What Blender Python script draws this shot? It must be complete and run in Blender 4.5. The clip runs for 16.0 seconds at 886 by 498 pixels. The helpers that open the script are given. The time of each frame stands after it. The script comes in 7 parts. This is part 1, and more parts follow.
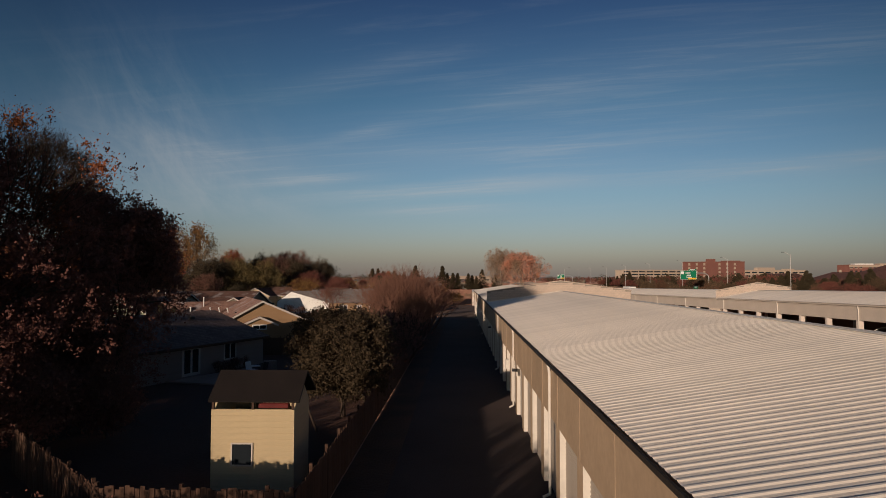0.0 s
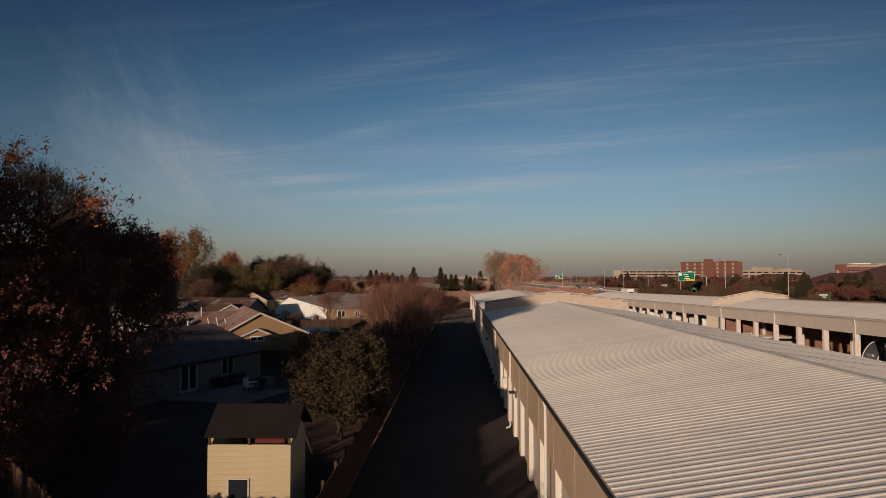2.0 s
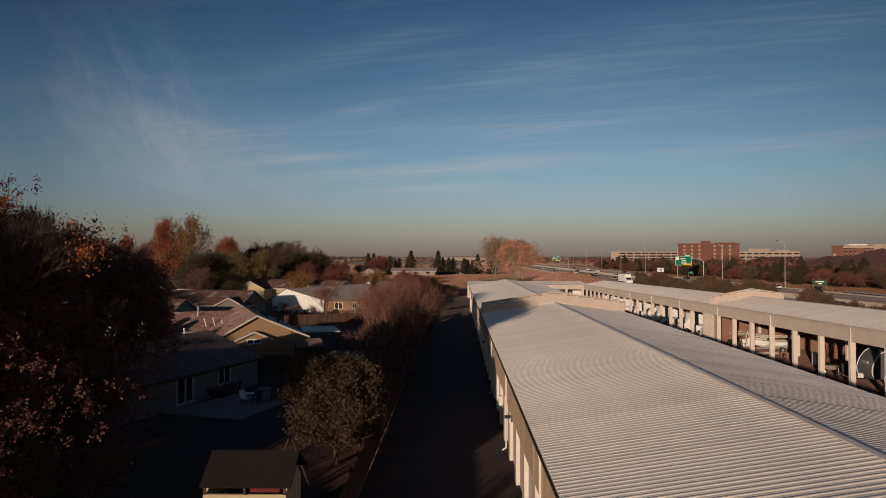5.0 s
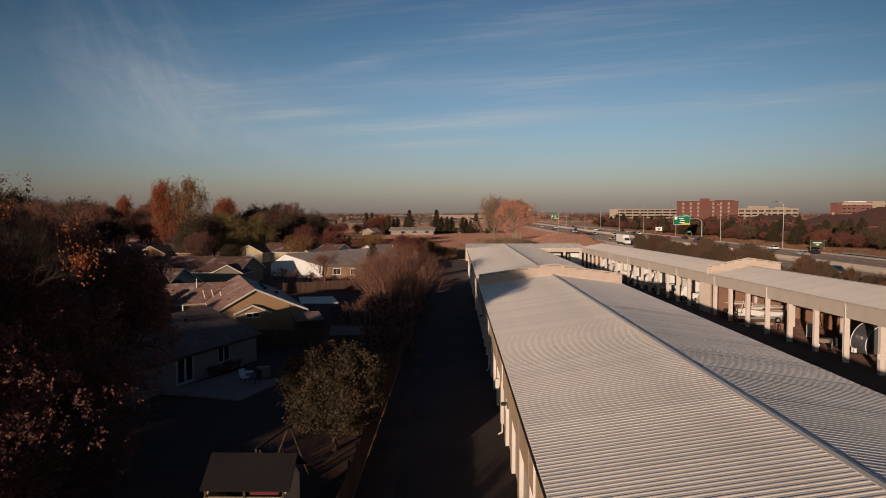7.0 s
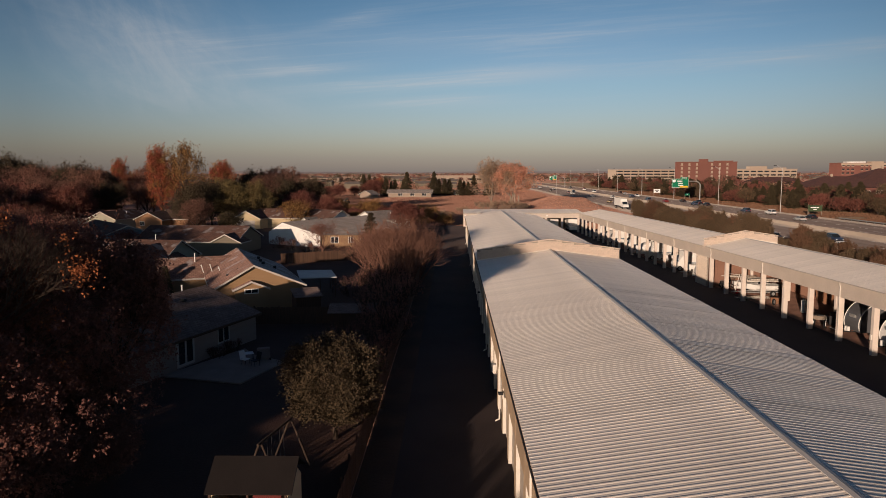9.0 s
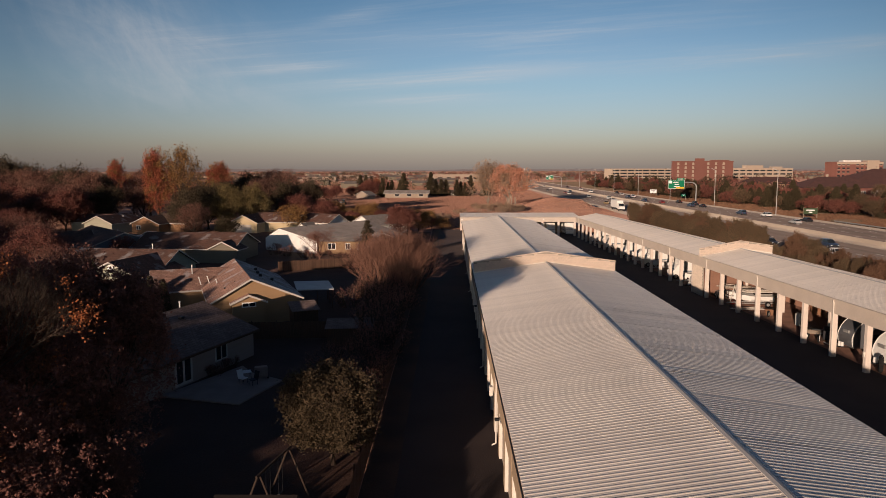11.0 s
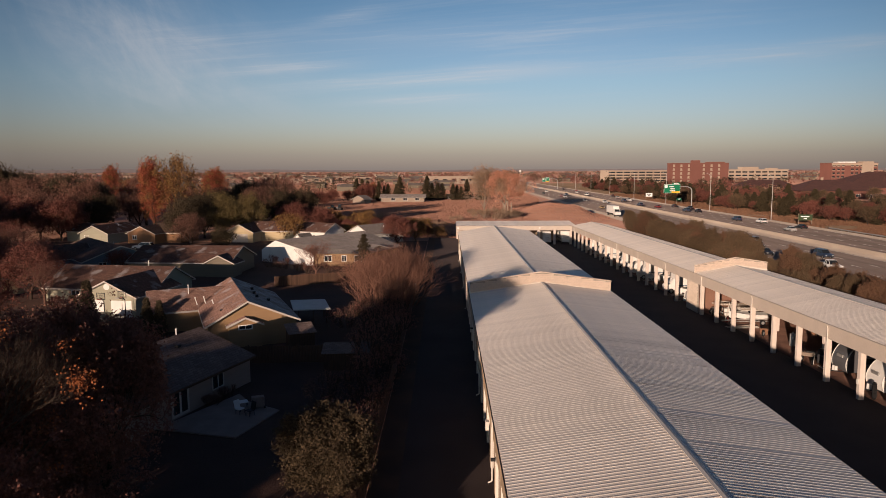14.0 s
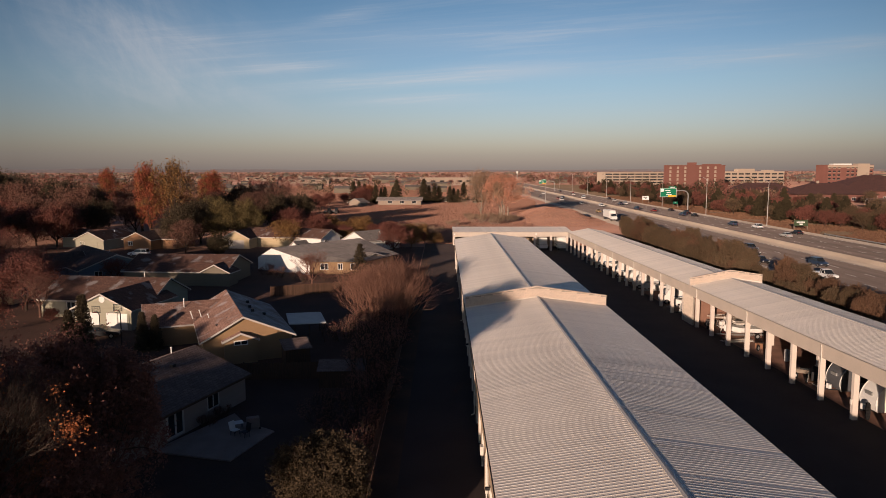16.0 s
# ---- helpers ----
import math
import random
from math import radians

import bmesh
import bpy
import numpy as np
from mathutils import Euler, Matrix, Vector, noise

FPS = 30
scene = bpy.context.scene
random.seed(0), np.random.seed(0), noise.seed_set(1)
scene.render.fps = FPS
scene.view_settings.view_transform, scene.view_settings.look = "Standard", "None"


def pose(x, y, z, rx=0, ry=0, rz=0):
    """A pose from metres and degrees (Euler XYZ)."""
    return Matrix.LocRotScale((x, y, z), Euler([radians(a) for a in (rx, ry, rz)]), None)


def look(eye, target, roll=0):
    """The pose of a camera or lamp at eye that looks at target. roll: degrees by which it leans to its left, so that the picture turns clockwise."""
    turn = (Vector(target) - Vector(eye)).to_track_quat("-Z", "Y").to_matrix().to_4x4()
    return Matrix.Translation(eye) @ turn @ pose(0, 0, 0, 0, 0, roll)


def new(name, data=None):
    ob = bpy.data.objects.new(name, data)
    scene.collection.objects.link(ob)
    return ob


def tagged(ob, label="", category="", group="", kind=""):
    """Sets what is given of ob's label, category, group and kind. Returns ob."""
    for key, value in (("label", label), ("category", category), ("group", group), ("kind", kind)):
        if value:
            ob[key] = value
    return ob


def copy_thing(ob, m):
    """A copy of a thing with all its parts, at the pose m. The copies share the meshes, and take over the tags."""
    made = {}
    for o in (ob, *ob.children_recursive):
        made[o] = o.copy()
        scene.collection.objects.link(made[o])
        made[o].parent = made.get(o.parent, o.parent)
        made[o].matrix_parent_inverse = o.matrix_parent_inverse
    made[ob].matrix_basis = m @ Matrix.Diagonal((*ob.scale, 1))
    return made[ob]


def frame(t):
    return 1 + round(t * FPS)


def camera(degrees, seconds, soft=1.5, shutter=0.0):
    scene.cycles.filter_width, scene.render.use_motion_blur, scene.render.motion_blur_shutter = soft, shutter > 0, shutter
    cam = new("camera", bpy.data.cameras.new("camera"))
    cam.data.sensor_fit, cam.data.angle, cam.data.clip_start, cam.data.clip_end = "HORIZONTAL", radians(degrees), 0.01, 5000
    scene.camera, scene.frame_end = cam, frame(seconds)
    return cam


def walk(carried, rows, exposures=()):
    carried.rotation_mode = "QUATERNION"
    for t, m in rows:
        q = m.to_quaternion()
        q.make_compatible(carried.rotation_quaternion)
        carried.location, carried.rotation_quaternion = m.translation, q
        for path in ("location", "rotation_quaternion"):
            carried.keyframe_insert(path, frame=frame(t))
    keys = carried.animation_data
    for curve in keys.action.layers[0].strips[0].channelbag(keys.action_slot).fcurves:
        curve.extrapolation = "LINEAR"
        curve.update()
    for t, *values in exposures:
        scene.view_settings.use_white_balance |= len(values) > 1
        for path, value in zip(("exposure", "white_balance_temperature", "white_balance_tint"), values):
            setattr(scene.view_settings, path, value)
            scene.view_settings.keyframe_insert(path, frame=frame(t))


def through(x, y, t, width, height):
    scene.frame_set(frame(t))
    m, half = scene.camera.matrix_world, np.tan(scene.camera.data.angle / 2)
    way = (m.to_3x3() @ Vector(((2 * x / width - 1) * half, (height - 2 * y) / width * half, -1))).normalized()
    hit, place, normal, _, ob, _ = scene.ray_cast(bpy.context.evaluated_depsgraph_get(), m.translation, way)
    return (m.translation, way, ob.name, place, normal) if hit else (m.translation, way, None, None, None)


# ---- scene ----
cam = camera(66.0, 16.0, 0.65)
PATH = [
    (0, (-0.13, 2.36, 7.608), (-0.182, 4.358, 7.692), 0.1),
    (0.5, (-0.083, 2.335, 7.874), (-0.134, 4.333, 7.957), -0.1),
    (1, (-0.111, 2.34, 8.202), (-0.16, 4.338, 8.285), 0.0),
    (1.5, (-0.068, 2.319, 8.537), (-0.116, 4.316, 8.619), -0.1),
    (2, (-0.043, 2.276, 8.882), (-0.09, 4.274, 8.964), -0.0),
    (2.5, (-0.057, 2.322, 9.281), (-0.102, 4.32, 9.361), -0.0),
    (3, (-0.044, 2.356, 9.678), (-0.088, 4.354, 9.758), 0.0),
    (3.5, (-0.045, 2.349, 10.089), (-0.086, 4.347, 10.168), -0.0),
    (4, (-0.011, 2.359, 10.483), (-0.053, 4.357, 10.561), 0.0),
    (4.2, (0.0, 2.368, 10.664), (-0.042, 4.366, 10.738), 0.0),
    (4.4, (0.011, 2.38, 10.85), (-0.03, 4.378, 10.911), 0.0),
    (5.0, (0.044, 2.412, 11.41), (0.004, 4.41, 11.431), 0.0),
    (5.65, (0.078, 2.446, 12.02), (0.04, 4.444, 11.998), 0.0),
    (6.3, (0.114, 2.48, 12.632), (0.077, 4.479, 12.567), -0.0),
    (6.5, (0.124, 2.491, 12.817), (0.087, 4.489, 12.741), -0.0),
    (7, (0.152, 2.55, 13.239), (0.116, 4.547, 13.132), -0.1),
    (7.5, (0.147, 2.565, 13.705), (0.113, 4.56, 13.567), -0.1),
    (8, (0.129, 2.569, 14.164), (0.096, 4.561, 13.997), -0.1),
    (8.5, (0.126, 2.587, 14.627), (0.095, 4.577, 14.429), -0.2),
    (9, (0.124, 2.61, 15.078), (0.095, 4.597, 14.852), -0.1),
    (9.2, (0.124, 2.604, 15.255), (0.096, 4.591, 15.024), -0.1),
    (9.6, (0.125, 2.585, 15.608), (0.098, 4.572, 15.376), -0.1),
    (11.3, (0.127, 2.485, 17.072), (0.108, 4.471, 16.839), -0.1),
    (11.5, (0.128, 2.477, 17.244), (0.109, 4.463, 17.011), -0.1),
    (12, (0.145, 2.487, 17.628), (0.128, 4.473, 17.395), -0.2),
    (12.5, (0.163, 2.53, 18.043), (0.147, 4.517, 17.811), -0.2),
    (13, (0.14, 2.545, 18.417), (0.127, 4.531, 18.185), -0.2),
    (13.5, (0.119, 2.534, 18.773), (0.109, 4.521, 18.541), -0.2),
    (14, (0.163, 2.593, 19.201), (0.154, 4.579, 18.968), -0.2),
    (14.5, (0.196, 2.605, 19.617), (0.19, 4.591, 19.383), -0.2),
    (15, (0.254, 2.625, 20.061), (0.249, 4.611, 19.826), -0.1),
    (15.5, (0.267, 2.668, 20.528), (0.265, 4.655, 20.293), -0.1),
    (16, (0.297, 2.732, 20.888), (0.297, 4.718, 20.655), -0.1),
]
walk(cam, [(t, look(eye, target, roll)) for t, eye, target, roll in PATH], [(0, -0.58, 6290, 10), (4, -0.6, 6310, 10.3), (6.3, -0.45, 6380, 11.8), (9, -0.25, 6440, 13.2), (16, -0.06, 6540, 17)])

# ---- light ----
SUN_TRAVEL = Vector((0.405, 0.907, -0.122)).normalized()
sun = new("sun", bpy.data.lights.new("sun", "SUN"))
sun.data.energy, sun.data.angle, sun.data.color = 5.0, radians(0.6), (1.0, 0.78, 0.595)
sun.matrix_world = look((0, 0, 60), Vector((0, 0, 60)) + SUN_TRAVEL)
world = bpy.data.worlds.new("sky")
scene.world = world
world.use_nodes = True
wn, wl = world.node_tree.nodes, world.node_tree.links
sky = wn.new("ShaderNodeTexSky")
sky.sky_type, sky.sun_disc = "NISHITA", False
sky.sun_elevation = math.asin(-SUN_TRAVEL.z)
sky.sun_rotation = math.atan2(-SUN_TRAVEL.x, -SUN_TRAVEL.y)
sky.air_density, sky.dust_density, sky.ozone_density = 1.0, 0.8, 1.5


def wmath(op, a, b=None):
    n = wn.new("ShaderNodeMath")
    n.operation = op
    for k, v in enumerate((a, b)):
        if v is None:
            continue
        if isinstance(v, (int, float)):
            n.inputs[k].default_value = v
        else:
            wl.new(v, n.inputs[k])
    return n.outputs[0]


# thin cirrus: u runs along the horizon and v up from it
coord = wn.new("ShaderNodeTexCoord")
sep = wn.new("ShaderNodeSeparateXYZ")
wl.new(coord.outputs["Generated"], sep.inputs[0])
up = wmath("MAXIMUM", sep.outputs[2], 0.02)
ahead = wmath("MAXIMUM", wmath("ABSOLUTE", sep.outputs[1]), 0.08)
cu, cv = wmath("DIVIDE", sep.outputs[0], ahead), wmath("DIVIDE", sep.outputs[2], ahead)
layer = wn.new("ShaderNodeCombineXYZ")
wl.new(cu, layer.inputs[0])
wl.new(cv, layer.inputs[1])


def cirrus(turn, stretch, scale, detail, rough, low, high, warp, shift=0.0):
    m = wn.new("ShaderNodeMapping")
    m.vector_type = "TEXTURE"
    m.inputs["Location"].default_value = (shift, 0, 0)
    m.inputs["Rotation"].default_value = (0, 0, radians(turn))
    m.inputs["Scale"].default_value = stretch
    wl.new(layer.outputs[0], m.inputs[0])
    n = wn.new("ShaderNodeTexNoise")
    n.inputs["Scale"].default_value, n.inputs["Detail"].default_value = scale, detail
    n.inputs["Roughness"].default_value, n.inputs["Distortion"].default_value = rough, warp
    wl.new(m.outputs[0], n.inputs["Vector"])
    r = wn.new("ShaderNodeMapRange")
    r.interpolation_type = "SMOOTHSTEP"
    r.inputs["From Min"].default_value, r.inputs["From Max"].default_value = low, high
    wl.new(n.outputs[0], r.inputs[0])
    return r.outputs[0]


def spot(u, v, turn, long, thick):
    """A soft oval cloud, 1 in its middle."""
    m = wn.new("ShaderNodeMapping")
    m.vector_type = "TEXTURE"
    m.inputs["Location"].default_value = (u, v, 0)
    m.inputs["Rotation"].default_value = (0, 0, radians(turn))
    m.inputs["Scale"].default_value = (long, thick, 1)
    wl.new(layer.outputs[0], m.inputs[0])
    d = wn.new("ShaderNodeVectorMath")
    d.operation = "LENGTH"
    wl.new(m.outputs[0], d.inputs[0])
    return wmath("POWER", 2.718, wmath("MULTIPLY", wmath("POWER", d.outputs["Value"], 2.0), -1.0))


streaks = cirrus(5, (1.0, 0.075, 1), 2.4, 7, 0.6, 0.5, 0.74, 0.5)
fine = cirrus(4, (0.5, 0.02, 1), 2.2, 9, 0.66, 0.44, 0.72, 0.4, 3.0)
strands = cirrus(118, (0.3, 0.1, 1), 2.0, 9, 0.66, 0.36, 0.8, 0.8)
puffs = cirrus(-28, (0.35, 0.12, 1), 2.2, 9, 0.64, 0.3, 0.72, 0.7, 1.0)
cloud = wmath("MULTIPLY", wmath("ADD", wmath("MULTIPLY", puffs, 0.75), 0.3), spot(-0.41, 0.15, -26, 0.17, 0.075))
for u, v, turn, long, thick, strong in ((-0.132, 0.217, 9, 0.05, 0.008, 0.75), (-0.03, 0.128, 3, 0.2, 0.009, 1.5), (-0.22, 0.145, 3, 0.09, 0.007, 1.4), (0.11, 0.142, 4, 0.09, 0.009, 1.4), (-0.02, 0.1, 2, 0.1, 0.008, 1.2), (0.5, 0.165, 5, 0.3, 0.012, 1.1), (0.0, 0.185, 1, 0.28, 0.022, 0.7), (0.1, 0.275, 9, 0.2, 0.018, 0.26), (0.45, 0.33, 8, 0.4, 0.05, 0.34), (0.27, 0.25, 4, 0.2, 0.02, 0.3), (-0.16, 0.3, 14, 0.16, 0.02, 0.3), (0.42, 0.235, 7, 0.26, 0.012, 0.35), (0.3, 0.2, 5, 0.2, 0.01, 0.3), (0.2, 0.165, 3, 0.16, 0.008, 0.3), (-0.33, 0.17, -12, 0.12, 0.025, 0.5)):
    cloud = wmath("ADD", cloud, wmath("MULTIPLY", wmath("MULTIPLY", wmath("ADD", wmath("MULTIPLY", fine, 0.7), 0.4), strong), spot(u, v, turn, long, thick)))
fan = wmath("MULTIPLY", wmath("MULTIPLY", strands, 0.52), spot(-0.45, 0.19, -38, 0.19, 0.11))
thin = wmath("MULTIPLY", wmath("MULTIPLY", streaks, 0.3), spot(0.1, 0.22, 3, 0.65, 0.2))
cover = wmath("ADD", wmath("ADD", cloud, fan), thin)
veil = wn.new("ShaderNodeMixRGB")
fade = wn.new("ShaderNodeMapRange")
fade.inputs["From Min"].default_value, fade.inputs["From Max"].default_value = 0.04, 0.1
wl.new(sep.outputs[2], fade.inputs[0])
wl.new(wmath("MULTIPLY", wmath("MINIMUM", wmath("MULTIPLY", cover, 0.42), 0.45), fade.outputs[0]), veil.inputs[0])
# clear blue overhead, and the dusty haze of the valley low over the horizon
clear = wn.new("ShaderNodeMixRGB")
clear.blend_type, clear.inputs[0].default_value = "MULTIPLY", 1.0
wl.new(sky.outputs[0], clear.inputs[1])
high = wn.new("ShaderNodeValToRGB")
wl.new(sep.outputs[2], high.inputs[0])
for k, (p, c) in enumerate(((0.0, (0.96, 0.94, 1.5)), (0.12, (0.79, 0.92, 1.22)), (0.25, (0.44, 0.65, 0.86)), (0.42, (0.21, 0.285, 0.51)), (0.8, (0.33, 0.39, 0.52)))):
    e = high.color_ramp.elements[k] if k < 2 else high.color_ramp.elements.new(p)
    e.position, e.color = p, (*c, 1)
wl.new(high.outputs[0], clear.inputs[2])
haze = wn.new("ShaderNodeMixRGB")
wl.new(wmath("MULTIPLY", wmath("POWER", 2.718, wmath("MULTIPLY", up, -48.0)), 0.85), haze.inputs[0])
wl.new(clear.outputs[0], haze.inputs[1])
haze.inputs[2].default_value = (1.78, 1.92, 2.28, 1)
wl.new(haze.outputs[0], veil.inputs[1])
veil.inputs[2].default_value = (4.7, 4.85, 4.9, 1)
back = wn["Background"]
# sides dimmed away from the middle: lens falloff put into the sky
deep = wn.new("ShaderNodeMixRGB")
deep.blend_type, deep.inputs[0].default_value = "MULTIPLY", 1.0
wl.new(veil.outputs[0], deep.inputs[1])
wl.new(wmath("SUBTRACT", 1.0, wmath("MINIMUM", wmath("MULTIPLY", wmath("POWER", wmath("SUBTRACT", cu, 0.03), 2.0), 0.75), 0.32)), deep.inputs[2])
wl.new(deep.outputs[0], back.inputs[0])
back.inputs[1].default_value = 0.13

# ---- materials ----
MATS = {}


def mat(name, base, rough=0.8, var=0.25, scale=1.0, metal=0.0, bump=0.2, spread=0.0, tint=None, fine=12.0, stretch=(1, 1, 1), spec=0.3):
    """A surface with broad stains, fine grain and relief; spread: how far objects differ from one another."""
    if name in MATS:
        return MATS[name]
    m = bpy.data.materials.new(name)
    m.use_nodes = True
    n, l = m.node_tree.nodes, m.node_tree.links
    b = n["Principled BSDF"]
    b.inputs["Roughness"].default_value, b.inputs["Metallic"].default_value = rough, metal
    b.inputs["Specular IOR Level"].default_value = spec
    b.inputs["Diffuse Roughness"].default_value = 1.0 if rough >= 0.8 else 0.3
    tc, mp = n.new("ShaderNodeTexCoord"), n.new("ShaderNodeMapping")
    mp.inputs["Scale"].default_value = stretch
    l.new(tc.outputs["Object"], mp.inputs[0])
    big, small = n.new("ShaderNodeTexNoise"), n.new("ShaderNodeTexNoise")
    big.inputs["Scale"].default_value, big.inputs["Detail"].default_value = scale, 6
    small.inputs["Scale"].default_value, small.inputs["Detail"].default_value = scale * fine, 4
    for t in (big, small):
        l.new(mp.outputs[0], t.inputs["Vector"])
    other = tint or tuple(c * (1 - 0.8 * var) for c in base)
    r = n.new("ShaderNodeMapRange")
    r.inputs["From Min"].default_value, r.inputs["From Max"].default_value = 0.35, 0.68
    l.new(big.outputs[0], r.inputs[0])
    mix = n.new("ShaderNodeMixRGB")
    l.new(r.outputs[0], mix.inputs[0])
    mix.inputs[1].default_value, mix.inputs[2].default_value = (*base, 1), (*other, 1)
    grain = n.new("ShaderNodeHueSaturation")
    g = n.new("ShaderNodeMapRange")
    g.inputs["To Min"].default_value, g.inputs["To Max"].default_value = 1 - var * 0.7, 1 + var * 0.7
    l.new(small.outputs[0], g.inputs[0])
    val = g.outputs[0]
    if spread:
        info, ran, mul = n.new("ShaderNodeObjectInfo"), n.new("ShaderNodeMapRange"), n.new("ShaderNodeMath")
        ran.inputs["To Min"].default_value, ran.inputs["To Max"].default_value = 1 - spread, 1 + spread
        l.new(info.outputs["Random"], ran.inputs[0])
        mul.operation = "MULTIPLY"
        l.new(val, mul.inputs[0]), l.new(ran.outputs[0], mul.inputs[1])
        val = mul.outputs[0]
    l.new(val, grain.inputs["Value"])
    l.new(mix.outputs[0], grain.inputs["Color"])
    l.new(grain.outputs[0], b.inputs["Base Color"])
    if bump:
        bp = n.new("ShaderNodeBump")
        bp.inputs["Strength"].default_value, bp.inputs["Distance"].default_value = bump, 0.05
        l.new(small.outputs[0], bp.inputs["Height"])
        l.new(bp.outputs[0], b.inputs["Normal"])
    MATS[name] = m
    return m


def leaf_mat(name, base, tint, through=0.25):
    """Leaves: each clump leaf has its own shade between two colours, and lets some light through."""
    if name in MATS:
        return MATS[name]
    m = bpy.data.materials.new(name)
    m.use_nodes = True
    n, l = m.node_tree.nodes, m.node_tree.links
    b = n["Principled BSDF"]
    b.inputs["Roughness"].default_value, b.inputs["Specular IOR Level"].default_value = 0.75, 0.15
    geo, mix = n.new("ShaderNodeNewGeometry"), n.new("ShaderNodeMixRGB")
    l.new(geo.outputs["Random Per Island"], mix.inputs[0])
    mix.inputs[1].default_value, mix.inputs[2].default_value = (*base, 1), (*tint, 1)
    hue, info, ran = n.new("ShaderNodeHueSaturation"), n.new("ShaderNodeObjectInfo"), n.new("ShaderNodeMapRange")
    ran.inputs["To Min"].default_value, ran.inputs["To Max"].default_value = 0.86, 1.14
    l.new(info.outputs["Random"], ran.inputs[0])
    l.new(ran.outputs[0], hue.inputs["Value"])
    l.new(mix.outputs[0], hue.inputs["Color"])
    l.new(hue.outputs[0], b.inputs["Base Color"])
    tr, add = n.new("ShaderNodeBsdfTranslucent"), n.new("ShaderNodeMixShader")
    l.new(hue.outputs[0], tr.inputs[0])
    add.inputs[0].default_value = through
    l.new(b.outputs[0], add.inputs[1]), l.new(tr.outputs[0], add.inputs[2])
    l.new(add.outputs[0], n["Material Output"].inputs[0])
    MATS[name] = m
    return m


def shingle_mat(name, base, tint, frost=0.0):
    """Asphalt shingles: courses and tabs with their own shade, grit, and patches of hoar frost."""
    m = mat(name, base, 0.9, 0.35, 0.5, tint=tint, fine=40)
    n, l = m.node_tree.nodes, m.node_tree.links
    b = n["Principled BSDF"]
    tc = n.new("ShaderNodeTexCoord")
    br = n.new("ShaderNodeTexBrick")
    br.inputs["Scale"].default_value = 1.0
    br.inputs["Brick Width"].default_value, br.inputs["Row Height"].default_value = 0.45, 0.28
    br.inputs["Mortar Size"].default_value = 0.02
    br.inputs["Color1"].default_value, br.inputs["Color2"].default_value = (1, 1, 1, 1), (0.62, 0.6, 0.58, 1)
    br.inputs["Mortar"].default_value = (0.4, 0.38, 0.36, 1)
    l.new(tc.outputs["UV"], br.inputs["Vector"])
    mul = n.new("ShaderNodeMixRGB")
    mul.blend_type, mul.inputs[0].default_value = "MULTIPLY", 0.85
    old = b.inputs["Base Color"].links[0].from_socket
    l.new(old, mul.inputs[1]), l.new(br.outputs[0], mul.inputs[2])
    out = mul.outputs[0]
    if frost:
        patch, ran, ice = n.new("ShaderNodeTexNoise"), n.new("ShaderNodeMapRange"), n.new("ShaderNodeMixRGB")
        patch.inputs["Scale"].default_value, patch.inputs["Detail"].default_value, patch.inputs["Distortion"].default_value = 0.5, 8, 0.2
        l.new(tc.outputs["Object"], patch.inputs["Vector"])
        ran.interpolation_type = "SMOOTHSTEP"
        ran.inputs["From Min"].default_value, ran.inputs["From Max"].default_value = 0.52, 0.66
        ran.inputs["To Max"].default_value = frost
        l.new(patch.outputs[0], ran.inputs[0])
        l.new(ran.outputs[0], ice.inputs[0])
        l.new(out, ice.inputs[1])
        ice.inputs[2].default_value = (0.5, 0.49, 0.5, 1)
        out = ice.outputs[0]
    l.new(out, b.inputs["Base Color"])
    return m


def glass_mat(name, base=(0.02, 0.025, 0.03)):
    m = mat(name, base, 0.08, 0.1, 0.5, bump=0, spec=0.6)
    return m


M_ground = mat("dry_field", (0.4, 0.215, 0.152), 0.95, 0.5, 0.02, tint=(0.24, 0.13, 0.09), fine=300, bump=1.0)
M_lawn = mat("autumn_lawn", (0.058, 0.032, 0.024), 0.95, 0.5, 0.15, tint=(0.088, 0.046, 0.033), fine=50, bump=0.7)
M_bank = mat("roadside_grass", (0.2, 0.125, 0.08), 0.95, 0.5, 0.08, tint=(0.11, 0.085, 0.045), fine=120, bump=1.0)
M_weeds = mat("dry_weeds", (0.08, 0.047, 0.031), 0.95, 0.5, 0.3, tint=(0.045, 0.031, 0.023), fine=30, bump=0.8)
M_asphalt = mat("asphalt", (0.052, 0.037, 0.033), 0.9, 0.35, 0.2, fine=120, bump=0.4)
M_road = mat("freeway_asphalt", (0.185, 0.142, 0.118), 0.85, 0.34, 0.03, tint=(0.115, 0.088, 0.074), fine=60, stretch=(14, 0.25, 1), bump=1.0)
M_concrete = mat("pale_concrete", (0.4, 0.33, 0.265), 0.85, 0.25, 0.08, fine=100, bump=1.0)
M_slab = mat("patio_concrete", (0.3, 0.225, 0.19), 0.85, 0.25, 0.8)
M_paint = mat("white_road_paint", (0.7, 0.68, 0.62), 0.7, 0.3, 1.0, bump=0)
M_metal = mat("white_ribbed_steel", (0.87, 0.775, 0.665), 0.5, 0.18, 0.25, metal=0.0, fine=14, bump=0.05, spread=0.05, spec=0.45)
M_cap = mat("grey_ridge_cap", (0.5, 0.475, 0.45), 0.5, 0.2, 0.8, bump=0.05)
M_wall = mat("tan_steel_wall", (0.42, 0.305, 0.205), 0.65, 0.24, 0.5, fine=10, bump=0.05, spread=0.04)
M_backwall = mat("red_brown_back_wall", (0.3, 0.16, 0.11), 0.8, 0.25, 0.4, bump=0.1)
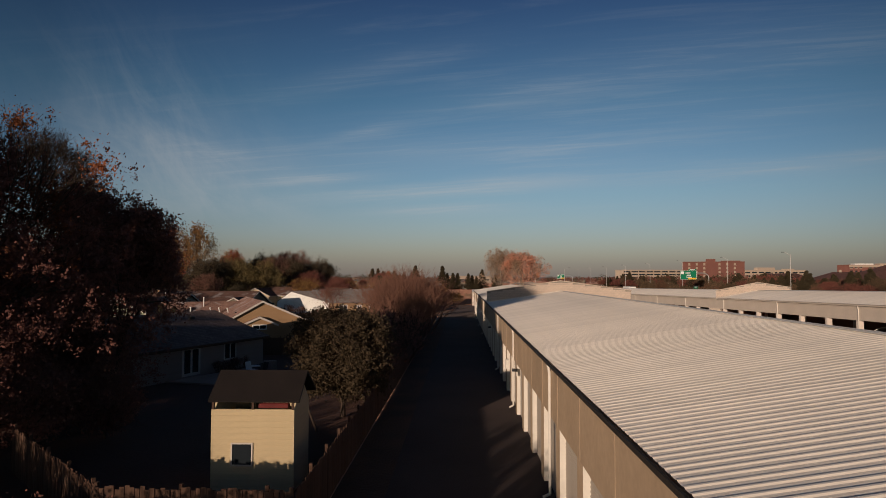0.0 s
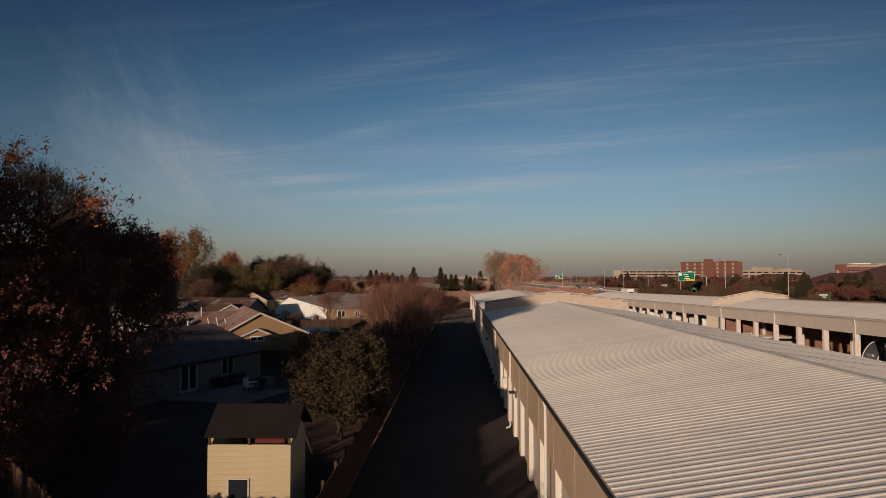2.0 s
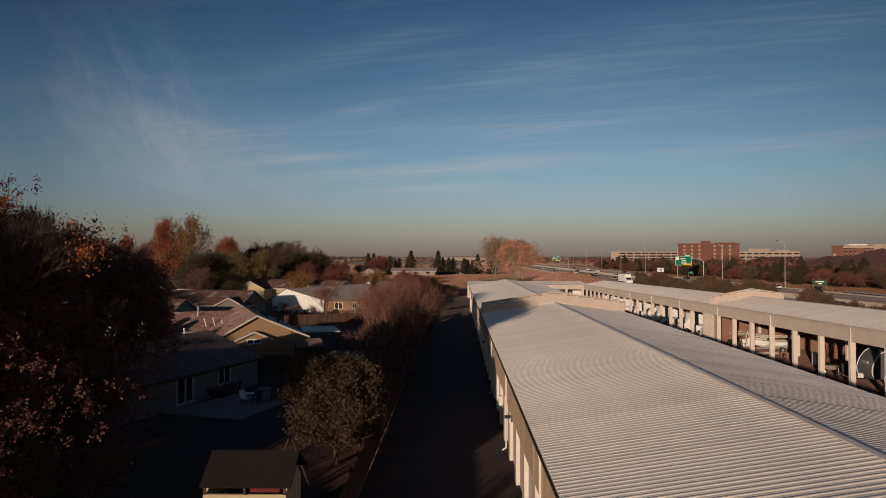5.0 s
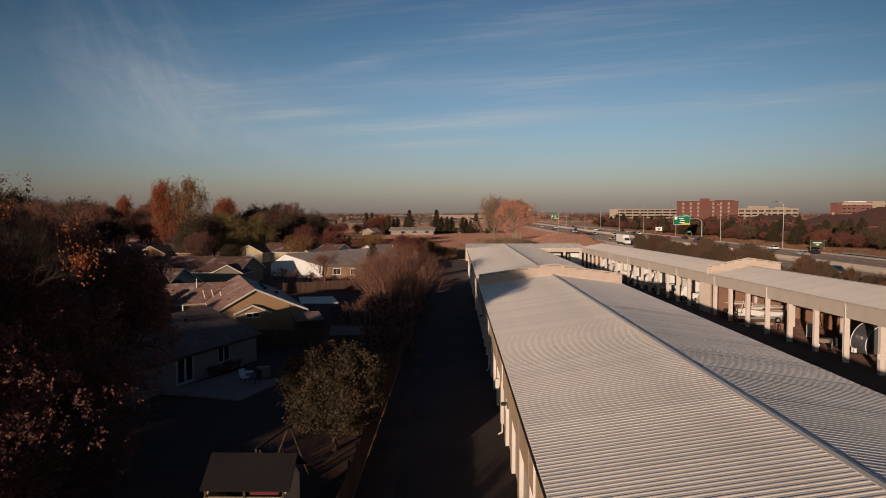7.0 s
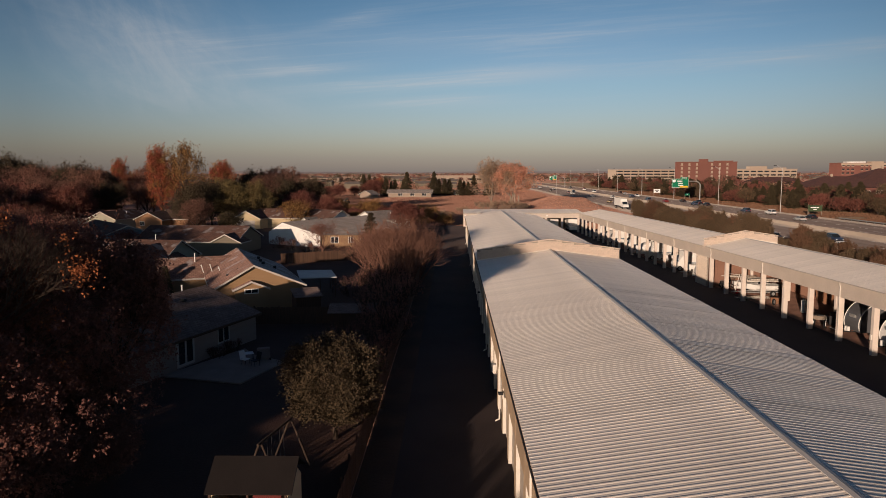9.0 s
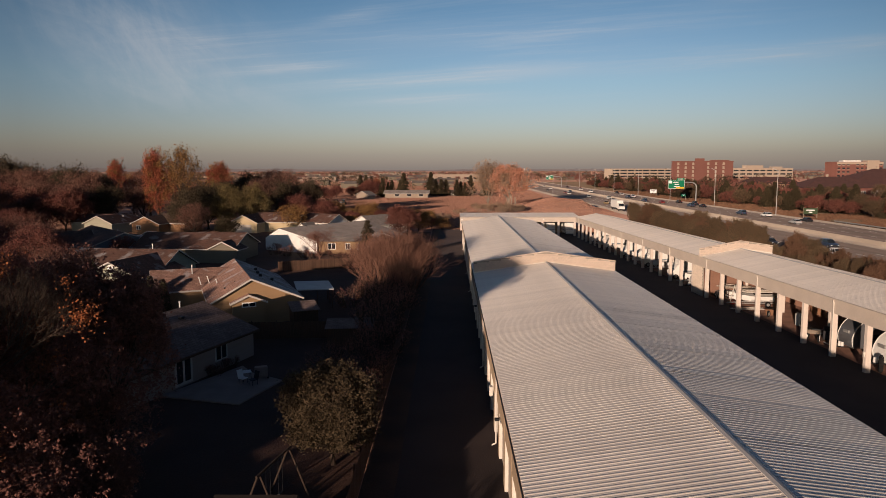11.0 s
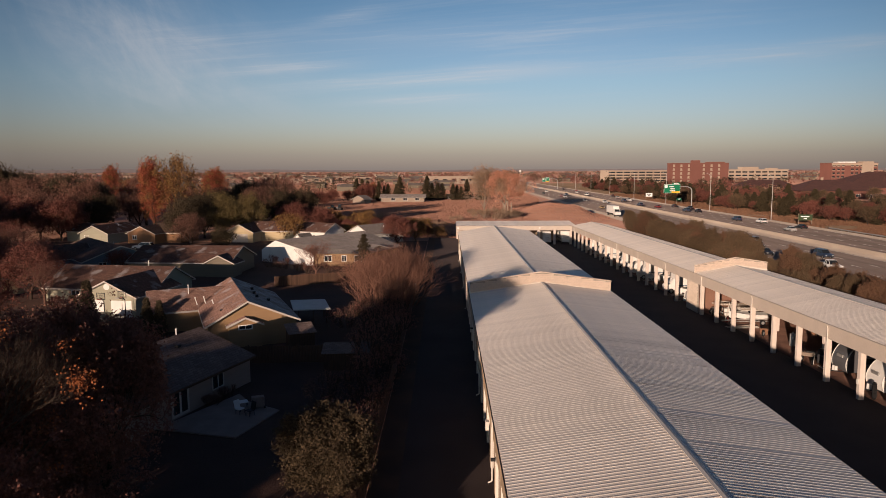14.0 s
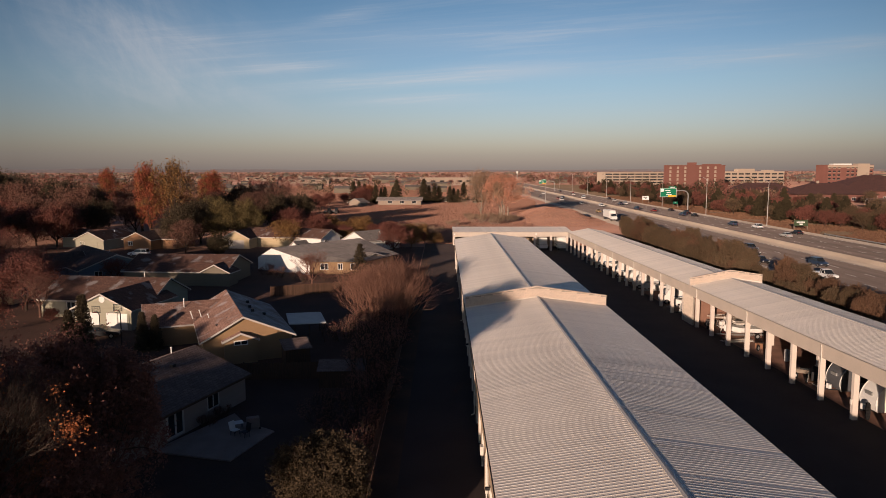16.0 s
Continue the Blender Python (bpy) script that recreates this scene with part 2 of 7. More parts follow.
M_gravel = mat("red_brown_gravel", (0.26, 0.14, 0.1), 0.95, 0.4, 0.5, fine=30, bump=0.9)
M_trim = mat("pale_steel_trim", (0.72, 0.66, 0.58), 0.55, 0.12, 0.8, bump=0.05)
M_fascia = mat("beige_fascia", (0.58, 0.49, 0.41), 0.6, 0.12, 0.5, bump=0.05)
M_gutter = mat("dark_gutter", (0.03, 0.025, 0.022), 0.6, 0.2, 1.0)
M_block = mat("pale_block", (0.62, 0.52, 0.43), 0.9, 0.3, 0.45, tint=(0.47, 0.36, 0.29), fine=25, bump=0.5, spread=0.05)
M_greyblock = mat("grey_block", (0.56, 0.46, 0.37), 0.9, 0.25, 0.7, fine=25, bump=0.5, spread=0.07)
M_mortar = mat("mortar", (0.36, 0.31, 0.26), 0.95, 0.25, 2.0)
M_wood = mat("weathered_fence_wood", (0.115, 0.058, 0.036), 0.9, 0.4, 1.5, tint=(0.07, 0.044, 0.03), stretch=(6, 6, 0.6), spread=0.25)
M_bark = mat("bark", (0.075, 0.05, 0.036), 0.95, 0.4, 2.0, stretch=(4, 4, 0.8), bump=0.6)
M_bark_pale = mat("pale_bark", (0.33, 0.26, 0.2), 0.9, 0.3, 1.0, stretch=(4, 4, 0.8))
M_shoot = mat("pale_reddish_shoots", (0.22, 0.108, 0.074), 0.9, 0.35, 0.6, spread=0.15)
M_twig = mat("reddish_twigs", (0.19, 0.098, 0.07), 0.9, 0.35, 0.6, spread=0.15)
M_cream = mat("cream_siding", (0.62, 0.5, 0.31), 0.8, 0.14, 0.8, stretch=(0.5, 0.5, 4), bump=0.1)
M_shedroof = mat("brown_shed_roofing", (0.013, 0.009, 0.008), 0.9, 0.35, 1.2)
M_white = mat("white_paint", (0.78, 0.75, 0.7), 0.6, 0.1, 1.0, bump=0.05)
M_housetrim = mat("off_white_house_trim", (0.56, 0.5, 0.44), 0.7, 0.12, 1.0, bump=0.05)
M_tan = mat("tan_siding", (0.36, 0.225, 0.12), 0.8, 0.12, 0.6, stretch=(0.5, 0.5, 5), bump=0.08)
M_grey = mat("grey_siding", (0.33, 0.255, 0.215), 0.8, 0.12, 0.6, stretch=(0.5, 0.5, 5), bump=0.08)
M_pale = mat("pale_green_siding", (0.43, 0.4, 0.3), 0.8, 0.12, 0.6, stretch=(0.5, 0.5, 5), bump=0.08)
M_blue = mat("slate_blue_siding", (0.2, 0.24, 0.28), 0.8, 0.12, 0.6, stretch=(0.5, 0.5, 5), bump=0.08)
M_ochre = mat("ochre_siding", (0.4, 0.215, 0.11), 0.8, 0.12, 0.6, stretch=(0.5, 0.5, 5), bump=0.08)
M_drab = mat("drab_olive_siding", (0.24, 0.2, 0.145), 0.8, 0.12, 0.6, stretch=(0.5, 0.5, 5), bump=0.08)
M_brick = mat("red_brick", (0.215, 0.092, 0.072), 0.9, 0.2, 0.05, fine=80)
M_beige = mat("beige_facade", (0.4, 0.315, 0.245), 0.85, 0.12, 0.03, fine=40)
M_post = mat("pinkish_post_paint", (0.7, 0.6, 0.52), 0.6, 0.12, 0.8, bump=0.05)
M_curtain = mat("tan_door_slats", (0.4, 0.34, 0.28), 0.6, 0.15, 0.8, bump=0.05, spread=0.06)
M_glass = glass_mat("dark_glass")
M_clear = mat("clear_acrylic", (0.9, 0.9, 0.9), 0.02, 0.0, 1.0, bump=0)
M_clear.node_tree.nodes["Principled BSDF"].inputs["Transmission Weight"].default_value = 1.0
M_dark = mat("dark_plastic", (0.02, 0.02, 0.022), 0.6, 0.2, 3.0)
M_tyre = mat("tyre_rubber", (0.018, 0.017, 0.017), 0.9, 0.2, 4.0)
M_chrome = mat("galvanised_steel", (0.45, 0.44, 0.42), 0.45, 0.15, 2.0, metal=0.6)
M_olivesign = mat("dull_green_sign_paint", (0.045, 0.07, 0.03), 0.6, 0.1, 0.5, bump=0)
M_green = mat("green_sign_paint", (0.0, 0.17, 0.08), 0.5, 0.08, 0.5, bump=0)
M_signwhite = mat("white_sign_paint", (0.8, 0.8, 0.78), 0.5, 0.05, 1.0, bump=0)
M_yellow = mat("yellow_sign_paint", (0.75, 0.45, 0.03), 0.5, 0.08, 1.0, bump=0)
M_faded = mat("faded_red_canvas", (0.16, 0.025, 0.022), 0.8, 0.2, 2.0)
M_red = mat("red_paint", (0.4, 0.03, 0.025), 0.45, 0.15, 1.0, bump=0)
S_brown = shingle_mat("brown_shingles", (0.125, 0.066, 0.05), (0.085, 0.048, 0.038), 0.28)
S_rust = shingle_mat("rust_shingles", (0.31, 0.18, 0.14), (0.2, 0.115, 0.09), 0.35)
S_grey = shingle_mat("grey_shingles", (0.23, 0.2, 0.185), (0.165, 0.145, 0.135))
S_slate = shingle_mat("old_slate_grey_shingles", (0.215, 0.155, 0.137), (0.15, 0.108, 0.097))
S_umber = shingle_mat("umber_shingles", (0.085, 0.042, 0.037), (0.06, 0.032, 0.029))
S_frost = shingle_mat("frosted_shingles", (0.5, 0.48, 0.47), (0.27, 0.21, 0.18))
S_dark = shingle_mat("dark_brown_shingles", (0.13, 0.08, 0.065), (0.085, 0.055, 0.045))
L_dark = leaf_mat("dark_purple_leaves", (0.185, 0.088, 0.07), (0.285, 0.134, 0.1))
L_dusk = leaf_mat("dusky_brown_leaves", (0.13, 0.058, 0.048), (0.2, 0.09, 0.07))
L_brown = leaf_mat("dull_brown_leaves", (0.15, 0.078, 0.058), (0.24, 0.12, 0.086))
L_rust = leaf_mat("rusty_brown_leaves", (0.1, 0.042, 0.026), (0.2, 0.075, 0.036))
L_olive = leaf_mat("olive_leaves", (0.05, 0.037, 0.021), (0.098, 0.068, 0.04))
L_orange = leaf_mat("orange_leaves", (0.42, 0.125, 0.065), (0.27, 0.072, 0.042))
L_bright = leaf_mat("bright_orange_leaves", (0.44, 0.155, 0.062), (0.3, 0.1, 0.042))
L_deep = leaf_mat("deep_green_leaves", (0.056, 0.045, 0.027), (0.1, 0.072, 0.043))
L_gold = leaf_mat("golden_leaves", (0.36, 0.2, 0.07), (0.2, 0.1, 0.04))
L_red = leaf_mat("dark_red_leaves", (0.175, 0.06, 0.048), (0.255, 0.106, 0.076))
L_green = leaf_mat("dark_green_needles", (0.05, 0.042, 0.024), (0.09, 0.066, 0.036))
L_pine = leaf_mat("brownish_pine_needles", (0.21, 0.128, 0.075), (0.09, 0.072, 0.043))
L_shrub = leaf_mat("rusty_pine_needles", (0.23, 0.118, 0.072), (0.11, 0.07, 0.042))
L_willow = leaf_mat("willow_leaves", (0.25, 0.185, 0.075), (0.15, 0.11, 0.048))
L_cotton = leaf_mat("tawny_cottonwood_leaves", (0.7, 0.36, 0.24), (0.55, 0.25, 0.16), 0.35)
L_brush = leaf_mat("dry_brush", (0.46, 0.31, 0.2), (0.28, 0.17, 0.11))


# ---- mesh tools ----
class Shape:
    """Collects corners and faces of one mesh."""

    def __init__(self):
        self.v, self.f = [], []

    def face(self, *pts):
        k = len(self.v)
        self.v += [tuple(p) for p in pts]
        self.f.append(tuple(range(k, k + len(pts))))

    def box(self, x0, x1, y0, y1, z0, z1):
        k = len(self.v)
        self.v += [(x, y, z) for z in (z0, z1) for y in (y0, y1) for x in (x0, x1)]
        for q in ((0, 2, 3, 1), (4, 5, 7, 6), (0, 1, 5, 4), (2, 6, 7, 3), (0, 4, 6, 2), (1, 3, 7, 5)):
            self.f.append(tuple(k + i for i in q))

    def prism(self, ring, way):
        """A flat outline pushed along a way."""
        k, n, way = len(self.v), len(ring), Vector(way)
        self.v += [tuple(Vector(p)) for p in ring] + [tuple(Vector(p) + way) for p in ring]
        self.f.append(tuple(k + i for i in reversed(range(n))))
        self.f.append(tuple(k + n + i for i in range(n)))
        for i in range(n):
            j = (i + 1) % n
            self.f.append((k + i, k + j, k + n + j, k + n + i))

    def tube(self, a, b, ra, rb, sides=6, ends=False):
        a, b = Vector(a), Vector(b)
        d = (b - a)
        if d.length < 1e-6:
            return
        q = d.to_track_quat("Z", "Y")
        k = len(self.v)
        for c, r in ((a, ra), (b, rb)):
            for i in range(sides):
                t = 2 * math.pi * i / sides
                self.v.append(tuple(c + q @ Vector((r * math.cos(t), r * math.sin(t), 0))))
        for i in range(sides):
            j = (i + 1) % sides
            self.f.append((k + i, k + j, k + sides + j, k + sides + i))
        if ends:
            self.f.append(tuple(k + i for i in reversed(range(sides))))
            self.f.append(tuple(k + sides + i for i in range(sides)))

    def mesh(self, name, material, smooth=False):
        me = bpy.data.meshes.new(name)
        me.from_pydata(self.v, [], self.f)
        me.materials.append(material)
        if smooth:
            me.shade_smooth()
        me.update()
        return me


def part(name, shape, material, parent, label="", at=None, smooth=False):
    me = shape.mesh(name, material, smooth) if isinstance(shape, Shape) else shape
    ob = new(name, me)
    ob.parent = parent
    if at is not None:
        ob.matrix_basis = at
    if label:
        ob["label"] = label
    return ob


def thing(name, at, label, category, group="", kind=""):
    ob = new(name)
    ob.empty_display_size = 0.3
    ob.matrix_basis = at
    return tagged(ob, label, category, group, kind)


def setting(name, shape, material, label, category="ground"):
    ob = new(name, shape.mesh(name, material) if isinstance(shape, Shape) else shape)
    return tagged(ob, label, category, kind="structure")


def boxed(*b):
    s = Shape()
    s.box(*b)
    return s


def rounded(shape, r, seg=2):
    """The shape with its edges rounded."""
    bm = bmesh.new()
    vs = [bm.verts.new(v) for v in shape.v]
    for f in shape.f:
        bm.faces.new([vs[i] for i in f])
    bmesh.ops.recalc_face_normals(bm, faces=bm.faces[:])
    bmesh.ops.bevel(bm, geom=bm.edges[:], offset=r, segments=seg, affect="EDGES", profile=0.6, clamp_overlap=True)
    s = Shape()
    bm.verts.index_update()
    s.v = [tuple(v.co) for v in bm.verts]
    s.f = [tuple(v.index for v in f.verts) for f in bm.faces]
    bm.free()
    return s


def bevelled(x0, x1, y0, y1, z0, z1, r=0.05, seg=2):
    """A box with rounded edges, as a mesh-ready Shape."""
    bm = bmesh.new()
    bmesh.ops.create_cube(bm, size=1)
    for v in bm.verts:
        v.co = Vector(((x0 + x1) / 2 + v.co.x * (x1 - x0), (y0 + y1) / 2 + v.co.y * (y1 - y0), (z0 + z1) / 2 + v.co.z * (z1 - z0)))
    bmesh.ops.bevel(bm, geom=bm.edges[:], offset=r, segments=seg, affect="EDGES", profile=0.6)
    s = Shape()
    bm.verts.index_update()
    s.v = [tuple(v.co) for v in bm.verts]
    s.f = [tuple(v.index for v in f.verts) for f in bm.faces]
    bm.free()
    return s

# ---- ground ----
g = Shape()
for x0, x1, y0, y1 in ((-4500, -4.6, -600, 4800), (48, 4500, -600, 4800), (-4.6, 48, -600, -60), (-4.6, 48, 203, 4800)):
    g.face((x0, y0, 0), (x1, y0, 0), (x1, y1, 0), (x0, y1, 0))
for p, q in (((48, 60), (48, 203)), ((48, 203), (19.5, 203))):
    g.face((*p, -2.0), (*q, -2.0), (*q, 0), (*p, 0))
setting("ground", g, M_ground, "dry reddish brown autumn field running to the horizon")
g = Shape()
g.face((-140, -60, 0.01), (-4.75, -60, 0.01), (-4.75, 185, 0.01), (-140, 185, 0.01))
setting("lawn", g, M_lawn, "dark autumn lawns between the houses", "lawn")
g = Shape()
g.face((-4.6, -60, 0.012), (-2.75, -60, 0.012), (-2.75, 200, 0.012), (-4.6, 200, 0.012))
setting("verge", g, M_weeds, "strip of dry weeds along the board fence", "verge")
DROP = -0.0125  # the yard falls gently towards its far end
fall = lambda y: 0.016 + DROP * max(0, y - 60)
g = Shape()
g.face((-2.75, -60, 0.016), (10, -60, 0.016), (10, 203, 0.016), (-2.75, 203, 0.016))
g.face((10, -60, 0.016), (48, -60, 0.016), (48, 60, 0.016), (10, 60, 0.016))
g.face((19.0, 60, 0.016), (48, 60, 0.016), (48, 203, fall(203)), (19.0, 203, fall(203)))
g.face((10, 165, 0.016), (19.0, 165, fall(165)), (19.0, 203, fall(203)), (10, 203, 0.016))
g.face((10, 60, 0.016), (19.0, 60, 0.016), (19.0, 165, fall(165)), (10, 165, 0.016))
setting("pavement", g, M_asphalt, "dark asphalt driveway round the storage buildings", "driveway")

# ---- storage buildings ----
EAVE, RIDGE, AX0, AX1, AXR = 4.75, 6.06, 3.0, 19.25, 11.34
A_UP = 0.25  # the east eave lies higher than the west one


def ribbed_panel(run, rise, width, ribs, high=0.027):
    """One roof sheet: from the eave at the origin along +x up to the ridge, ribs along the slope."""
    s = Shape()
    pitch = width / ribs
    prof = []
    for i in range(ribs):
        y = i * pitch
        prof += [(y, 0)]
        prof += [(y + 0.24 * pitch, 0), (y + 0.27 * pitch, high * 0.1), (y + 0.3 * pitch, 0)]
        prof += [(y + 0.52 * pitch, 0), (y + 0.65 * pitch, high), (y + 0.83 * pitch, high), (y + 0.95 * pitch, 0)]
    prof.append((width, 0))
    n = Vector((-rise, 0, run)).normalized()
    for (ya, ha), (yb, hb) in zip(prof, prof[1:]):
        a0, b0 = Vector((0, ya, 0)) + n * ha, Vector((0, yb, 0)) + n * hb
        way = Vector((run, 0, rise))
        s.face(a0, a0 + way, b0 + way, b0)
    return s


def gable_roof(parent, x0, x1, xr, ze, zr, y0, y1, over=0.12, back_up=0.0, low_ribs=False):
    """Steel sheets on both slopes, a ridge cap and a closed deck under them."""
    width = 0.914
    # ribs drawn lower with distance, to calm their stripes of shade
    highs = (0.01,) if low_ribs else [0.0185 - 0.0011 * k for k in range(10)]
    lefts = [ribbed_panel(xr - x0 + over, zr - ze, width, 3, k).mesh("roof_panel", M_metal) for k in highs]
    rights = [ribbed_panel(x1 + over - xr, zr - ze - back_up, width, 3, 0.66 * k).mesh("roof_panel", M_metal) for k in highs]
    count = int(round((y1 - y0) / width))
    rng = random.Random(int(y0 * 7 + x0))
    for i in range(count):
        y = y0 + i * (y1 - y0) / count
        k = 0 if low_ribs else max(0, min(9, int((y - 12) / 4.2)))
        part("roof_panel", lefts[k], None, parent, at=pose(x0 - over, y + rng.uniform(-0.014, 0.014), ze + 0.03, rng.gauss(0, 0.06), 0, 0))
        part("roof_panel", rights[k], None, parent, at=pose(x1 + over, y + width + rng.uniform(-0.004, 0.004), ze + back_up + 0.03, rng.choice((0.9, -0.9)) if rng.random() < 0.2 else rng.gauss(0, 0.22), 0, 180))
    deck = Shape()
    deck.prism([(x0, y0, ze - 0.22), (x1, y0, ze - 0.22), (x1, y0, ze + back_up - 0.03), (xr, y0, zr - 0.03), (x0, y0, ze - 0.03)], (0, y1 - y0, 0))
    part("roof_deck", deck, M_fascia, parent)
    cap = Shape()
    for sgn in (-1, 1):
        drop = (zr - ze) / (xr - x0) * 0.16
        cap.prism([(xr, y0, zr + 0.1), (xr + sgn * 0.16, y0, zr + 0.09 - drop), (xr + sgn * 0.16, y0, zr + 0.06 - drop), (xr, y0, zr + 0.07)], (0, y1 - y0, 0))
    part("ridge_cap", cap, M_cap, parent, "grey folded steel ridge cap")


def roll_door(w, h):
    """A roll-up curtain in the plane x = 0, with rounded slats."""
    s = Shape()
    n = 24
    for i in range(n):
        z0, z1 = h * i / n, h * (i + 1) / n
        s.face((0, 0, z0), (0, w, z0), (-0.025, w, (z0 + z1) / 2), (-0.025, 0, (z0 + z1) / 2))
        s.face((-0.025, 0, (z0 + z1) / 2), (-0.025, w, (z0 + z1) / 2), (0, w, z1), (0, 0, z1))
    return s


def block_gable(parent, x0, x1, xr, ze, z_end, z_peak, y, thick=0.4, back_up=0.0, roof_top=6.0):
    """The block firewall that stands above the roof, built of courses."""
    core = Shape()
    core.prism([(x0 + 0.02, y + 0.02, ze), (x1 - 0.02, y + 0.02, ze), (x1 - 0.02, y + 0.02, z_end + back_up), (xr, y + 0.02, z_peak), (x0 + 0.02, y + 0.02, z_end)], (0, thick - 0.04, 0))
    part("mortar_core", core, M_mortar, parent)
    bl = boxed(0, 0.39, 0, thick, 0, 0.19).mesh("block", M_block)
    half = boxed(0, 0.19, 0, thick, 0, 0.19).mesh("block", M_block)
    top = lambda x: z_peak - (z_peak - z_end - (back_up if x > xr else 0)) * abs(x - xr) / (x1 - xr if x > xr else xr - x0)
    row, z = 0, ze
    while z < z_peak:
        x = x0 + (0.2 if row % 2 else 0)
        if row % 2 and z + 0.19 < top(x0) + 0.02 and z + 0.2 > top(x0) - 1.45:
            part("block", half, None, parent, at=pose(x0, y, z))
        while x + 0.19 <= x1 + 0.02:
            if x + 0.39 > x1 + 0.02:
                if z + 0.19 < top(x) + 0.02 and z + 0.2 > top(x) - 1.45:
                    part("block", half, None, parent, at=pose(x, y, z))
            elif z + 0.19 < min(top(x), top(x + 0.39)) + 0.02 and z + 0.2 > min(top(x), top(x + 0.39)) - 1.45:
                part("block", bl, None, parent, at=pose(x, y, z))
            x += 0.4
        z += 0.2
        row += 1
    cap = Shape()
    for xa, za, xb, zb in ((x0 - 0.05, z_end, xr, z_peak), (xr, z_peak, x1 + 0.05, z_end + back_up)):
        cap.prism([(xa, y - 0.05, za), (xb, y - 0.05, zb), (xb, y - 0.05, zb + 0.07), (xa, y - 0.05, za + 0.07)], (0, thick + 0.1, 0))
    part("wall_coping", cap, M_block, parent)
    flash = Shape()
    for xa, xb in ((x0, xr), (xr, x1)):
        za, zb = (top(x) - (z_peak - roof_top) for x in (xa + 0.001, xb - 0.001))
        flash.prism([(xa, y - 0.03, za), (xb, y - 0.03, zb), (xb, y - 0.03, zb + 0.14), (xa, y - 0.03, za + 0.14)], (0, 0.025, 0))
    part("flashing", flash, M_trim, parent, "pale steel flashing at the foot of the wall")


Y0A, YPAR, Y1A = -11.8, 81.0, 160.0
DOOR_STEP, DOOR_W, DOOR_H = 4.1, 3.25, 2.8


def storage_a():
    """The long drive-up building with doors along both sides and a firewall half way."""
    b = thing("storage_building", pose(0, 0, 0), "long tan steel storage building with white ribbed roof", "building")
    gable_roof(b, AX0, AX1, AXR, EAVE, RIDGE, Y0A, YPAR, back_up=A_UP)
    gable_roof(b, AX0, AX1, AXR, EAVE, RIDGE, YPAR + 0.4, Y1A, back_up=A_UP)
    block_gable(b, AX0 - 0.1, AX1 + 0.1, AXR, EAVE - 0.1, 6.0, 7.25, YPAR, back_up=0.15)
    top = EAVE - 0.22
    for side, xw, sg in (("west", AX0, 1), ("east", AX1, -1)):
        xo, xi = xw, xw + sg * 0.22
        hd = Shape()
        hd.box(min(xo, xi), max(xo, xi), Y0A, Y1A, DOOR_H, top)
        part("wall", hd, M_wall, b)
        pier = boxed(min(0, sg * 0.22), max(0, sg * 0.22), 0, DOOR_STEP - DOOR_W, 0, DOOR_H).mesh("pier", M_wall)
        curtain = roll_door(DOOR_W, DOOR_H).mesh("roll_up_door", M_curtain)
        jamb = boxed(min(0, sg * 0.2), max(0, sg * 0.2), -0.035, -0.003, 0, DOOR_H).mesh("jamb", M_trim)
        seam = boxed(-0.006, 0.012, -0.02, 0.02, DOOR_H + 0.02, top).mesh("wall_seam", M_wall)
        y = Y0A
        k = 0
        while y + DOOR_STEP <= Y1A + 0.1:
            part("pier", pier, None, b, at=pose(xo, y + DOOR_W, 0))
            part("roll_up_door", curtain, None, b, at=pose(xw + sg * 0.2, y, 0) if sg > 0 else pose(xw - 0.2, y + DOOR_W, 0, 0, 0, 180))
            part("jamb", jamb, None, b, at=pose(xo, y + DOOR_W, 0))
            if side == "west":
                part("wall_seam", seam, None, b, at=pose(xo - 0.006, y + DOOR_W + 0.4, 0))
            y += DOOR_STEP
            k += 1
        # gutter kept near black and thin, to draw the shadow gap under the eave
        gut = Shape()
        x = xo - sg * 0.12
        up = 0.0 if sg > 0 else A_UP
        gut.box(min(x, x - sg * 0.06), max(x, x - sg * 0.06), Y0A, Y1A, EAVE + up - 0.12, EAVE + up - 0.02)
        part("gutter", gut, M_gutter, b)
        for y in (9.9, 26.2, 42.5, 58.8, 95, 111.3, 127.6, 143.9):
            pipe = Shape()
            pipe.tube((x, y, EAVE + up - 0.1), (xo - sg * 0.06, y, EAVE - 0.4), 0.05, 0.05, 8)
            pipe.tube((xo - sg * 0.06, y, EAVE - 0.4), (xo - sg * 0.06, y, 0.2), 0.05, 0.05, 8)
            pipe.tube((xo - sg * 0.06, y, 0.2), (xo - sg * 0.3, y, 0.08), 0.05, 0.05, 8)
            part("downspout", pipe, M_trim, b, "pale steel downspout")
    for y in (Y0A, Y1A - 0.2):
        end = Shape()
        end.prism([(AX0 + 0.22, y, 0), (AX1 - 0.22, y, 0), (AX1 - 0.22, y, top), (AXR, y, RIDGE - 0.25), (AX0 + 0.22, y, top)], (0, 0.2, 0))
        part("end_wall", end, M_wall, b)
    base = Shape()
    base.box(AX1 - 0.22, AX1, 60, Y1A, -1.4, 0.0)
    part("foundation", base, M_concrete, b)
    box = bevelled(-0.22, 0.0, -0.25, 0.25, 1.75, 2.35, 0.02)
    part("meter_box", box, M_trim, b, "pale electric meter box", at=pose(AX0, 46.9, 0))
    for y in (7.5, 40.3, 73.0):
        lamp = part("wall_light", bevelled(-0.3, -0.02, -0.12, 0.12, 2.45, 2.6, 0.03), M_dark, b, "dark wall light", at=pose(AX0, y, 0))
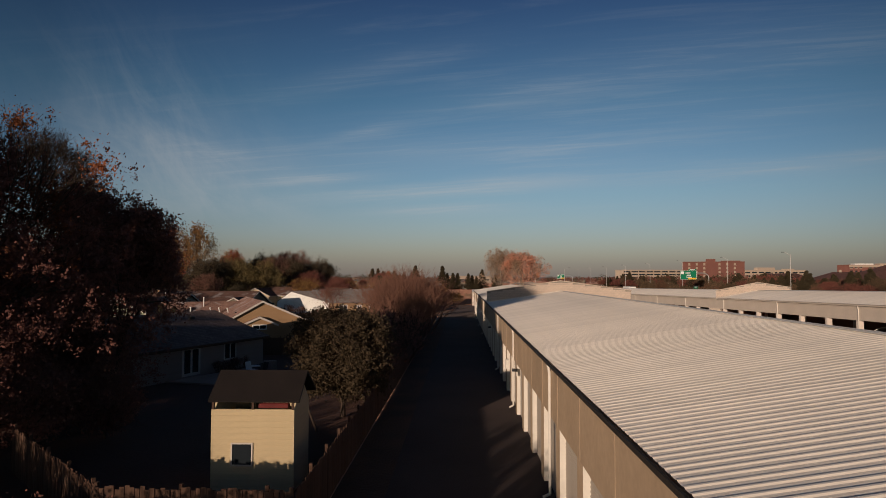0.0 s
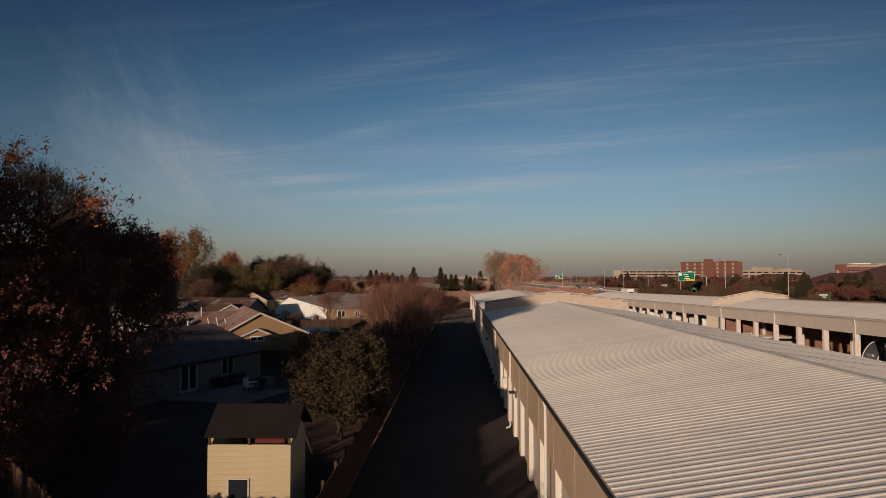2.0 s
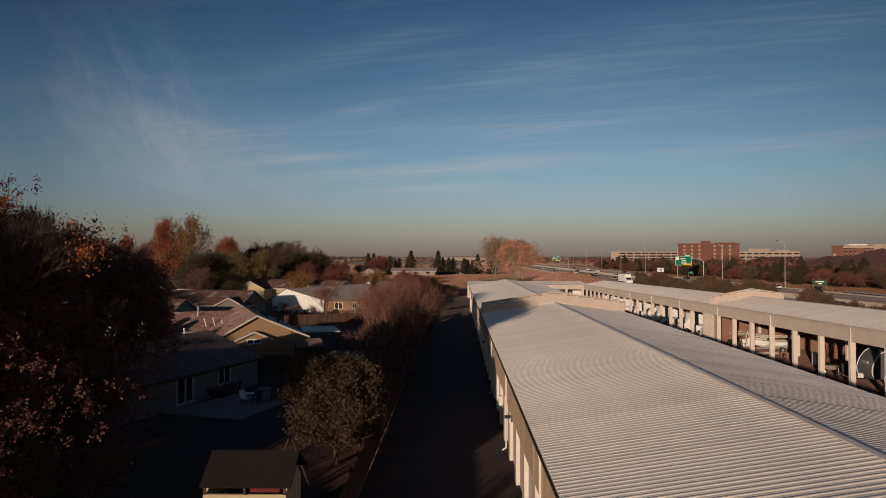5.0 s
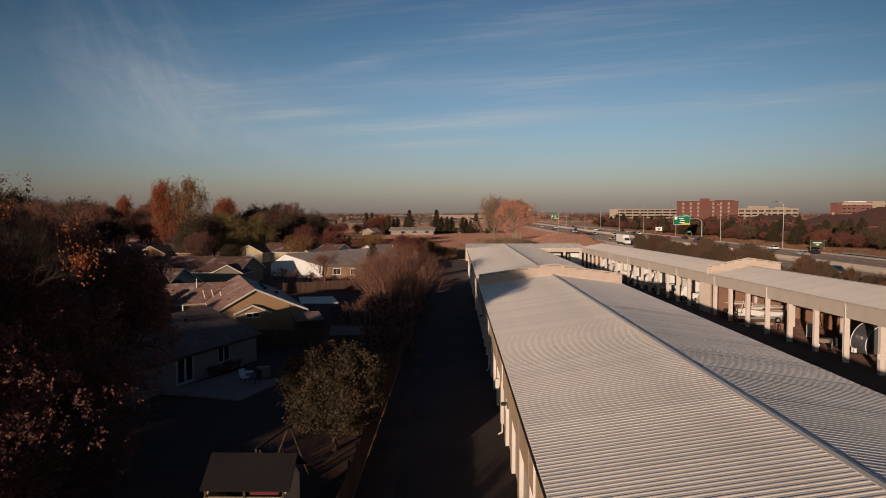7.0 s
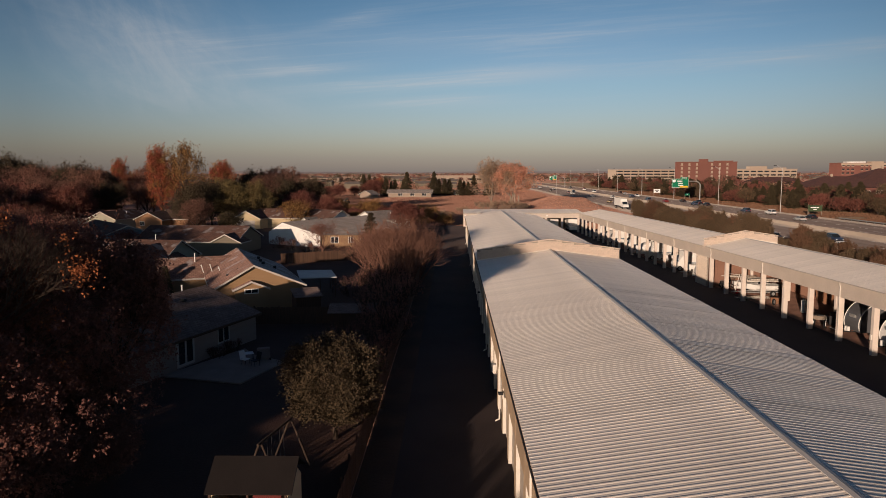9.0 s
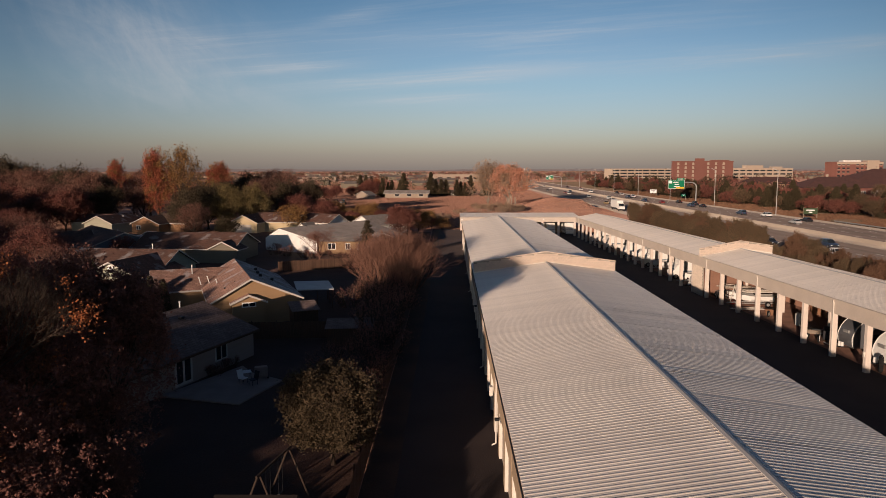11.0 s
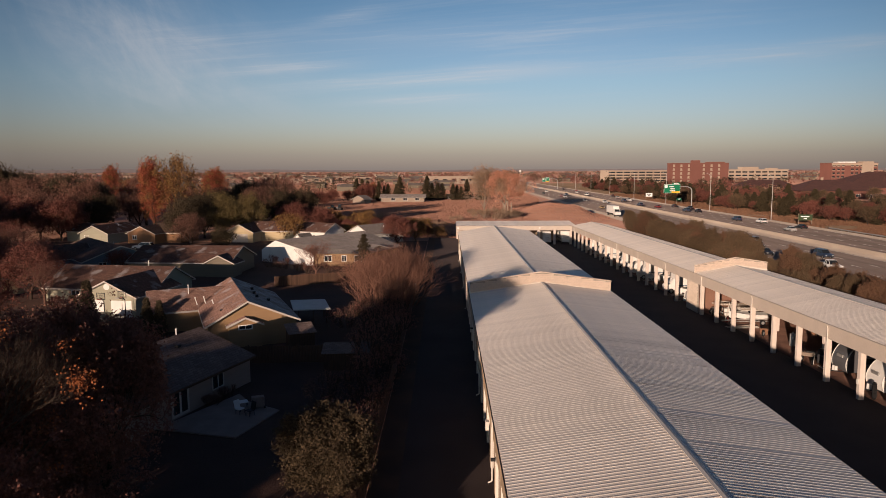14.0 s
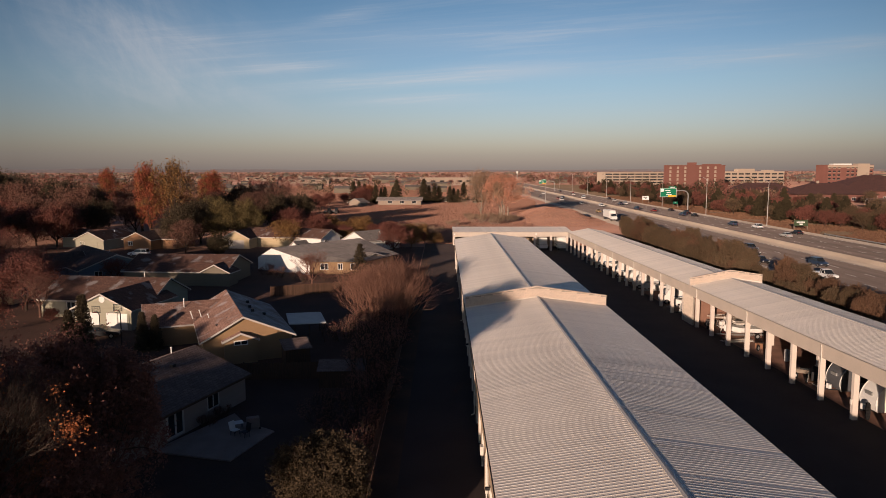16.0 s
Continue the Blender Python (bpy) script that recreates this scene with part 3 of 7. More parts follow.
        part("bracket", boxed(-0.06, -0.003, -0.07, 0.07, 2.2, 2.44), M_trim, lamp)
    return b


storage_a()

# the open-fronted building beside it, following the fall of the yard
B_AT = pose(34.35, 60.0, 0, math.degrees(math.atan(DROP)), 0, 0)
BW, BE, BR, BXR, BY0, BY1 = 9.6, 5.38, 6.4, 5.4, -27.55, 127.5
BAY = 5.05


def storage_b():
    b = thing("open_storage_building", B_AT, "open-fronted storage building with pale posts and a white ribbed roof", "building")
    yp = 35.0
    gable_roof(b, 0, BW, BXR, BE, BR, BY0, yp, 0.12, 0.28, True)
    gable_roof(b, 0, BW, BXR, BE, BR, yp + 0.4, BY1, 0.12, 0.28, True)
    block_gable(b, -0.1, BW + 0.1, BXR + 0.1, BE - 0.1, 6.35, 7.45, yp, 0.4, 0.45, 6.36)
    beam = Shape()
    beam.box(0, 0.25, BY0, BY1, 4.0, BE - 0.22)
    part("front_beam", beam, M_fascia, b)
    gut = Shape()
    gut.box(-0.24, -0.12, BY0, BY1, BE - 0.12, BE)
    part("gutter", gut, M_fascia, b)
    back = Shape()
    back.box(BW - 0.2, BW, BY0, BY1, 0, BE - 0.22)
    part("back_wall", back, M_backwall, b)
    floor = Shape()
    floor.box(1.2, BW - 0.2, BY0, BY1, 0.0, 0.03)
    part("gravel_floor", floor, M_gravel, b)
    fire = Shape()
    fire.box(0.3, BW - 0.2, yp, yp + 0.4, 0, BE - 0.22)
    part("block_wall", fire, M_backwall, b)
    panel = Shape()
    panel.box(0.03, 0.2, yp - 0.9, yp + 2.9, 0, 4.0)
    panel = part("front_panel", panel, M_mortar, b)
    bl = boxed(0.0, 0.1, 0.005, 0.395, 0.005, 0.195).mesh("block", M_greyblock)
    for r in range(20):
        for c in range(9):
            part("block", bl, None, panel, at=pose(0.0, yp - 0.9 + 0.4 * c + (0.2 if r % 2 else 0.0), 0.2 * r))
    post = bevelled(0, 0.45, -0.2, 0.2, 0, 4.0, 0.02, 1).mesh("post", M_post)
    stub = boxed(0, 0.3, -0.15, 0.15, 0, 4.6).mesh("inner_post", M_post)
    spout = Shape()
    spout.tube((-0.15, 0, BE - 0.1), (-0.06, 0, BE - 0.45), 0.05, 0.05, 6)
    spout.tube((-0.06, 0, BE - 0.45), (-0.06, 0, 0.1), 0.05, 0.05, 6)
    spout = spout.mesh("downspout", M_trim)
    y, k = BY0, 0
    while y < BY1:
        part("post", post, None, b, at=pose(0, y, 0))
        if k % 2 == 0:
            part("inner_post", stub, None, b, at=pose(BXR, y, 0))
        if k == 5:
            part("junction_box", bevelled(-0.1, 0.0, -0.1, 0.1, 1.3, 1.75, 0.015), M_trim, b, "small pale junction box", at=pose(0, y, 0))
        if k % 3 == 0:
            part("downspout", spout, None, b, at=pose(0, y - 0.3, 0))
        y += BAY
        k += 1
    return b


storage_b()


def storage_c():
    """The cross building that closes the far end of the yard."""
    b = thing("end_storage_building", pose(3.0, 189.5, -1.55), "open storage building across the far end of the yard", "building")
    w = 32.0
    roof = ribbed_panel(11, 0.55, 0.914, 3).mesh("roof_panel", M_metal)
    n = int(w / 0.914)
    for i in range(n + 1):
        part("roof_panel", roof, None, b, at=pose(0.914 * (i + 1), -0.15, 5.2, 0, 0, 90))
    s = Shape()
    s.box(0, w + 0.9, 0, 0.25, 3.9, 5.15)
    part("front_beam", s, M_fascia, b)
    s = Shape()
    s.box(0, w, 10.6, 10.8, 0, 5.6)
    part("back_wall", s, M_wall, b)
    s = Shape()
    s.box(0, 0.2, 0.25, 10.6, 0, 5.1)
    part("end_wall", s, M_wall, b)
    post = bevelled(-0.3, 0.3, 0, 0.45, 0, 3.9, 0.02, 1).mesh("post", M_post)
    for i in range(8):
        part("post", post, None, b, at=pose(0.35 + i * 4.45, 0.0, 0))
    lamp = bevelled(-0.2, 0.2, -0.16, 0, 4.4, 4.8, 0.03).mesh("wall_light", M_white)
    for x in (0.5, 22.9):
        part("wall_light", lamp, None, b, at=pose(x, 0, 0))
    return b


storage_c()

# ---- fences ----
PLANK = [boxed(0, 0.135, -0.011, 0.011, 0.05, 1.72 + 0.04 * k).mesh("plank", M_wood) for k in range(3)]


def fence(name, a, b, label, near=300):
    """Upright boards on two rails between posts, from a to b."""
    a, b = Vector((*a, 0)), Vector((*b, 0))
    turn = math.degrees(math.atan2(b.y - a.y, b.x - a.x))
    length = (b - a).length
    f = thing(name, pose(a.x, a.y, 0, 0, 0, turn), label, "fence")
    rails = Shape()
    for z in (0.35, 1.45):
        rails.box(0, length, 0.014, 0.055, z, z + 0.09)
    part("rail", rails, M_wood, f)
    rng = random.Random(len(name) + int(length))
    post = boxed(-0.05, 0.05, 0.06, 0.16, 0, 1.86).mesh("fence_post", M_wood)
    x = 0.0
    while x < length:
        part("fence_post", post, None, f, at=pose(x, 0, 0))
        x += 2.44
    x, k, rest = 0.0, 0, Shape()
    while x + 0.14 < length:
        if k < near:
            part("plank", rng.choice(PLANK), None, f, at=pose(x, rng.uniform(-0.006, 0.006), rng.uniform(-0.03, 0.02), 0, rng.uniform(-0.6, 0.6), 0))
        else:
            rest.box(x, x + 0.135, -0.011, 0.011, 0.05, 1.74 + rng.uniform(-0.03, 0.03))
        x += 0.146
        k += 1
    if rest.v:
        tagged(part("planks", rest, M_wood, f), kind="stuff")
    return f


fence("board_fence", (-4.65, 21.2), (-4.65, 128), "weathered brown board fence along the driveway", 260)
# unseen stretch, added to keep sun streaks off the driveway
fence("board_fence", (-4.65, -24), (-4.65, 21.1), "weathered brown board fence along the driveway", 0)
fence("board_fence", (-10.35, 21.4), (-4.75, 21.2), "weathered brown board fence across the near yard")
fence("board_fence", (-17.6, 28.8), (-10.4, 21.5), "weathered brown board fence running slantwise through the yard")
fence("board_fence", (-28, 113.2), (-5, 123.5), "sunlit board fence behind the white house", 160)
fence("board_fence", (-22, 68.6), (-4.8, 69.6), "dark board fence between two back yards", 0)

# ---- houses ----


def slab(pts, thick, material, uvdir):
    """A roof plane with thickness; its tiles follow uvdir (the way along the ridge)."""
    pts = [Vector(p) for p in pts]
    nrm = (pts[1] - pts[0]).cross(pts[2] - pts[0]).normalized()
    if nrm.z < 0:
        pts.reverse()
        nrm = -nrm
    s = Shape()
    s.prism([p - nrm * thick for p in pts], nrm * thick)
    me = s.mesh("roof", material)
    u = Vector(uvdir).normalized()
    w = nrm.cross(u)
    layer_uv = me.uv_layers.new(name="UVMap")
    for lp in me.loops:
        co = me.vertices[lp.vertex_index].co
        layer_uv.data[lp.index].uv = (co.dot(u), co.dot(w))
    return me


def gable_body(house, at, w, l, eave, ridge, wall, roof, over=0.4, both=True, trim=M_housetrim, peak=0.0, shady=None):
    """Walls with gables at y = 0 and y = l, and a two-sided roof; peak: how far the ridge lies off the middle."""
    s = Shape()
    h = w / 2
    s.prism([(-h, 0, 0), (h, 0, 0), (h, 0, eave), (peak, 0, ridge - 0.12), (-h, 0, eave)], (0, l, 0))
    part("wall", s, wall, house, at=at)
    y0, y1 = -over, l + (over if both else 0)
    for sg in (-1, 1):
        run = sg * h - peak
        k = (ridge - eave) / abs(run)
        xo, zo = sg * (h + over), eave - k * over
        part("roof", slab([(peak, y0, ridge), (xo, y0, zo), (xo, y1, zo), (peak, y1, ridge)], 0.12, shady if shady and sg > 0 else roof, (0, 1, 0)), None, house, at=at)
        f = Shape()
        for y in ((y0 - 0.03, y1) if both else (y0 - 0.03,)):
            f.prism([(peak, y, ridge + 0.01), (xo, y, zo + 0.01), (xo, y, zo - 0.2), (peak, y, ridge - 0.2)], (0, 0.03, 0))
        f.box(min(xo, xo + sg * 0.03), max(xo, xo + sg * 0.03), y0, y1, zo - 0.2, zo)
        part("fascia", f, trim, house, at=at)


def window(house, at, w, h, name="window", split=2, frame_m=M_white, t=0.1):
    """In the plane y = 0 facing -y, centred at x = 0 with its sill at z = 0."""
    fr = Shape()
    fr.box(-w / 2, w / 2, -0.05, 0.0, 0, t)
    fr.box(-w / 2, w / 2, -0.05, 0.0, h - t, h)
    for i in range(split + 1):
        x = -w / 2 + (w - t) * i / split
        fr.box(x, x + t, -0.05, 0.0, t, h - t)
    win = part(name, fr, frame_m, house, at=at)
    pw = (w - t * (split + 1)) / split
    for i in range(split):
        x = -w / 2 + t + i * (pw + t)
        part("pane", boxed(x, x + pw, -0.02, -0.004, t, h - t), M_glass, win)
    return win


def door_panel(house, at, w, h, material, rows=4, name="garage_door"):
    s = Shape()
    for i in range(rows):
        z0, z1 = h * i / rows, h * (i + 1) / rows
        s.box(-w / 2, w / 2, -0.05, -0.005, z0 + 0.012, z1 - 0.012)
    s.box(-w / 2, w / 2, -0.03, -0.003, 0, h)
    return part(name, s, material, house, at=at)


def vent(house, at, h=0.5):
    s = Shape()
    s.tube((0, 0, -0.2), (0, 0, h), 0.06, 0.06, 8, True)
    s.tube((0, 0, h), (0, 0, h + 0.08), 0.09, 0.09, 8, True)
    part("vent_pipe", s, M_white, house, at=at)


def house_1():
    h = thing("house", pose(-29.7, 44.1, 0, 0, 0, -18), "grey single-storey house with a low brown-grey gable roof", "house")
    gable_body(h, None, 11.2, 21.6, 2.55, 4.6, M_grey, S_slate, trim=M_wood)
    side = lambda y, z: pose(5.6, y, z, 0, 0, 90)
    window(h, side(12.2, 0.15), 2.0, 2.15, "french_door", 2, frame_m=M_housetrim, t=0.2)
    window(h, side(16.9, 0.85), 1.6, 1.4, split=2, frame_m=M_housetrim, t=0.12)
    for y in (9.0, 14.5, 17.0):
        v = Shape()
        v.box(-0.16, 0.16, -0.2, 0.2, -0.05, 0.18)
        part("roof_vent", v, M_dark, h, at=pose(1.6 if y != 14.5 else 0.9, y, 4.1 if y != 14.5 else 4.32))
    vent(h, pose(-0.6, 19.5, 4.4))
    return h


house_1()


def house_2():
    h = thing("house", pose(-20.95, 75.6, 0, 0, 0, 23.0), "tan gabled house with a rust-brown shingle roof and white trim", "house")
    gable_body(h, None, 9.4, 17.4, 2.8, 5.1, M_tan, S_rust, shady=S_frost, peak=-0.55)
    gable_body(h, pose(0.0, 14.0, 0, 0, 0, 90), 7.0, 10.4, 2.7, 4.6, M_tan, S_rust)
    gable_body(h, pose(-0.9, -0.7, 0), 3.4, 0.72, 2.7, 3.45, M_tan, S_rust, over=0.25, both=False)
    window(h, pose(-0.9, -0.72, 2.05), 1.5, 0.55, split=2)
    for x, y in ((1.2, 5.5), (1.2, 8.0), (1.4, 11.5), (-1.8, 3.2), (2.6, 6.2), (-3.0, 2.6)):
        v = Shape()
        v.box(-0.17, 0.17, -0.17, 0.17, -0.1, 0.2)
        part("roof_vent", v, M_dark, h, at=pose(x, y, 5.05 - abs(x) * 0.48))
    vent(h, pose(-6.0, 13.0, 4.2), 0.9)
    for x, y in ((-5.2, 10.6), (-4.2, 10.9), (-3.4, 8.2)):
        vent(h, pose(x, y, 3.2, 8, -14), 0.75)
    return h


house_2()


def patio_cover():
    p = thing("patio_cover", pose(-18.1, 82.6, 0, 0, 0, 16), "flat grey patio cover on thin dark posts beside the tan house", "patio cover")
    s = Shape()
    s.prism([(0, 0, 2.42), (4.4, 0, 2.34), (4.4, 0, 2.44), (0, 0, 2.54)], (0, 6.4, 0))
    part("cover_roof", s, M_cap, p)
    post = boxed(-0.05, 0.05, -0.05, 0.05, 0, 2.36).mesh("post", M_wood)
    for x, y in ((4.2, 0.2), (4.2, 3.2), (4.2, 6.2), (0.6, 0.2), (2.4, 0.2)):
        part("post", post, None, p, at=pose(x, y, 0))


patio_cover()


def lean_to(x, y, turn, w, d, z0, z1, label, material=M_grey):
    p = thing("garden_shed", pose(x, y, 0, 0, 0, turn), label, "shed")
    s = Shape()
    s.prism([(0, 0, 0), (0, d, 0), (0, d, z1 - 0.06), (0, 0, z0 - 0.06)], (w, 0, 0))
    part("wall", s, M_wood, p)
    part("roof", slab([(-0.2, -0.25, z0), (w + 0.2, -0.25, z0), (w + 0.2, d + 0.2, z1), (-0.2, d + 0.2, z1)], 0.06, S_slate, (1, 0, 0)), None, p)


lean_to(-11.6, 66.2, 4, 4.2, 2.2, 1.75, 2.2, "low grey-roofed garden shed by the fence")
lean_to(-16.3, 72.9, 23, 2.6, 2.6, 2.0, 2.5, "small grey lean-to beside the tan house")


def house_3():
    h = thing("house", pose(-39.8, 101.2, 0, 0, 0, 81.3), "pale green house with a brown shingle roof and a garage gable", "house")
    gable_body(h, None, 10.2, 16.8, 2.75, 5.2, M_pale, S_brown)
    inv = h.matrix_basis.inverted()
    gat = inv @ pose(-44.35, 90.6, 0, 0, 0, -10)
    gable_body(h, gat, 8.2, 10.5, 2.9, 4.85, M_pale, S_brown, both=False)
    for x in (-2.05, 2.05):
        door_panel(h, gat @ pose(x, -0.01, 0.02), 3.0, 2.2, M_white)
    rim = Shape()
    rim.tube((0, -0.06, 0), (0, 0.0, 0), 0.42, 0.42, 20, True)
    part("gable_vent", rim, M_white, h, at=gat @ pose(0, 0, 4.0))
    window(h, inv @ pose(-52.5, 98.0, 0.9, 0, 0, -8.7), 1.4, 1.4, split=2)
    vent(h, pose(0.8, 4.3, 5.0), 0.8)
    return h


house_3()


def basketball_hoop(x, y):
    p = thing("basketball_hoop", pose(x, y, 0, 0, 0, -10), "basketball hoop with a clear backboard on a dark pole", "basketball hoop")
    s = Shape()
    s.tube((0, 0.5, 0), (0, 0.5, 2.6), 0.06, 0.05, 8, True)
    s.tube((0, 0.5, 2.6), (0, 0.05, 3.1), 0.05, 0.04, 8, True)
    part("pole", s, M_dark, p)
    bb = part("backboard", boxed(-0.55, 0.55, -0.008, 0.008, 3.02, 3.78), M_clear, p, "clear backboard")
    bb.visible_shadow = False
    f = Shape()
    for b in ((-0.6, 0.6, 2.96, 3.04), (-0.6, 0.6, 3.76, 3.84), (-0.6, -0.52, 3.04, 3.76), (0.52, 0.6, 3.04, 3.76), (-0.25, 0.25, 3.12, 3.17), (-0.25, 0.25, 3.45, 3.5)):
        f.box(b[0], b[1], -0.04, -0.022, b[2], b[3])
    part("backboard_frame", f, M_dark, p)
    r = Shape()
    for i in range(16):
        a, b = 2 * math.pi * i / 16, 2 * math.pi * (i + 1) / 16
        r.tube((0.23 * math.cos(a), -0.3 + 0.23 * math.sin(a), 3.05), (0.23 * math.cos(b), -0.3 + 0.23 * math.sin(b), 3.05), 0.015, 0.015, 5)
    part("rim", r, M_red, p)


basketball_hoop(-43.4, 87.2)
basketball_hoop(-41.2, 88.2)


def yard_lamp(x, y, h):
    p = thing("yard_lamp", pose(x, y, 0), "dark lamp post with a bent arm beside the driveway", "street lamp")
    s = Shape()
    s.tube((0, 0, 0), (0, 0, h), 0.06, 0.045, 8, True)
    s.tube((0, 0, h - 0.03), (-0.75, 0, h + 0.12), 0.035, 0.03, 6, True)
    part("pole", s, M_dark, p)
    part("lamp_head", bevelled(-1.15, -0.7, -0.09, 0.09, h + 0.06, h + 0.17, 0.03, 1), M_cap, p)


yard_lamp(-38.2, 82.6, 3.9)


def house_4():
    """White house with a long asymmetric gable wall and a broad grey roof, hipped at its far end."""
    h = thing("house", pose(0, 0, 0), "white house with a broad grey shingle roof", "house")
    a, b, c, d = (-38.6, 144.9), (-26.2, 137.0), (-9.2, 149.5), (-24.0, 169)
    p1, p2 = (-35.2, 142.7, 4.75), (-18.8, 158.5, 5.2)
    z = 2.65
    A, B, C, D = [(*q, z) for q in (a, b, c, d)]
    mid = (-15.2, 137.0, z)
    part("roof", slab([p1, B, mid, p2], 0.14, S_grey, (0.78, 0.63, 0)), None, h)
    part("roof", slab([p2, mid, C], 0.14, S_grey, (0.6, 0.8, 0)), None, h)
    part("roof", slab([p2, C, D], 0.14, S_grey, (-0.6, 0.8, 0)), None, h)
    part("roof", slab([p1, p2, D, A], 0.14, S_grey, (0.78, 0.63, 0)), None, h)
    s = Shape()
    s.face((*a, 0), (*b, 0), (b[0], b[1], z - 0.05), (p1[0] + 0.02, p1[1] + 0.02, p1[2] - 0.1), (a[0], a[1], z - 0.05))
    part("gable_wall", s, M_white, h, "white gable wall")
    ring = [(-37.9, 145.2), (-26.0, 137.5), (-15.4, 137.5), (-10.4, 149.2), (-24.0, 167.4)]
    s = Shape()
    for (xa, ya), (xb, yb) in zip(ring, ring[1:] + ring[:1]):
        s.face((xa, ya, 0), (xb, yb, 0), (xb, yb, z), (xa, ya, z))
    part("wall", s, M_tan, h)
    gable_body(h, pose(-14.0, 143.2, 0, 0, 0, 52), 7.6, 9, 2.55, 3.7, M_beige, S_grey, both=False)
    for x, w in ((-23.4, 1.6), (-20.2, 1.0), (-17.4, 1.6)):
        window(h, pose(x, 137.48, 0.9), w, 1.3, split=2)
    for k in range(6):
        v = Shape()
        v.box(-0.2, 0.2, -0.15, 0.15, -0.15, 0.22)
        part("roof_vent", v, M_dark, h, at=pose(-30.5 + 2.1 * k, 147.2 + 2.0 * k, 4.85))
    gable_body(h, pose(-33.0, 154.4, 0, 0, 0, -30), 3.4, 4, 3.4, 4.9, M_white, S_grey, both=False, over=0.25)
    return h


house_4()


def small_house(x, y, turn, w, l, eave, ridge, wall, roof, label, garage=None, wing=None, open_windows=1):
    h = thing("house", pose(x, y, 0, 0, 0, turn), label, "house")
    gable_body(h, None, w, l, eave, ridge, wall, roof)
    if garage:
        door_panel(h, pose(0, -0.01, 0.02), garage, 2.2, M_housetrim if wall is M_cream else wall)
    for i in range(open_windows):
        window(h, pose(-w / 4 + i * w / 2, -0.01, 1.0), 1.4, 1.2, split=2)
    if wing:
        wx, wy, wt, ww, wl_, wr = wing
        gable_body(h, pose(wx, wy, 0, 0, 0, wt), ww, wl_, eave, wr, wall, roof)
    vent(h, pose(w / 5, l * 0.6, ridge - 0.5 - (ridge - eave) * 0.4), 0.9)
    return h


small_house(-38.4, 130.2, 85, 12.5, 19.0, 2.7, 5.0, M_drab, S_brown, "brown-roofed house with a small front gable", None, (-6.7, 1.6, -90, 5.2, 4, 4.0))
small_house(-61.2, 130.0, 42, 13, 22, 2.7, 5.1, M_blue, S_dark, "slate blue gabled house with a dark brown roof", None, (-3, 12, 90, 9, 12, 4.9))
small_house(-92.1, 180.0, -12, 8.4, 13, 2.9, 4.8, M_pale, S_brown, "pale house with a garage gable and brown roof", 4.9, (0, 9, 90, 9, 12, 4.7))
small_house(-79.8, 180.4, -14, 8.2, 12, 2.8, 4.6, M_ochre, S_dark, "ochre house with a dark roof among the trees", None, (0, 8, -90, 8, 9, 4.9))
small_house(-54.6, 182.5, -10, 7.6, 13, 2.9, 4.8, M_cream, S_brown, "cream garage gable of a brown-roofed house", 4.6, (0, 9, -90, 8.5, 13, 5.0))
small_house(-30.0, 186.0, 60, 8, 11, 2.8, 4.8, M_white, S_brown, "white gable end behind the grey roof", None, None)
small_house(-22.4, 178.0, -40, 9, 12, 2.8, 4.9, M_white, S_grey, "white gabled house behind the grey roof", None, None)
small_house(-66, 112, 82, 9.5, 16, 2.7, 5.0, M_cream, S_dark, "brown-roofed house behind bare trees", None, None)

# ---- the near yard ----


def garden_house():
    """The tall cream shed with lap siding, an open gap under its brown roof."""
    p = thing("playhouse_shed", pose(-9.0, 26.65, 0), "tall cream lap-sided shed with a brown roof and small window", "shed")
    w, d, h = 2.97, 2.4, 2.93
    core = Shape()
    core.box(0.02, w - 0.02, 0.02, 0.1, 0, h - 0.02)
    core.prism([(w - 0.1, 0.1, 0), (w - 0.1, d, 0), (w - 0.1, d, h), (w - 0.1, d / 2, h + 0.95), (w - 0.1, 0.1, h - 0.05)], (0.08, 0, 0))
    core.prism([(0.02, 0.1, 0), (0.02, d, 0), (0.02, d, h), (0.02, d / 2, h + 0.95), (0.02, 0.1, h - 0.05)], (0.08, 0, 0))
    core.box(0.1, w - 0.1, d - 0.08, d, 0, h)
    part("wall", core, M_cream, p)
    board = Shape()
    board.prism([(0, 0.02, 0), (0, -0.022, 0), (0, -0.004, 0.2), (0, 0.02, 0.2)], (w, 0, 0))
    board = board.mesh("siding_board", M_cream)
    for i in range(14):
        part("siding_board", board, None, p, at=pose(0, 0, i * 0.2085))
    wn_at = pose(1.12, -0.02, 0.93)
    window(p, wn_at, 0.78, 0.82, split=1, frame_m=M_housetrim, t=0.05)
    for sg in (0, 1):
        ya, yb = (-0.12, d / 2) if sg == 0 else (d + 0.3, d / 2)
        part("roof", slab([(-0.1, ya, h + 0.3), (w + 0.2, ya, h + 0.3), (w + 0.2, yb, h + 1.22), (-0.1, yb, h + 1.22)], 0.07, M_shedroof, (1, 0, 0)), None, p)
    for x in (0.02, w / 2 - 0.04, w - 0.1):
        part("roof_stud", boxed(x, x + 0.08, -0.02, 0.06, h - 0.02, h + 0.3), M_wood, p)
    part("stored_roll", bevelled(1.6, 2.7, 0.2, 0.5, h - 0.01, h + 0.14, 0.04), M_faded, p, "faded red roll stored under the roof")
    return p


garden_house()


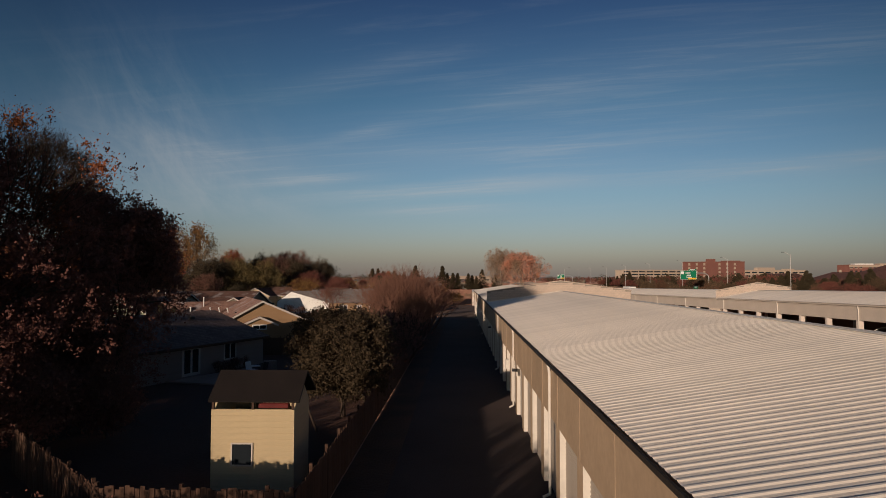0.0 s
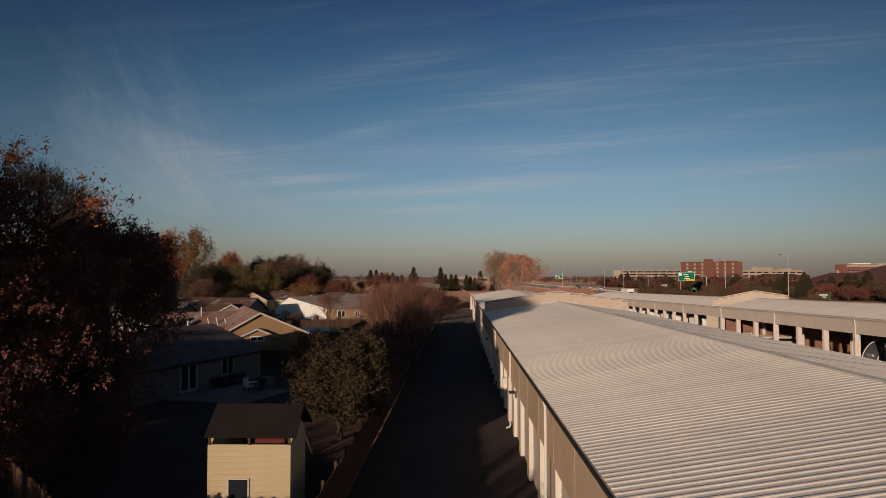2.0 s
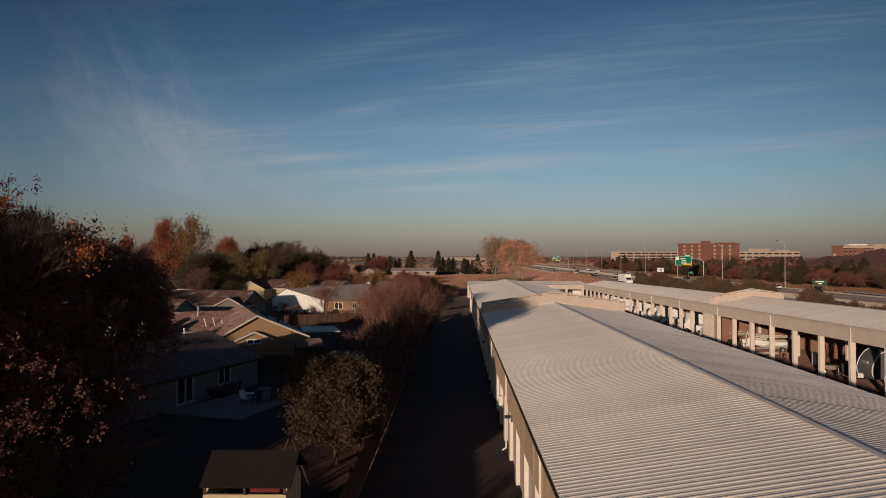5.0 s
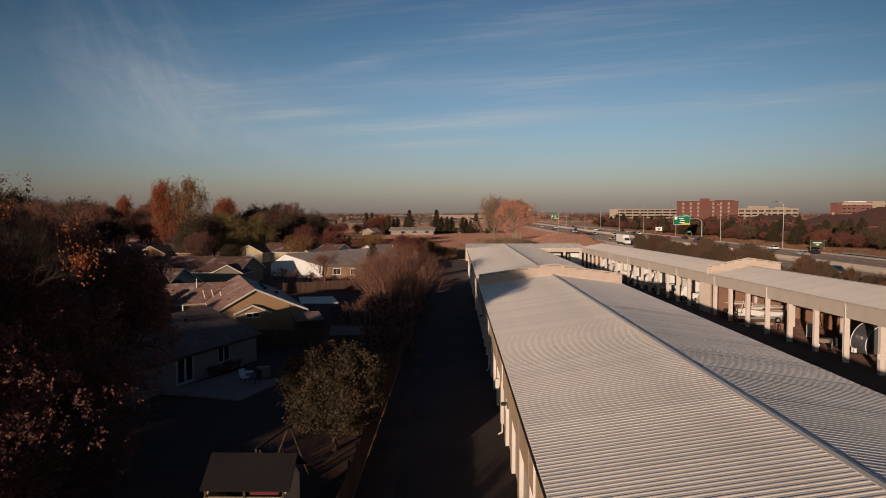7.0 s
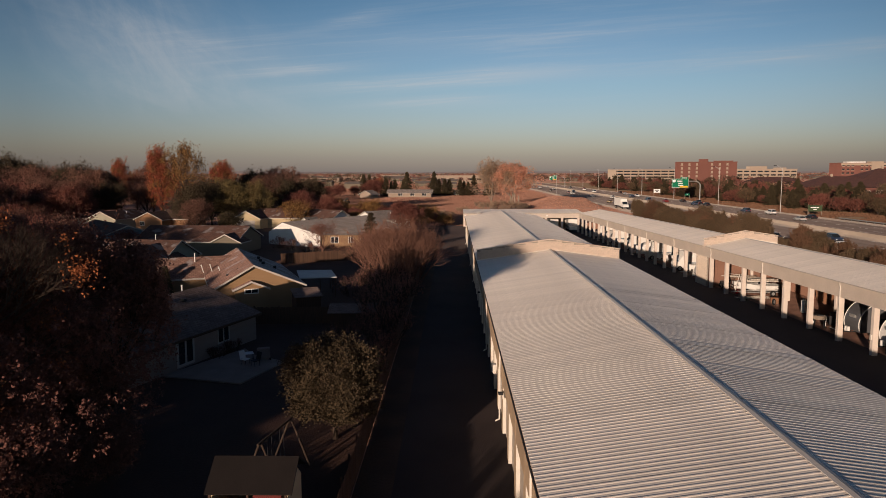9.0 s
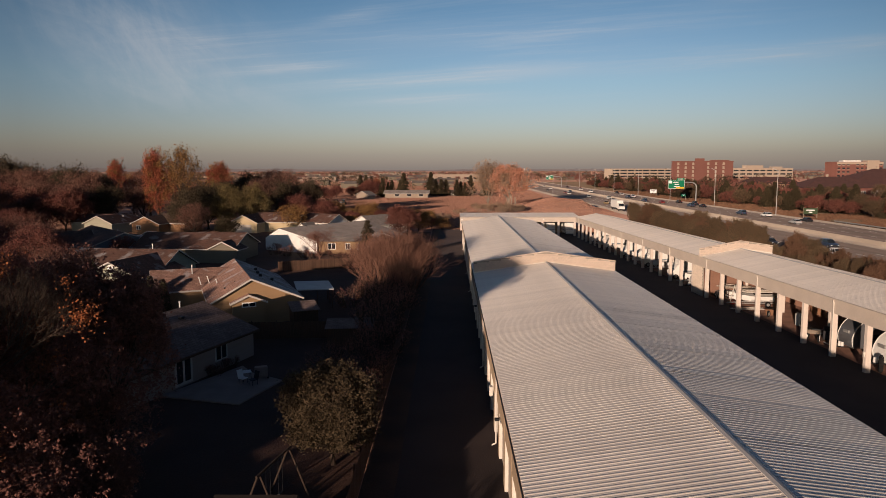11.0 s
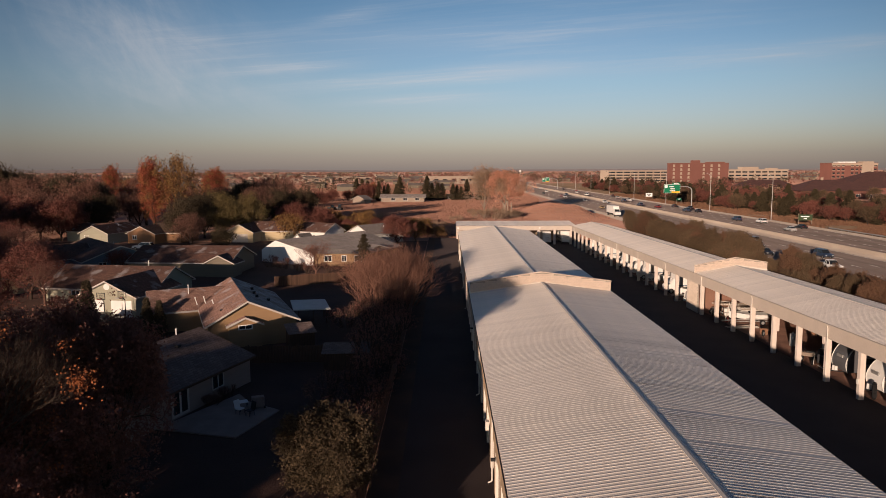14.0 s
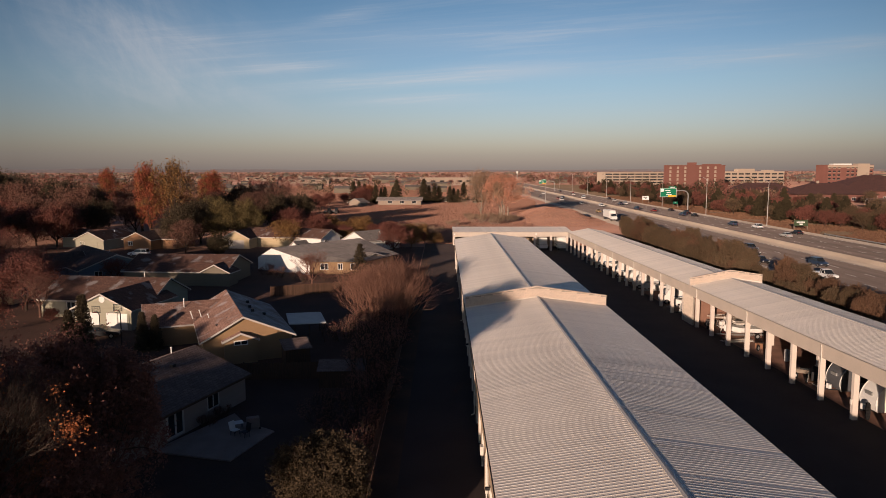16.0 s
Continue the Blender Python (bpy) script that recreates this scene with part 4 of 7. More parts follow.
def swing_set():
    p = thing("swing_set", pose(-8.9, 33.2, 0, 0, 0, 78), "dark wooden swing set beside the leafy tree", "swing set")
    for x in (0, 3.2):
        for sg in (-1, 1):
            s = Shape()
            s.tube((x, sg * 1.05, 0), (x, sg * 0.04, 2.45), 0.055, 0.05, 6, True)
            part("leg", s, M_bark, p)
    s = Shape()
    s.tube((-0.25, 0, 2.45), (3.45, 0, 2.45), 0.06, 0.06, 8, True)
    part("beam", s, M_bark, p)
    for x in (0.9, 2.2):
        s = Shape()
        for dx in (-0.22, 0.22):
            s.tube((x + dx, 0, 2.4), (x + dx, 0, 0.55), 0.012, 0.012, 5)
        part("chain", s, M_dark, p)
        part("seat", bevelled(x - 0.25, x + 0.25, -0.09, 0.09, 0.5, 0.55, 0.015), M_dark, p)


swing_set()
s = Shape()
s.prism([(-21.4, 51.3, 0.02), (-15.0, 49.6, 0.02), (-13.2, 55.2, 0.02), (-16.3, 57.3, 0.02), (-17.6, 59.2, 0.02)], (0, 0, 0.1))
setting("patio", s, M_slab, "pale concrete patio slab behind the grey house", "patio")


def patio_chair(x, y, turn, material, label):
    p = thing("patio_chair", pose(x, y, 0.12, 0, 0, turn), label, "chair")
    part("seat", bevelled(-0.28, 0.28, -0.26, 0.26, 0.38, 0.44, 0.02), material, p)
    s = bevelled(-0.28, 0.28, -0.02, 0.03, 0, 0.62, 0.015)
    part("backrest", s, material, p, at=pose(0, 0.26, 0.44, -14))
    leg = Shape()
    leg.tube((0, 0, 0), (0, 0, 0.4), 0.02, 0.02, 6)
    leg = leg.mesh("leg", M_dark)
    for dx in (-0.24, 0.24):
        for dy in (-0.22, 0.22):
            part("leg", leg, None, p, at=pose(dx, dy, 0))


patio_chair(-16.1, 54.4, 60, M_white, "white patio chair on the concrete slab")
patio_chair(-15.2, 54.0, -40, M_dark, "dark patio chair on the concrete slab")


def grill(x, y, turn):
    p = thing("covered_grill", pose(x, y, 0.12, 0, 0, turn), "grill under a pale cover on the patio", "grill")
    part("cover", bevelled(-0.5, 0.5, -0.28, 0.28, 0.15, 1.0, 0.08, 3), M_slab, p, smooth=False)
    for dx in (-0.5, 0.5):
        s = Shape()
        s.tube((dx, -0.2, 0.08), (dx, 0.2, 0.08), 0.08, 0.08, 10, True)
        part("wheel", s, M_tyre, p)


grill(-15.0, 55.6, 20)


def patio_table(x, y):
    p = thing("patio_table", pose(x, y, 0.12, 0, 0, 25), "small patio table with a white top", "table")
    part("tabletop", bevelled(-0.5, 0.5, -0.38, 0.38, 0.56, 0.6, 0.015), M_white, p)
    for dx in (-0.42, 0.42):
        for dy in (-0.3, 0.3):
            s = Shape()
            s.tube((dx * 1.06, dy * 1.06, 0), (dx, dy, 0.56), 0.02, 0.02, 6)
            part("leg", s, M_dark, p)


patio_table(-16.3, 55.5)


def hanging_sack():
    """A white sack hung over the boards, bulging a little at its foot."""
    s = Shape()
    n = 10
    ring = lambda w, d, z: [(w * math.cos(6.2832 * i / n), d * math.sin(6.2832 * i / n), z) for i in range(n)]
    rows_ = [ring(w, d, z) for w, d, z in ((0.02, 0.02, -0.42), (0.16, 0.07, -0.4), (0.2, 0.1, -0.25), (0.18, 0.08, 0.1), (0.12, 0.05, 0.34), (0.05, 0.03, 0.4))]
    for r0, r1 in zip(rows_, rows_[1:]):
        for i in range(n):
            s.face(r0[i], r0[(i + 1) % n], r1[(i + 1) % n], r1[i])
    ob = new("sack", s.mesh("sack", M_white))
    ob.matrix_basis = pose(-4.62, 107.3, 1.42, 0, 0, 90)
    tagged(ob, "white plastic sack hung on the board fence", "sack")


hanging_sack()

# ---- trees ----


def rand_dir(rng, flat=1.0):
    while True:
        v = Vector((rng.uniform(-1, 1), rng.uniform(-1, 1), rng.uniform(-1, 1)))
        if 0.05 < v.length < 1:
            v.z *= flat
            return v.normalized()


def grow(s, p, d, length, r, depth, rng, tips, fork=3, bend=0.55, lift=0.12, sides=5):
    """A limb in two bent pieces, which forks into thinner ones."""
    q = p
    for i in range(2):
        d = (d + rand_dir(rng) * 0.16 + Vector((0, 0, lift * 0.5))).normalized()
        nxt = q + d * length / 2
        s.tube(q, nxt, r * (1 - 0.2 * i), r * (0.8 - 0.2 * i), sides if depth > 1 else 3)
        q = nxt
        if depth <= 2:
            tips.append(q)
    if depth == 0:
        return
    for i in range(fork):
        e = (d + rand_dir(rng) * bend * 1.5 + Vector((0, 0, lift))).normalized()
        grow(s, q if i else q - d * length * 0.1, e, length * rng.uniform(0.62, 0.82), r * 0.58, depth - 1, rng, tips, fork, bend, lift, sides)


def leaf(s, p, size, rng, slim=0.6):
    a = rand_dir(rng) * size
    b = rand_dir(rng) * size
    b = (b - a * (b.dot(a) / a.dot(a)))
    b = b.normalized() * size * slim if b.length > 1e-4 else Vector((0, 0, size))
    s.face(p - a * 0.5, p + b * 0.5, p + a * 0.6, p - b * 0.5)


def leafy_tree(name, seed, h, spread, leaf_m, label, size=0.22, count=4000, depth=4, bare=0.0, crown_low=0.3, bark=M_bark, clump=0.55, second=None, share=0.0, lean=(0, 0), fill=0.8, fill_low=0.12, bright=(), leaf_top=1.0, mass=(), thin=None, twigs=(), slim=0.6):
    """Trunk and limbs, and leaves in loose clumps at the limb ends; bare: share of clumps without leaves."""
    rng = random.Random(seed)
    t = thing(name, pose(0, 0, 0), label, "tree")
    s, tips = Shape(), []
    base = Vector((0, 0, 0))
    fork_z = h * crown_low
    top = Vector((lean[0] * fork_z, lean[1] * fork_z, fork_z))
    r = h * 0.022
    s.tube(base - Vector((0, 0, 0.1)), base + (top - base) * 0.15, r * 1.45, r * 1.05, 9)
    s.tube(base + (top - base) * 0.15, top, r * 1.05, r * 0.85, 9)
    limbs = 6
    for i in range(limbs):
        a = 2 * math.pi * (i + rng.random() * 0.6) / limbs
        out = spread / h * rng.uniform(0.7, 1.25)
        d = Vector((math.cos(a) * out * 1.5, math.sin(a) * out * 1.5, 1.0 if i else 1.6)).normalized()
        if i == 0:
            d = Vector((0.05, 0, 1))
        grow(s, top - Vector((0, 0, fork_z * 0.25 * rng.random())), d, h * 0.27 * rng.uniform(0.85, 1.1), r * 0.55, depth, rng, tips)
    big = max(tips, key=lambda p: p.z).z
    k = h / big if big > h else 1.0
    wide = sorted(math.hypot(p.x, p.y) for p in tips)[int(len(tips) * 0.96)]
    kx = spread / wide
    fix = lambda p: Vector((p[0] * (1 + (kx - 1) * min(1, p[2] / fork_z)), p[1] * (1 + (kx - 1) * min(1, p[2] / fork_z)), p[2] * h / big))
    s.v = [tuple(fix(v)) for v in s.v]
    for x, y, z, dx, dy, dz, length in twigs:
        grow(s, Vector((x, y, z)), Vector((dx, dy, dz)).normalized(), length, 0.032, 4, rng, [], fork=4, bend=0.32, lift=0.1, sides=4)
    part("trunk", s, bark, t)
    clumps = [fix(p) for p in tips if rng.random() > bare]
    low = h * fill_low
    for _ in range(int(len(clumps) * fill)):
        d = rand_dir(rng)
        lump = 0.82 + 0.5 * noise.noise(d * 2.2 + Vector((seed, seed * 0.7, 0)))
        f = rng.random() ** 0.3 * lump
        c = Vector((d.x * spread * f, d.y * spread * f, (low + h) / 2 + d.z * (h - low) / 2 * f))
        if 0.15 < c.z < h:
            clumps.append(c)
    for mx, my, mz, rx, ry, rz, n in mass:
        for _ in range(n):
            d = rand_dir(rng) * rng.random() ** 0.4
            clumps.append(Vector((mx + d.x * rx, my + d.y * ry, mz + d.z * rz)))
    clumps = [c for c in clumps if c.z < leaf_top * h or rng.random() < 0.15]
    if thin:
        clumps = [c for c in clumps if not thin(c) or rng.random() < 0.03]
    groups = [(leaf_m, Shape())] + ([(second, Shape())] if second else [])
    per = max(1, int(count / max(1, len(clumps))))
    for c in clumps:
        tgt = groups[0][1]
        if second and noise.noise(c * (2.6 / spread) + Vector((seed, 0, 0))) > 0.5 - share * 1.3:
            tgt = groups[1][1]
        for _ in range(per):
            leaf(tgt, c + rand_dir(rng, 0.8) * clump * abs(rng.gauss(0, 0.6)), size * rng.uniform(0.6, 1.3), rng, slim)
    lit = Shape()
    for x, y, z, r, n in bright:
        for _ in range(n):
            leaf(lit, Vector((x, y, z)) + rand_dir(rng, 0.8) * r * abs(rng.gauss(0, 0.6)), size * rng.uniform(0.6, 1.2), rng)
    groups.append((L_bright, lit))
    for m, sh in groups:
        if sh.v:
            part("crown", sh, m, t)
    return t


def twig_bush(name, seed, h, spread, label, stems=14, depth=3, m=M_twig, leaf_m=None, count=0):
    """Many stems of uneven height that lean outwards and fork into fine upright twigs."""
    rng = random.Random(seed)
    t = thing(name, pose(0, 0, 0), label, "shrub")
    s, tips = Shape(), []
    for i in range(stems):
        a, rr = rng.uniform(0, 6.28), math.sqrt(rng.random())
        foot = Vector((math.cos(a), math.sin(a), 0)) * rr * spread * 0.4
        d = Vector((math.cos(a) * rr * spread / h * 0.75, math.sin(a) * rr * spread / h * 0.75, 1)).normalized()
        own, mine = Shape(), []
        grow(own, foot, d, h * 0.3, 0.075, depth, rng, mine, fork=3, bend=0.42, lift=0.16, sides=3)
        reach = h * (1.02 - 0.34 * rr * rr) * rng.uniform(0.72, 1.0) / max(p.z for p in mine)
        k = len(s.v)
        s.v += [(x, y, z * reach) for x, y, z in own.v]
        s.f += [tuple(k + c for c in f) for f in own.f]
        tips += [Vector((p.x, p.y, p.z * reach)) for p in mine]
    tagged(part("branchwork", s, m, t), kind="stuff")
    if leaf_m:
        c = Shape()
        for _ in range(count):
            p = rng.choice(tips)
            leaf(c, p + rand_dir(rng) * 0.3, 0.16, rng)
        part("crown", c, leaf_m, t)
    return t


def conifer(name, seed, h, r, leaf_m, label, count=2600, size=0.3, low=0.06, ragged=0.25):
    """A straight stem with whorls of drooping boughs covered in needle tufts."""
    rng = random.Random(seed)
    t = thing(name, pose(0, 0, 0), label, "tree")
    s, c = Shape(), Shape()
    s.tube((0, 0, -0.1), (0, 0, h * 0.97), h * 0.018, h * 0.003, 7)
    rows = max(22, int(h * 1.9))
    boughs = []
    for i in range(rows):
        f = low + (1 - low) * (i + rng.random() * 0.5) / rows
        for k in range(7):
            reach = r * (1 - f) ** 0.75 * rng.uniform(1 - ragged, 1 + ragged)
            a = rng.uniform(0, 6.28)
            q = Vector((math.cos(a) * reach, math.sin(a) * reach, f * h + reach * rng.uniform(-0.3, 0.25)))
            s.tube((0, 0, f * h), q, 0.03, 0.008, 3)
            boughs.append((Vector((0, 0, f * h)), q))
    per = max(3, count // len(boughs))
    for a, b in boughs:
        for _ in range(per):
            f = rng.random() ** 0.6
            leaf(c, a.lerp(b, f) + rand_dir(rng, 0.5) * 0.3 * (0.6 + r * 0.12), 1.7 * size * rng.uniform(0.6, 1.3), rng, 0.24)
    part("trunk", s, M_bark, t)
    part("crown", c, leaf_m, t)
    return t


def put(ob, x, y, scale=1.0, turn=0.0, sz=None):
    """Sets a model at its first place."""
    ob.matrix_basis = pose(x, y, 0, 0, 0, turn) @ Matrix.Diagonal((scale, scale, sz or scale, 1))
    return ob


def copies(ob, places, rng, lo=0.85, hi=1.15, group=""):
    for x, y, *k in places:
        sc = (k[0] if k else 1.0) * rng.uniform(lo, hi)
        c = copy_thing(ob, Matrix.Identity(4))
        c.matrix_basis = pose(x, y, 0, 0, 0, rng.uniform(0, 360)) @ Matrix.Diagonal((sc, sc, sc * rng.uniform(0.92, 1.1), 1))
        if group:
            c["group"] = group


RT = random.Random(7)
# big trees of the near yards
tall = put(leafy_tree("shade_tree", 11, 15.4, 7.7, L_dusk, "tall half-bare shade tree with clusters of orange leaves", 0.115, 130000, 5, bare=0.3, second=L_rust, share=0.06, clump=0.38, fill=0.9, leaf_top=0.86, mass=((3.0, 2.0, 10.9, 4.3, 2.2, 2.7, 760),), fill_low=0.06, twigs=[(3.3, y, 9.4, 0.3 + 0.22 * k, y * 0.1, 1.2 - 0.2 * k, 1.35) for k in range(4) for y in (-0.8, 0.5)], thin=lambda c: c.x > 4.4 - 0.3 * (c.z - 9.6) and c.z > 9.6, bright=((6.6, -0.6, 11.6, 0.75, 420), (3.3, -0.3, 13.3, 0.8, 520), (5.6, 0.3, 12.6, 0.6, 60), (4.6, 1.0, 9.6, 0.6, 40), (5.2, 0.2, 8.0, 0.5, 26))), -19.8, 27.2)
purple = put(leafy_tree("shade_tree", 12, 13.0, 3.3, L_dark, "dark purple-leaved tree in the shaded yard", 0.14, 88000, 5, clump=0.42, crown_low=0.16, fill=0.35, fill_low=0.04, mass=((2.4, -0.3, 9.2, 0.6, 0.6, 2.3, 110), (1.1, -0.4, 10.6, 0.5, 0.5, 1.8, 60))), -18.0, 37.2)
# unseen tree, placed by the edge of the shadow on the roof
put(leafy_tree("shade_tree", 17, 17.0, 6.0, L_dark, "tall dense tree out of view, added for its shadow on the roof", 0.26, 100000, 5, clump=0.7, crown_low=0.16, fill=3.2, fill_low=0.3), -25.5, 13.5)
put(leafy_tree("shade_tree", 13, 11.0, 4.4, L_dark, "dark tree with thin rusty leaves by the slanting fence", 0.15, 40000, 4, bare=0.2, second=L_rust, share=0.3, clump=0.7, fill=0.9, fill_low=0.04), -22.8, 33.0)
put(leafy_tree("shade_tree", 14, 9.6, 4.2, L_dark, "dark red-leaved tree beside the grey house", 0.18, 34000, 4, clump=0.7, crown_low=0.16, fill=1.2, fill_low=0.03), -25.4, 42.0)
low = put(leafy_tree("shade_tree", 16, 6.0, 3.4, L_dark, "low dark tree in front of the grey house", 0.17, 24000, 4, clump=0.7, crown_low=0.1, fill=1.4, fill_low=0.0), -21.5, 39.5)
# mostly unseen copies, added towards the sun to shade the tan house and lawn
copies(low, [(-28, 5, 0.8), (-25, 2, 0.8), (-31, 9, 0.8), (-58, 28, 1.72), (-54, 27, 1.68), (-50, 29, 1.6), (-46, 27.5, 1.42), (-42, 29, 1.36), (-38, 27, 1.36), (-62, 28, 1.74), (-60, 23, 1.8), (-56, 24, 1.78), (-52, 23, 1.74), (-48, 24, 1.5), (-44, 23, 1.46), (-40, 24, 1.44), (-64, 24, 1.8), (-34, 24, 1.4), (-19.5, 32.5, 0.8), (-23.6, 37.5, 0.9), (-17.0, 34.6, 0.55)], RT, 0.95, 1.05, "low dark trees of the near yard")
put(leafy_tree("apple_tree", 15, 6.25, 3.2, L_olive, "round olive-leaved garden tree by the fence", 0.13, 76000, 4, clump=0.36, crown_low=0.13, fill=3.6, fill_low=0.08, thin=lambda c: c.z < 0.9 or (c.x / 3.3) ** 2 + (c.y / 3.3) ** 2 + ((c.z - 3.45) / 2.9) ** 2 > 1), -6.55, 39.8)
# trees added out of view beside and behind, to shade the houses
copies(purple, [(-28.6, 8, 0.7), (-31, 29, 1.05), (-36, 21, 0.9), (-30, 14, 1.0), (-27, 22, 1.0), (-80, 76, 1.1), (-88, 62, 1.2), (-98, 90, 1.1)], RT, 0.98, 1.02, "dark shade trees of the yards")
# growth along the fence
bush = put(twig_bush("willow_shrub", 21, 10.5, 5.6, "tall bare shrub of reddish upright twigs", 50, 4, M_shoot), -7.6, 90)
copies(bush, [(-6.2, 98, 0.86), (-10.0, 97, 0.8), (-6.4, 106, 0.7)], RT, group="twiggy shrubs along the fence")
scrub = put(twig_bush("dark_shrub", 22, 3.6, 3.4, "dark brown shrub with a few dry leaves by the fence", 16, 2, M_bark, L_dark, 900), -6.4, 52)
copies(scrub, [(-8.6, 86.5, 1.2), (-6.4, 87, 1.1), (-9.6, 91, 1.2), (-12, 85, 1.0), (-25.5, 128, 0.55), (-21.8, 129, 0.5), (-18.6, 127.5, 0.6), (-27.6, 131, 0.5), (-15.8, 130, 0.7), (-31.5, 134, 0.7), (-34.6, 137, 0.8), (-6.2, 48), (-6.8, 57, 1.1), (-6.2, 62), (-7.0, 66.5, 1.3), (-6.4, 73, 1.4), (-7.2, 79, 1.4), (-6.2, 84, 1.0), (-10, 58, 0.7)], RT, group="dark shrubs along the fence")
# all but the three wall shrubs unseen, added to shade fence, shed and driveway
copies(scrub, [(-19.1, 56.3, 0.3), (-18.8, 57.4, 0.36), (-18.3, 58.6, 0.3), (-11.5, 19, 0.75), (-12.6, 18, 0.55), (-10.4, 19.4, 0.5), (-9.6, 19.8, 0.48), (-13.4, 17.6, 0.6), (-20.5, 22, 0.5), (-22.5, 23.5, 0.5), (-19, 20.5, 0.45), (-8, 5, 0.9), (-10, 4, 0.8), (-12, 5, 0.8), (-14, 4, 0.8), (-16, 5, 0.8), (-18, 6, 0.8), (-20, 8, 0.8), (-22, 10, 0.85), (-24, 13, 0.85), (-22.5, 17, 0.6), (-14, 8.5, 0.8), (-6.4, 3, 0.6), (-6.4, 0, 0.6), (-6.5, -3, 0.6), (-6.5, -6, 0.6), (-6.4, -9, 0.6), (-8.5, 9.5, 1.15), (-10.6, 10.5, 1.2), (-12.6, 10, 1.15), (-15, 11, 0.75), (-17.6, 12, 1.1), (-20, 14, 1.2), (-7.4, 6, 1.2), (-23.5, 26.5, 0.9), (-12.5, 14, 0.9), (-16, 16, 1.0), (-19, 18.5, 1.0)], RT, group="dark shrubs of the near yards")
pine = put(conifer("spruce", 23, 7.9, 2.5, L_deep, "dark green spruce beside the white house"), -14.2, 121)
bare = put(leafy_tree("bare_tree", 24, 7.2, 4.2, L_red, "small bare tree with fine reddish twigs", 0.12, 220, 5, bare=0.6, bark=M_twig), -22.7, 121)
copies(bare, [(-66, 116), (-70, 118, 1.2), (-88, 140, 1.2), (-57, 98, 1.0)], RT, group="bare garden trees")
plum = put(leafy_tree("plum_tree", 27, 7.4, 4.2, L_red, "thin dark red plum tree among the houses", 0.2, 9000, 4, bare=0.25, bark=M_bark, clump=0.7, fill=0.7, fill_low=0.05, crown_low=0.14), -68, 107)
copies(plum, [(-62, 103, 1.1), (-73, 103, 1.3), (-78, 110, 1.4), (-84, 112, 1.5), (-95, 146, 1.3), (-114, 158, 1.7), (-120, 162, 1.7), (-98, 136, 1.3), (-118, 150, 1.6), (-118, 172, 1.8), (-80, 120, 1.1), (-58, 88, 0.8), (-76, 100, 1.2), (-60, 127, 0.6)], RT, group="dark red plum trees")
column = put(conifer("arborvitae", 25, 4.5, 0.95, L_deep, "narrow dark green arborvitae by a driveway", 5000, 0.2, 0.02, 0.12), -34.5, 80)
copies(column, [(-33.2, 80.4, 0.95), (-43.0, 80, 1.1), (-41.6, 80.5, 1.15)], RT, group="narrow evergreens by the driveways")

# middle distance on the west side
gold = put(leafy_tree("autumn_tree", 31, 23.5, 5.2, L_orange, "tall orange autumn tree among the houses", 0.36, 16000, 4, clump=0.9, crown_low=0.06, fill_low=0.1, second=L_gold, share=0.3, fill=1.2), -86.5, 205)
copies(gold, [(-119.6, 260, 0.85), (-102, 300, 0.85), (-108, 330, 0.85), (-160, 330, 0.95), (-150, 345, 0.9), (-44, 420, 0.6)], RT, group="orange autumn trees")
yellow = put(leafy_tree("autumn_tree", 32, 25, 6.5, L_gold, "tall yellow-brown tree thinning in autumn", 0.5, 4200, 4, bare=0.2, clump=1.3, crown_low=0.15), -78, 203)
darkt = put(leafy_tree("dark_tree", 33, 13, 6.5, L_brown, "dark brown tree in the shade", 0.3, 15200, 4, fill=1.2, clump=0.9, crown_low=0.15), -104, 190)
copies(darkt, [(-118, 200, 1.15), (-108, 206, 1.1), (-126, 212, 1.25), (-134, 222, 1.3), (-144, 226, 1.4), (-96, 216, 1.1), (-112, 190, 0.9), (-140, 196, 1.1), (-152, 214, 1.3), (-128, 188, 0.9), (-101, 232, 1.3), (-120, 236, 1.3), (-60, 240, 1.2), (-64, 172, 0.6), (-120, 152, 0.8), (-124, 142, 0.8), (-95, 128, 0.7), (-98, 112, 0.8), (-114, 172, 0.8), (-118, 178, 0.9), (-112, 166, 0.65), (-118, 160, 0.6), (-86, 100, 0.6), (-58, 214, 1.0), (-48, 216, 0.9), (-74, 92, 0.6)], RT, group="dark trees among the houses")
deep = put(leafy_tree("dark_tree", 38, 13.5, 6.2, L_deep, "dense dark green tree in the shade", 0.3, 17100, 4, fill=1.4, clump=0.9, crown_low=0.12), -67, 181)
copies(deep, [(-72, 184, 0.75), (-69, 242, 1.35), (-76, 236, 1.2), (-146, 240, 1.55), (-156, 238, 1.5), (-132, 234, 1.25), (-110, 214, 1.05), (-52, 214, 0.95), (-46, 222, 0.9), (-68, 194, 0.9), (-100, 200, 0.9), (-122, 224, 1.2), (-165, 262, 1.5)], RT, group="dense dark green trees")
oliv = put(leafy_tree("olive_tree", 34, 11, 6.0, L_green, "dark olive-green tree among the houses", 0.3, 15200, 4, fill=1.2, clump=0.9, crown_low=0.12), -125, 230)
copies(oliv, [(-140, 245, 1.3), (-156, 260, 1.3), (-64, 222, 1.0), (-112, 222, 1.1), (-170, 255, 1.2), (-52, 160, 0.5)], RT, group="olive trees among the houses")
will = put(leafy_tree("willow", 35, 13.6, 6.2, L_willow, "weeping willow turning yellow in autumn", 0.3, 15200, 4, fill=1.2, clump=0.9, crown_low=0.1), -66, 200)
copies(will, [(-60, 188, 1.05), (-55, 194, 0.85)], RT, group="willows")
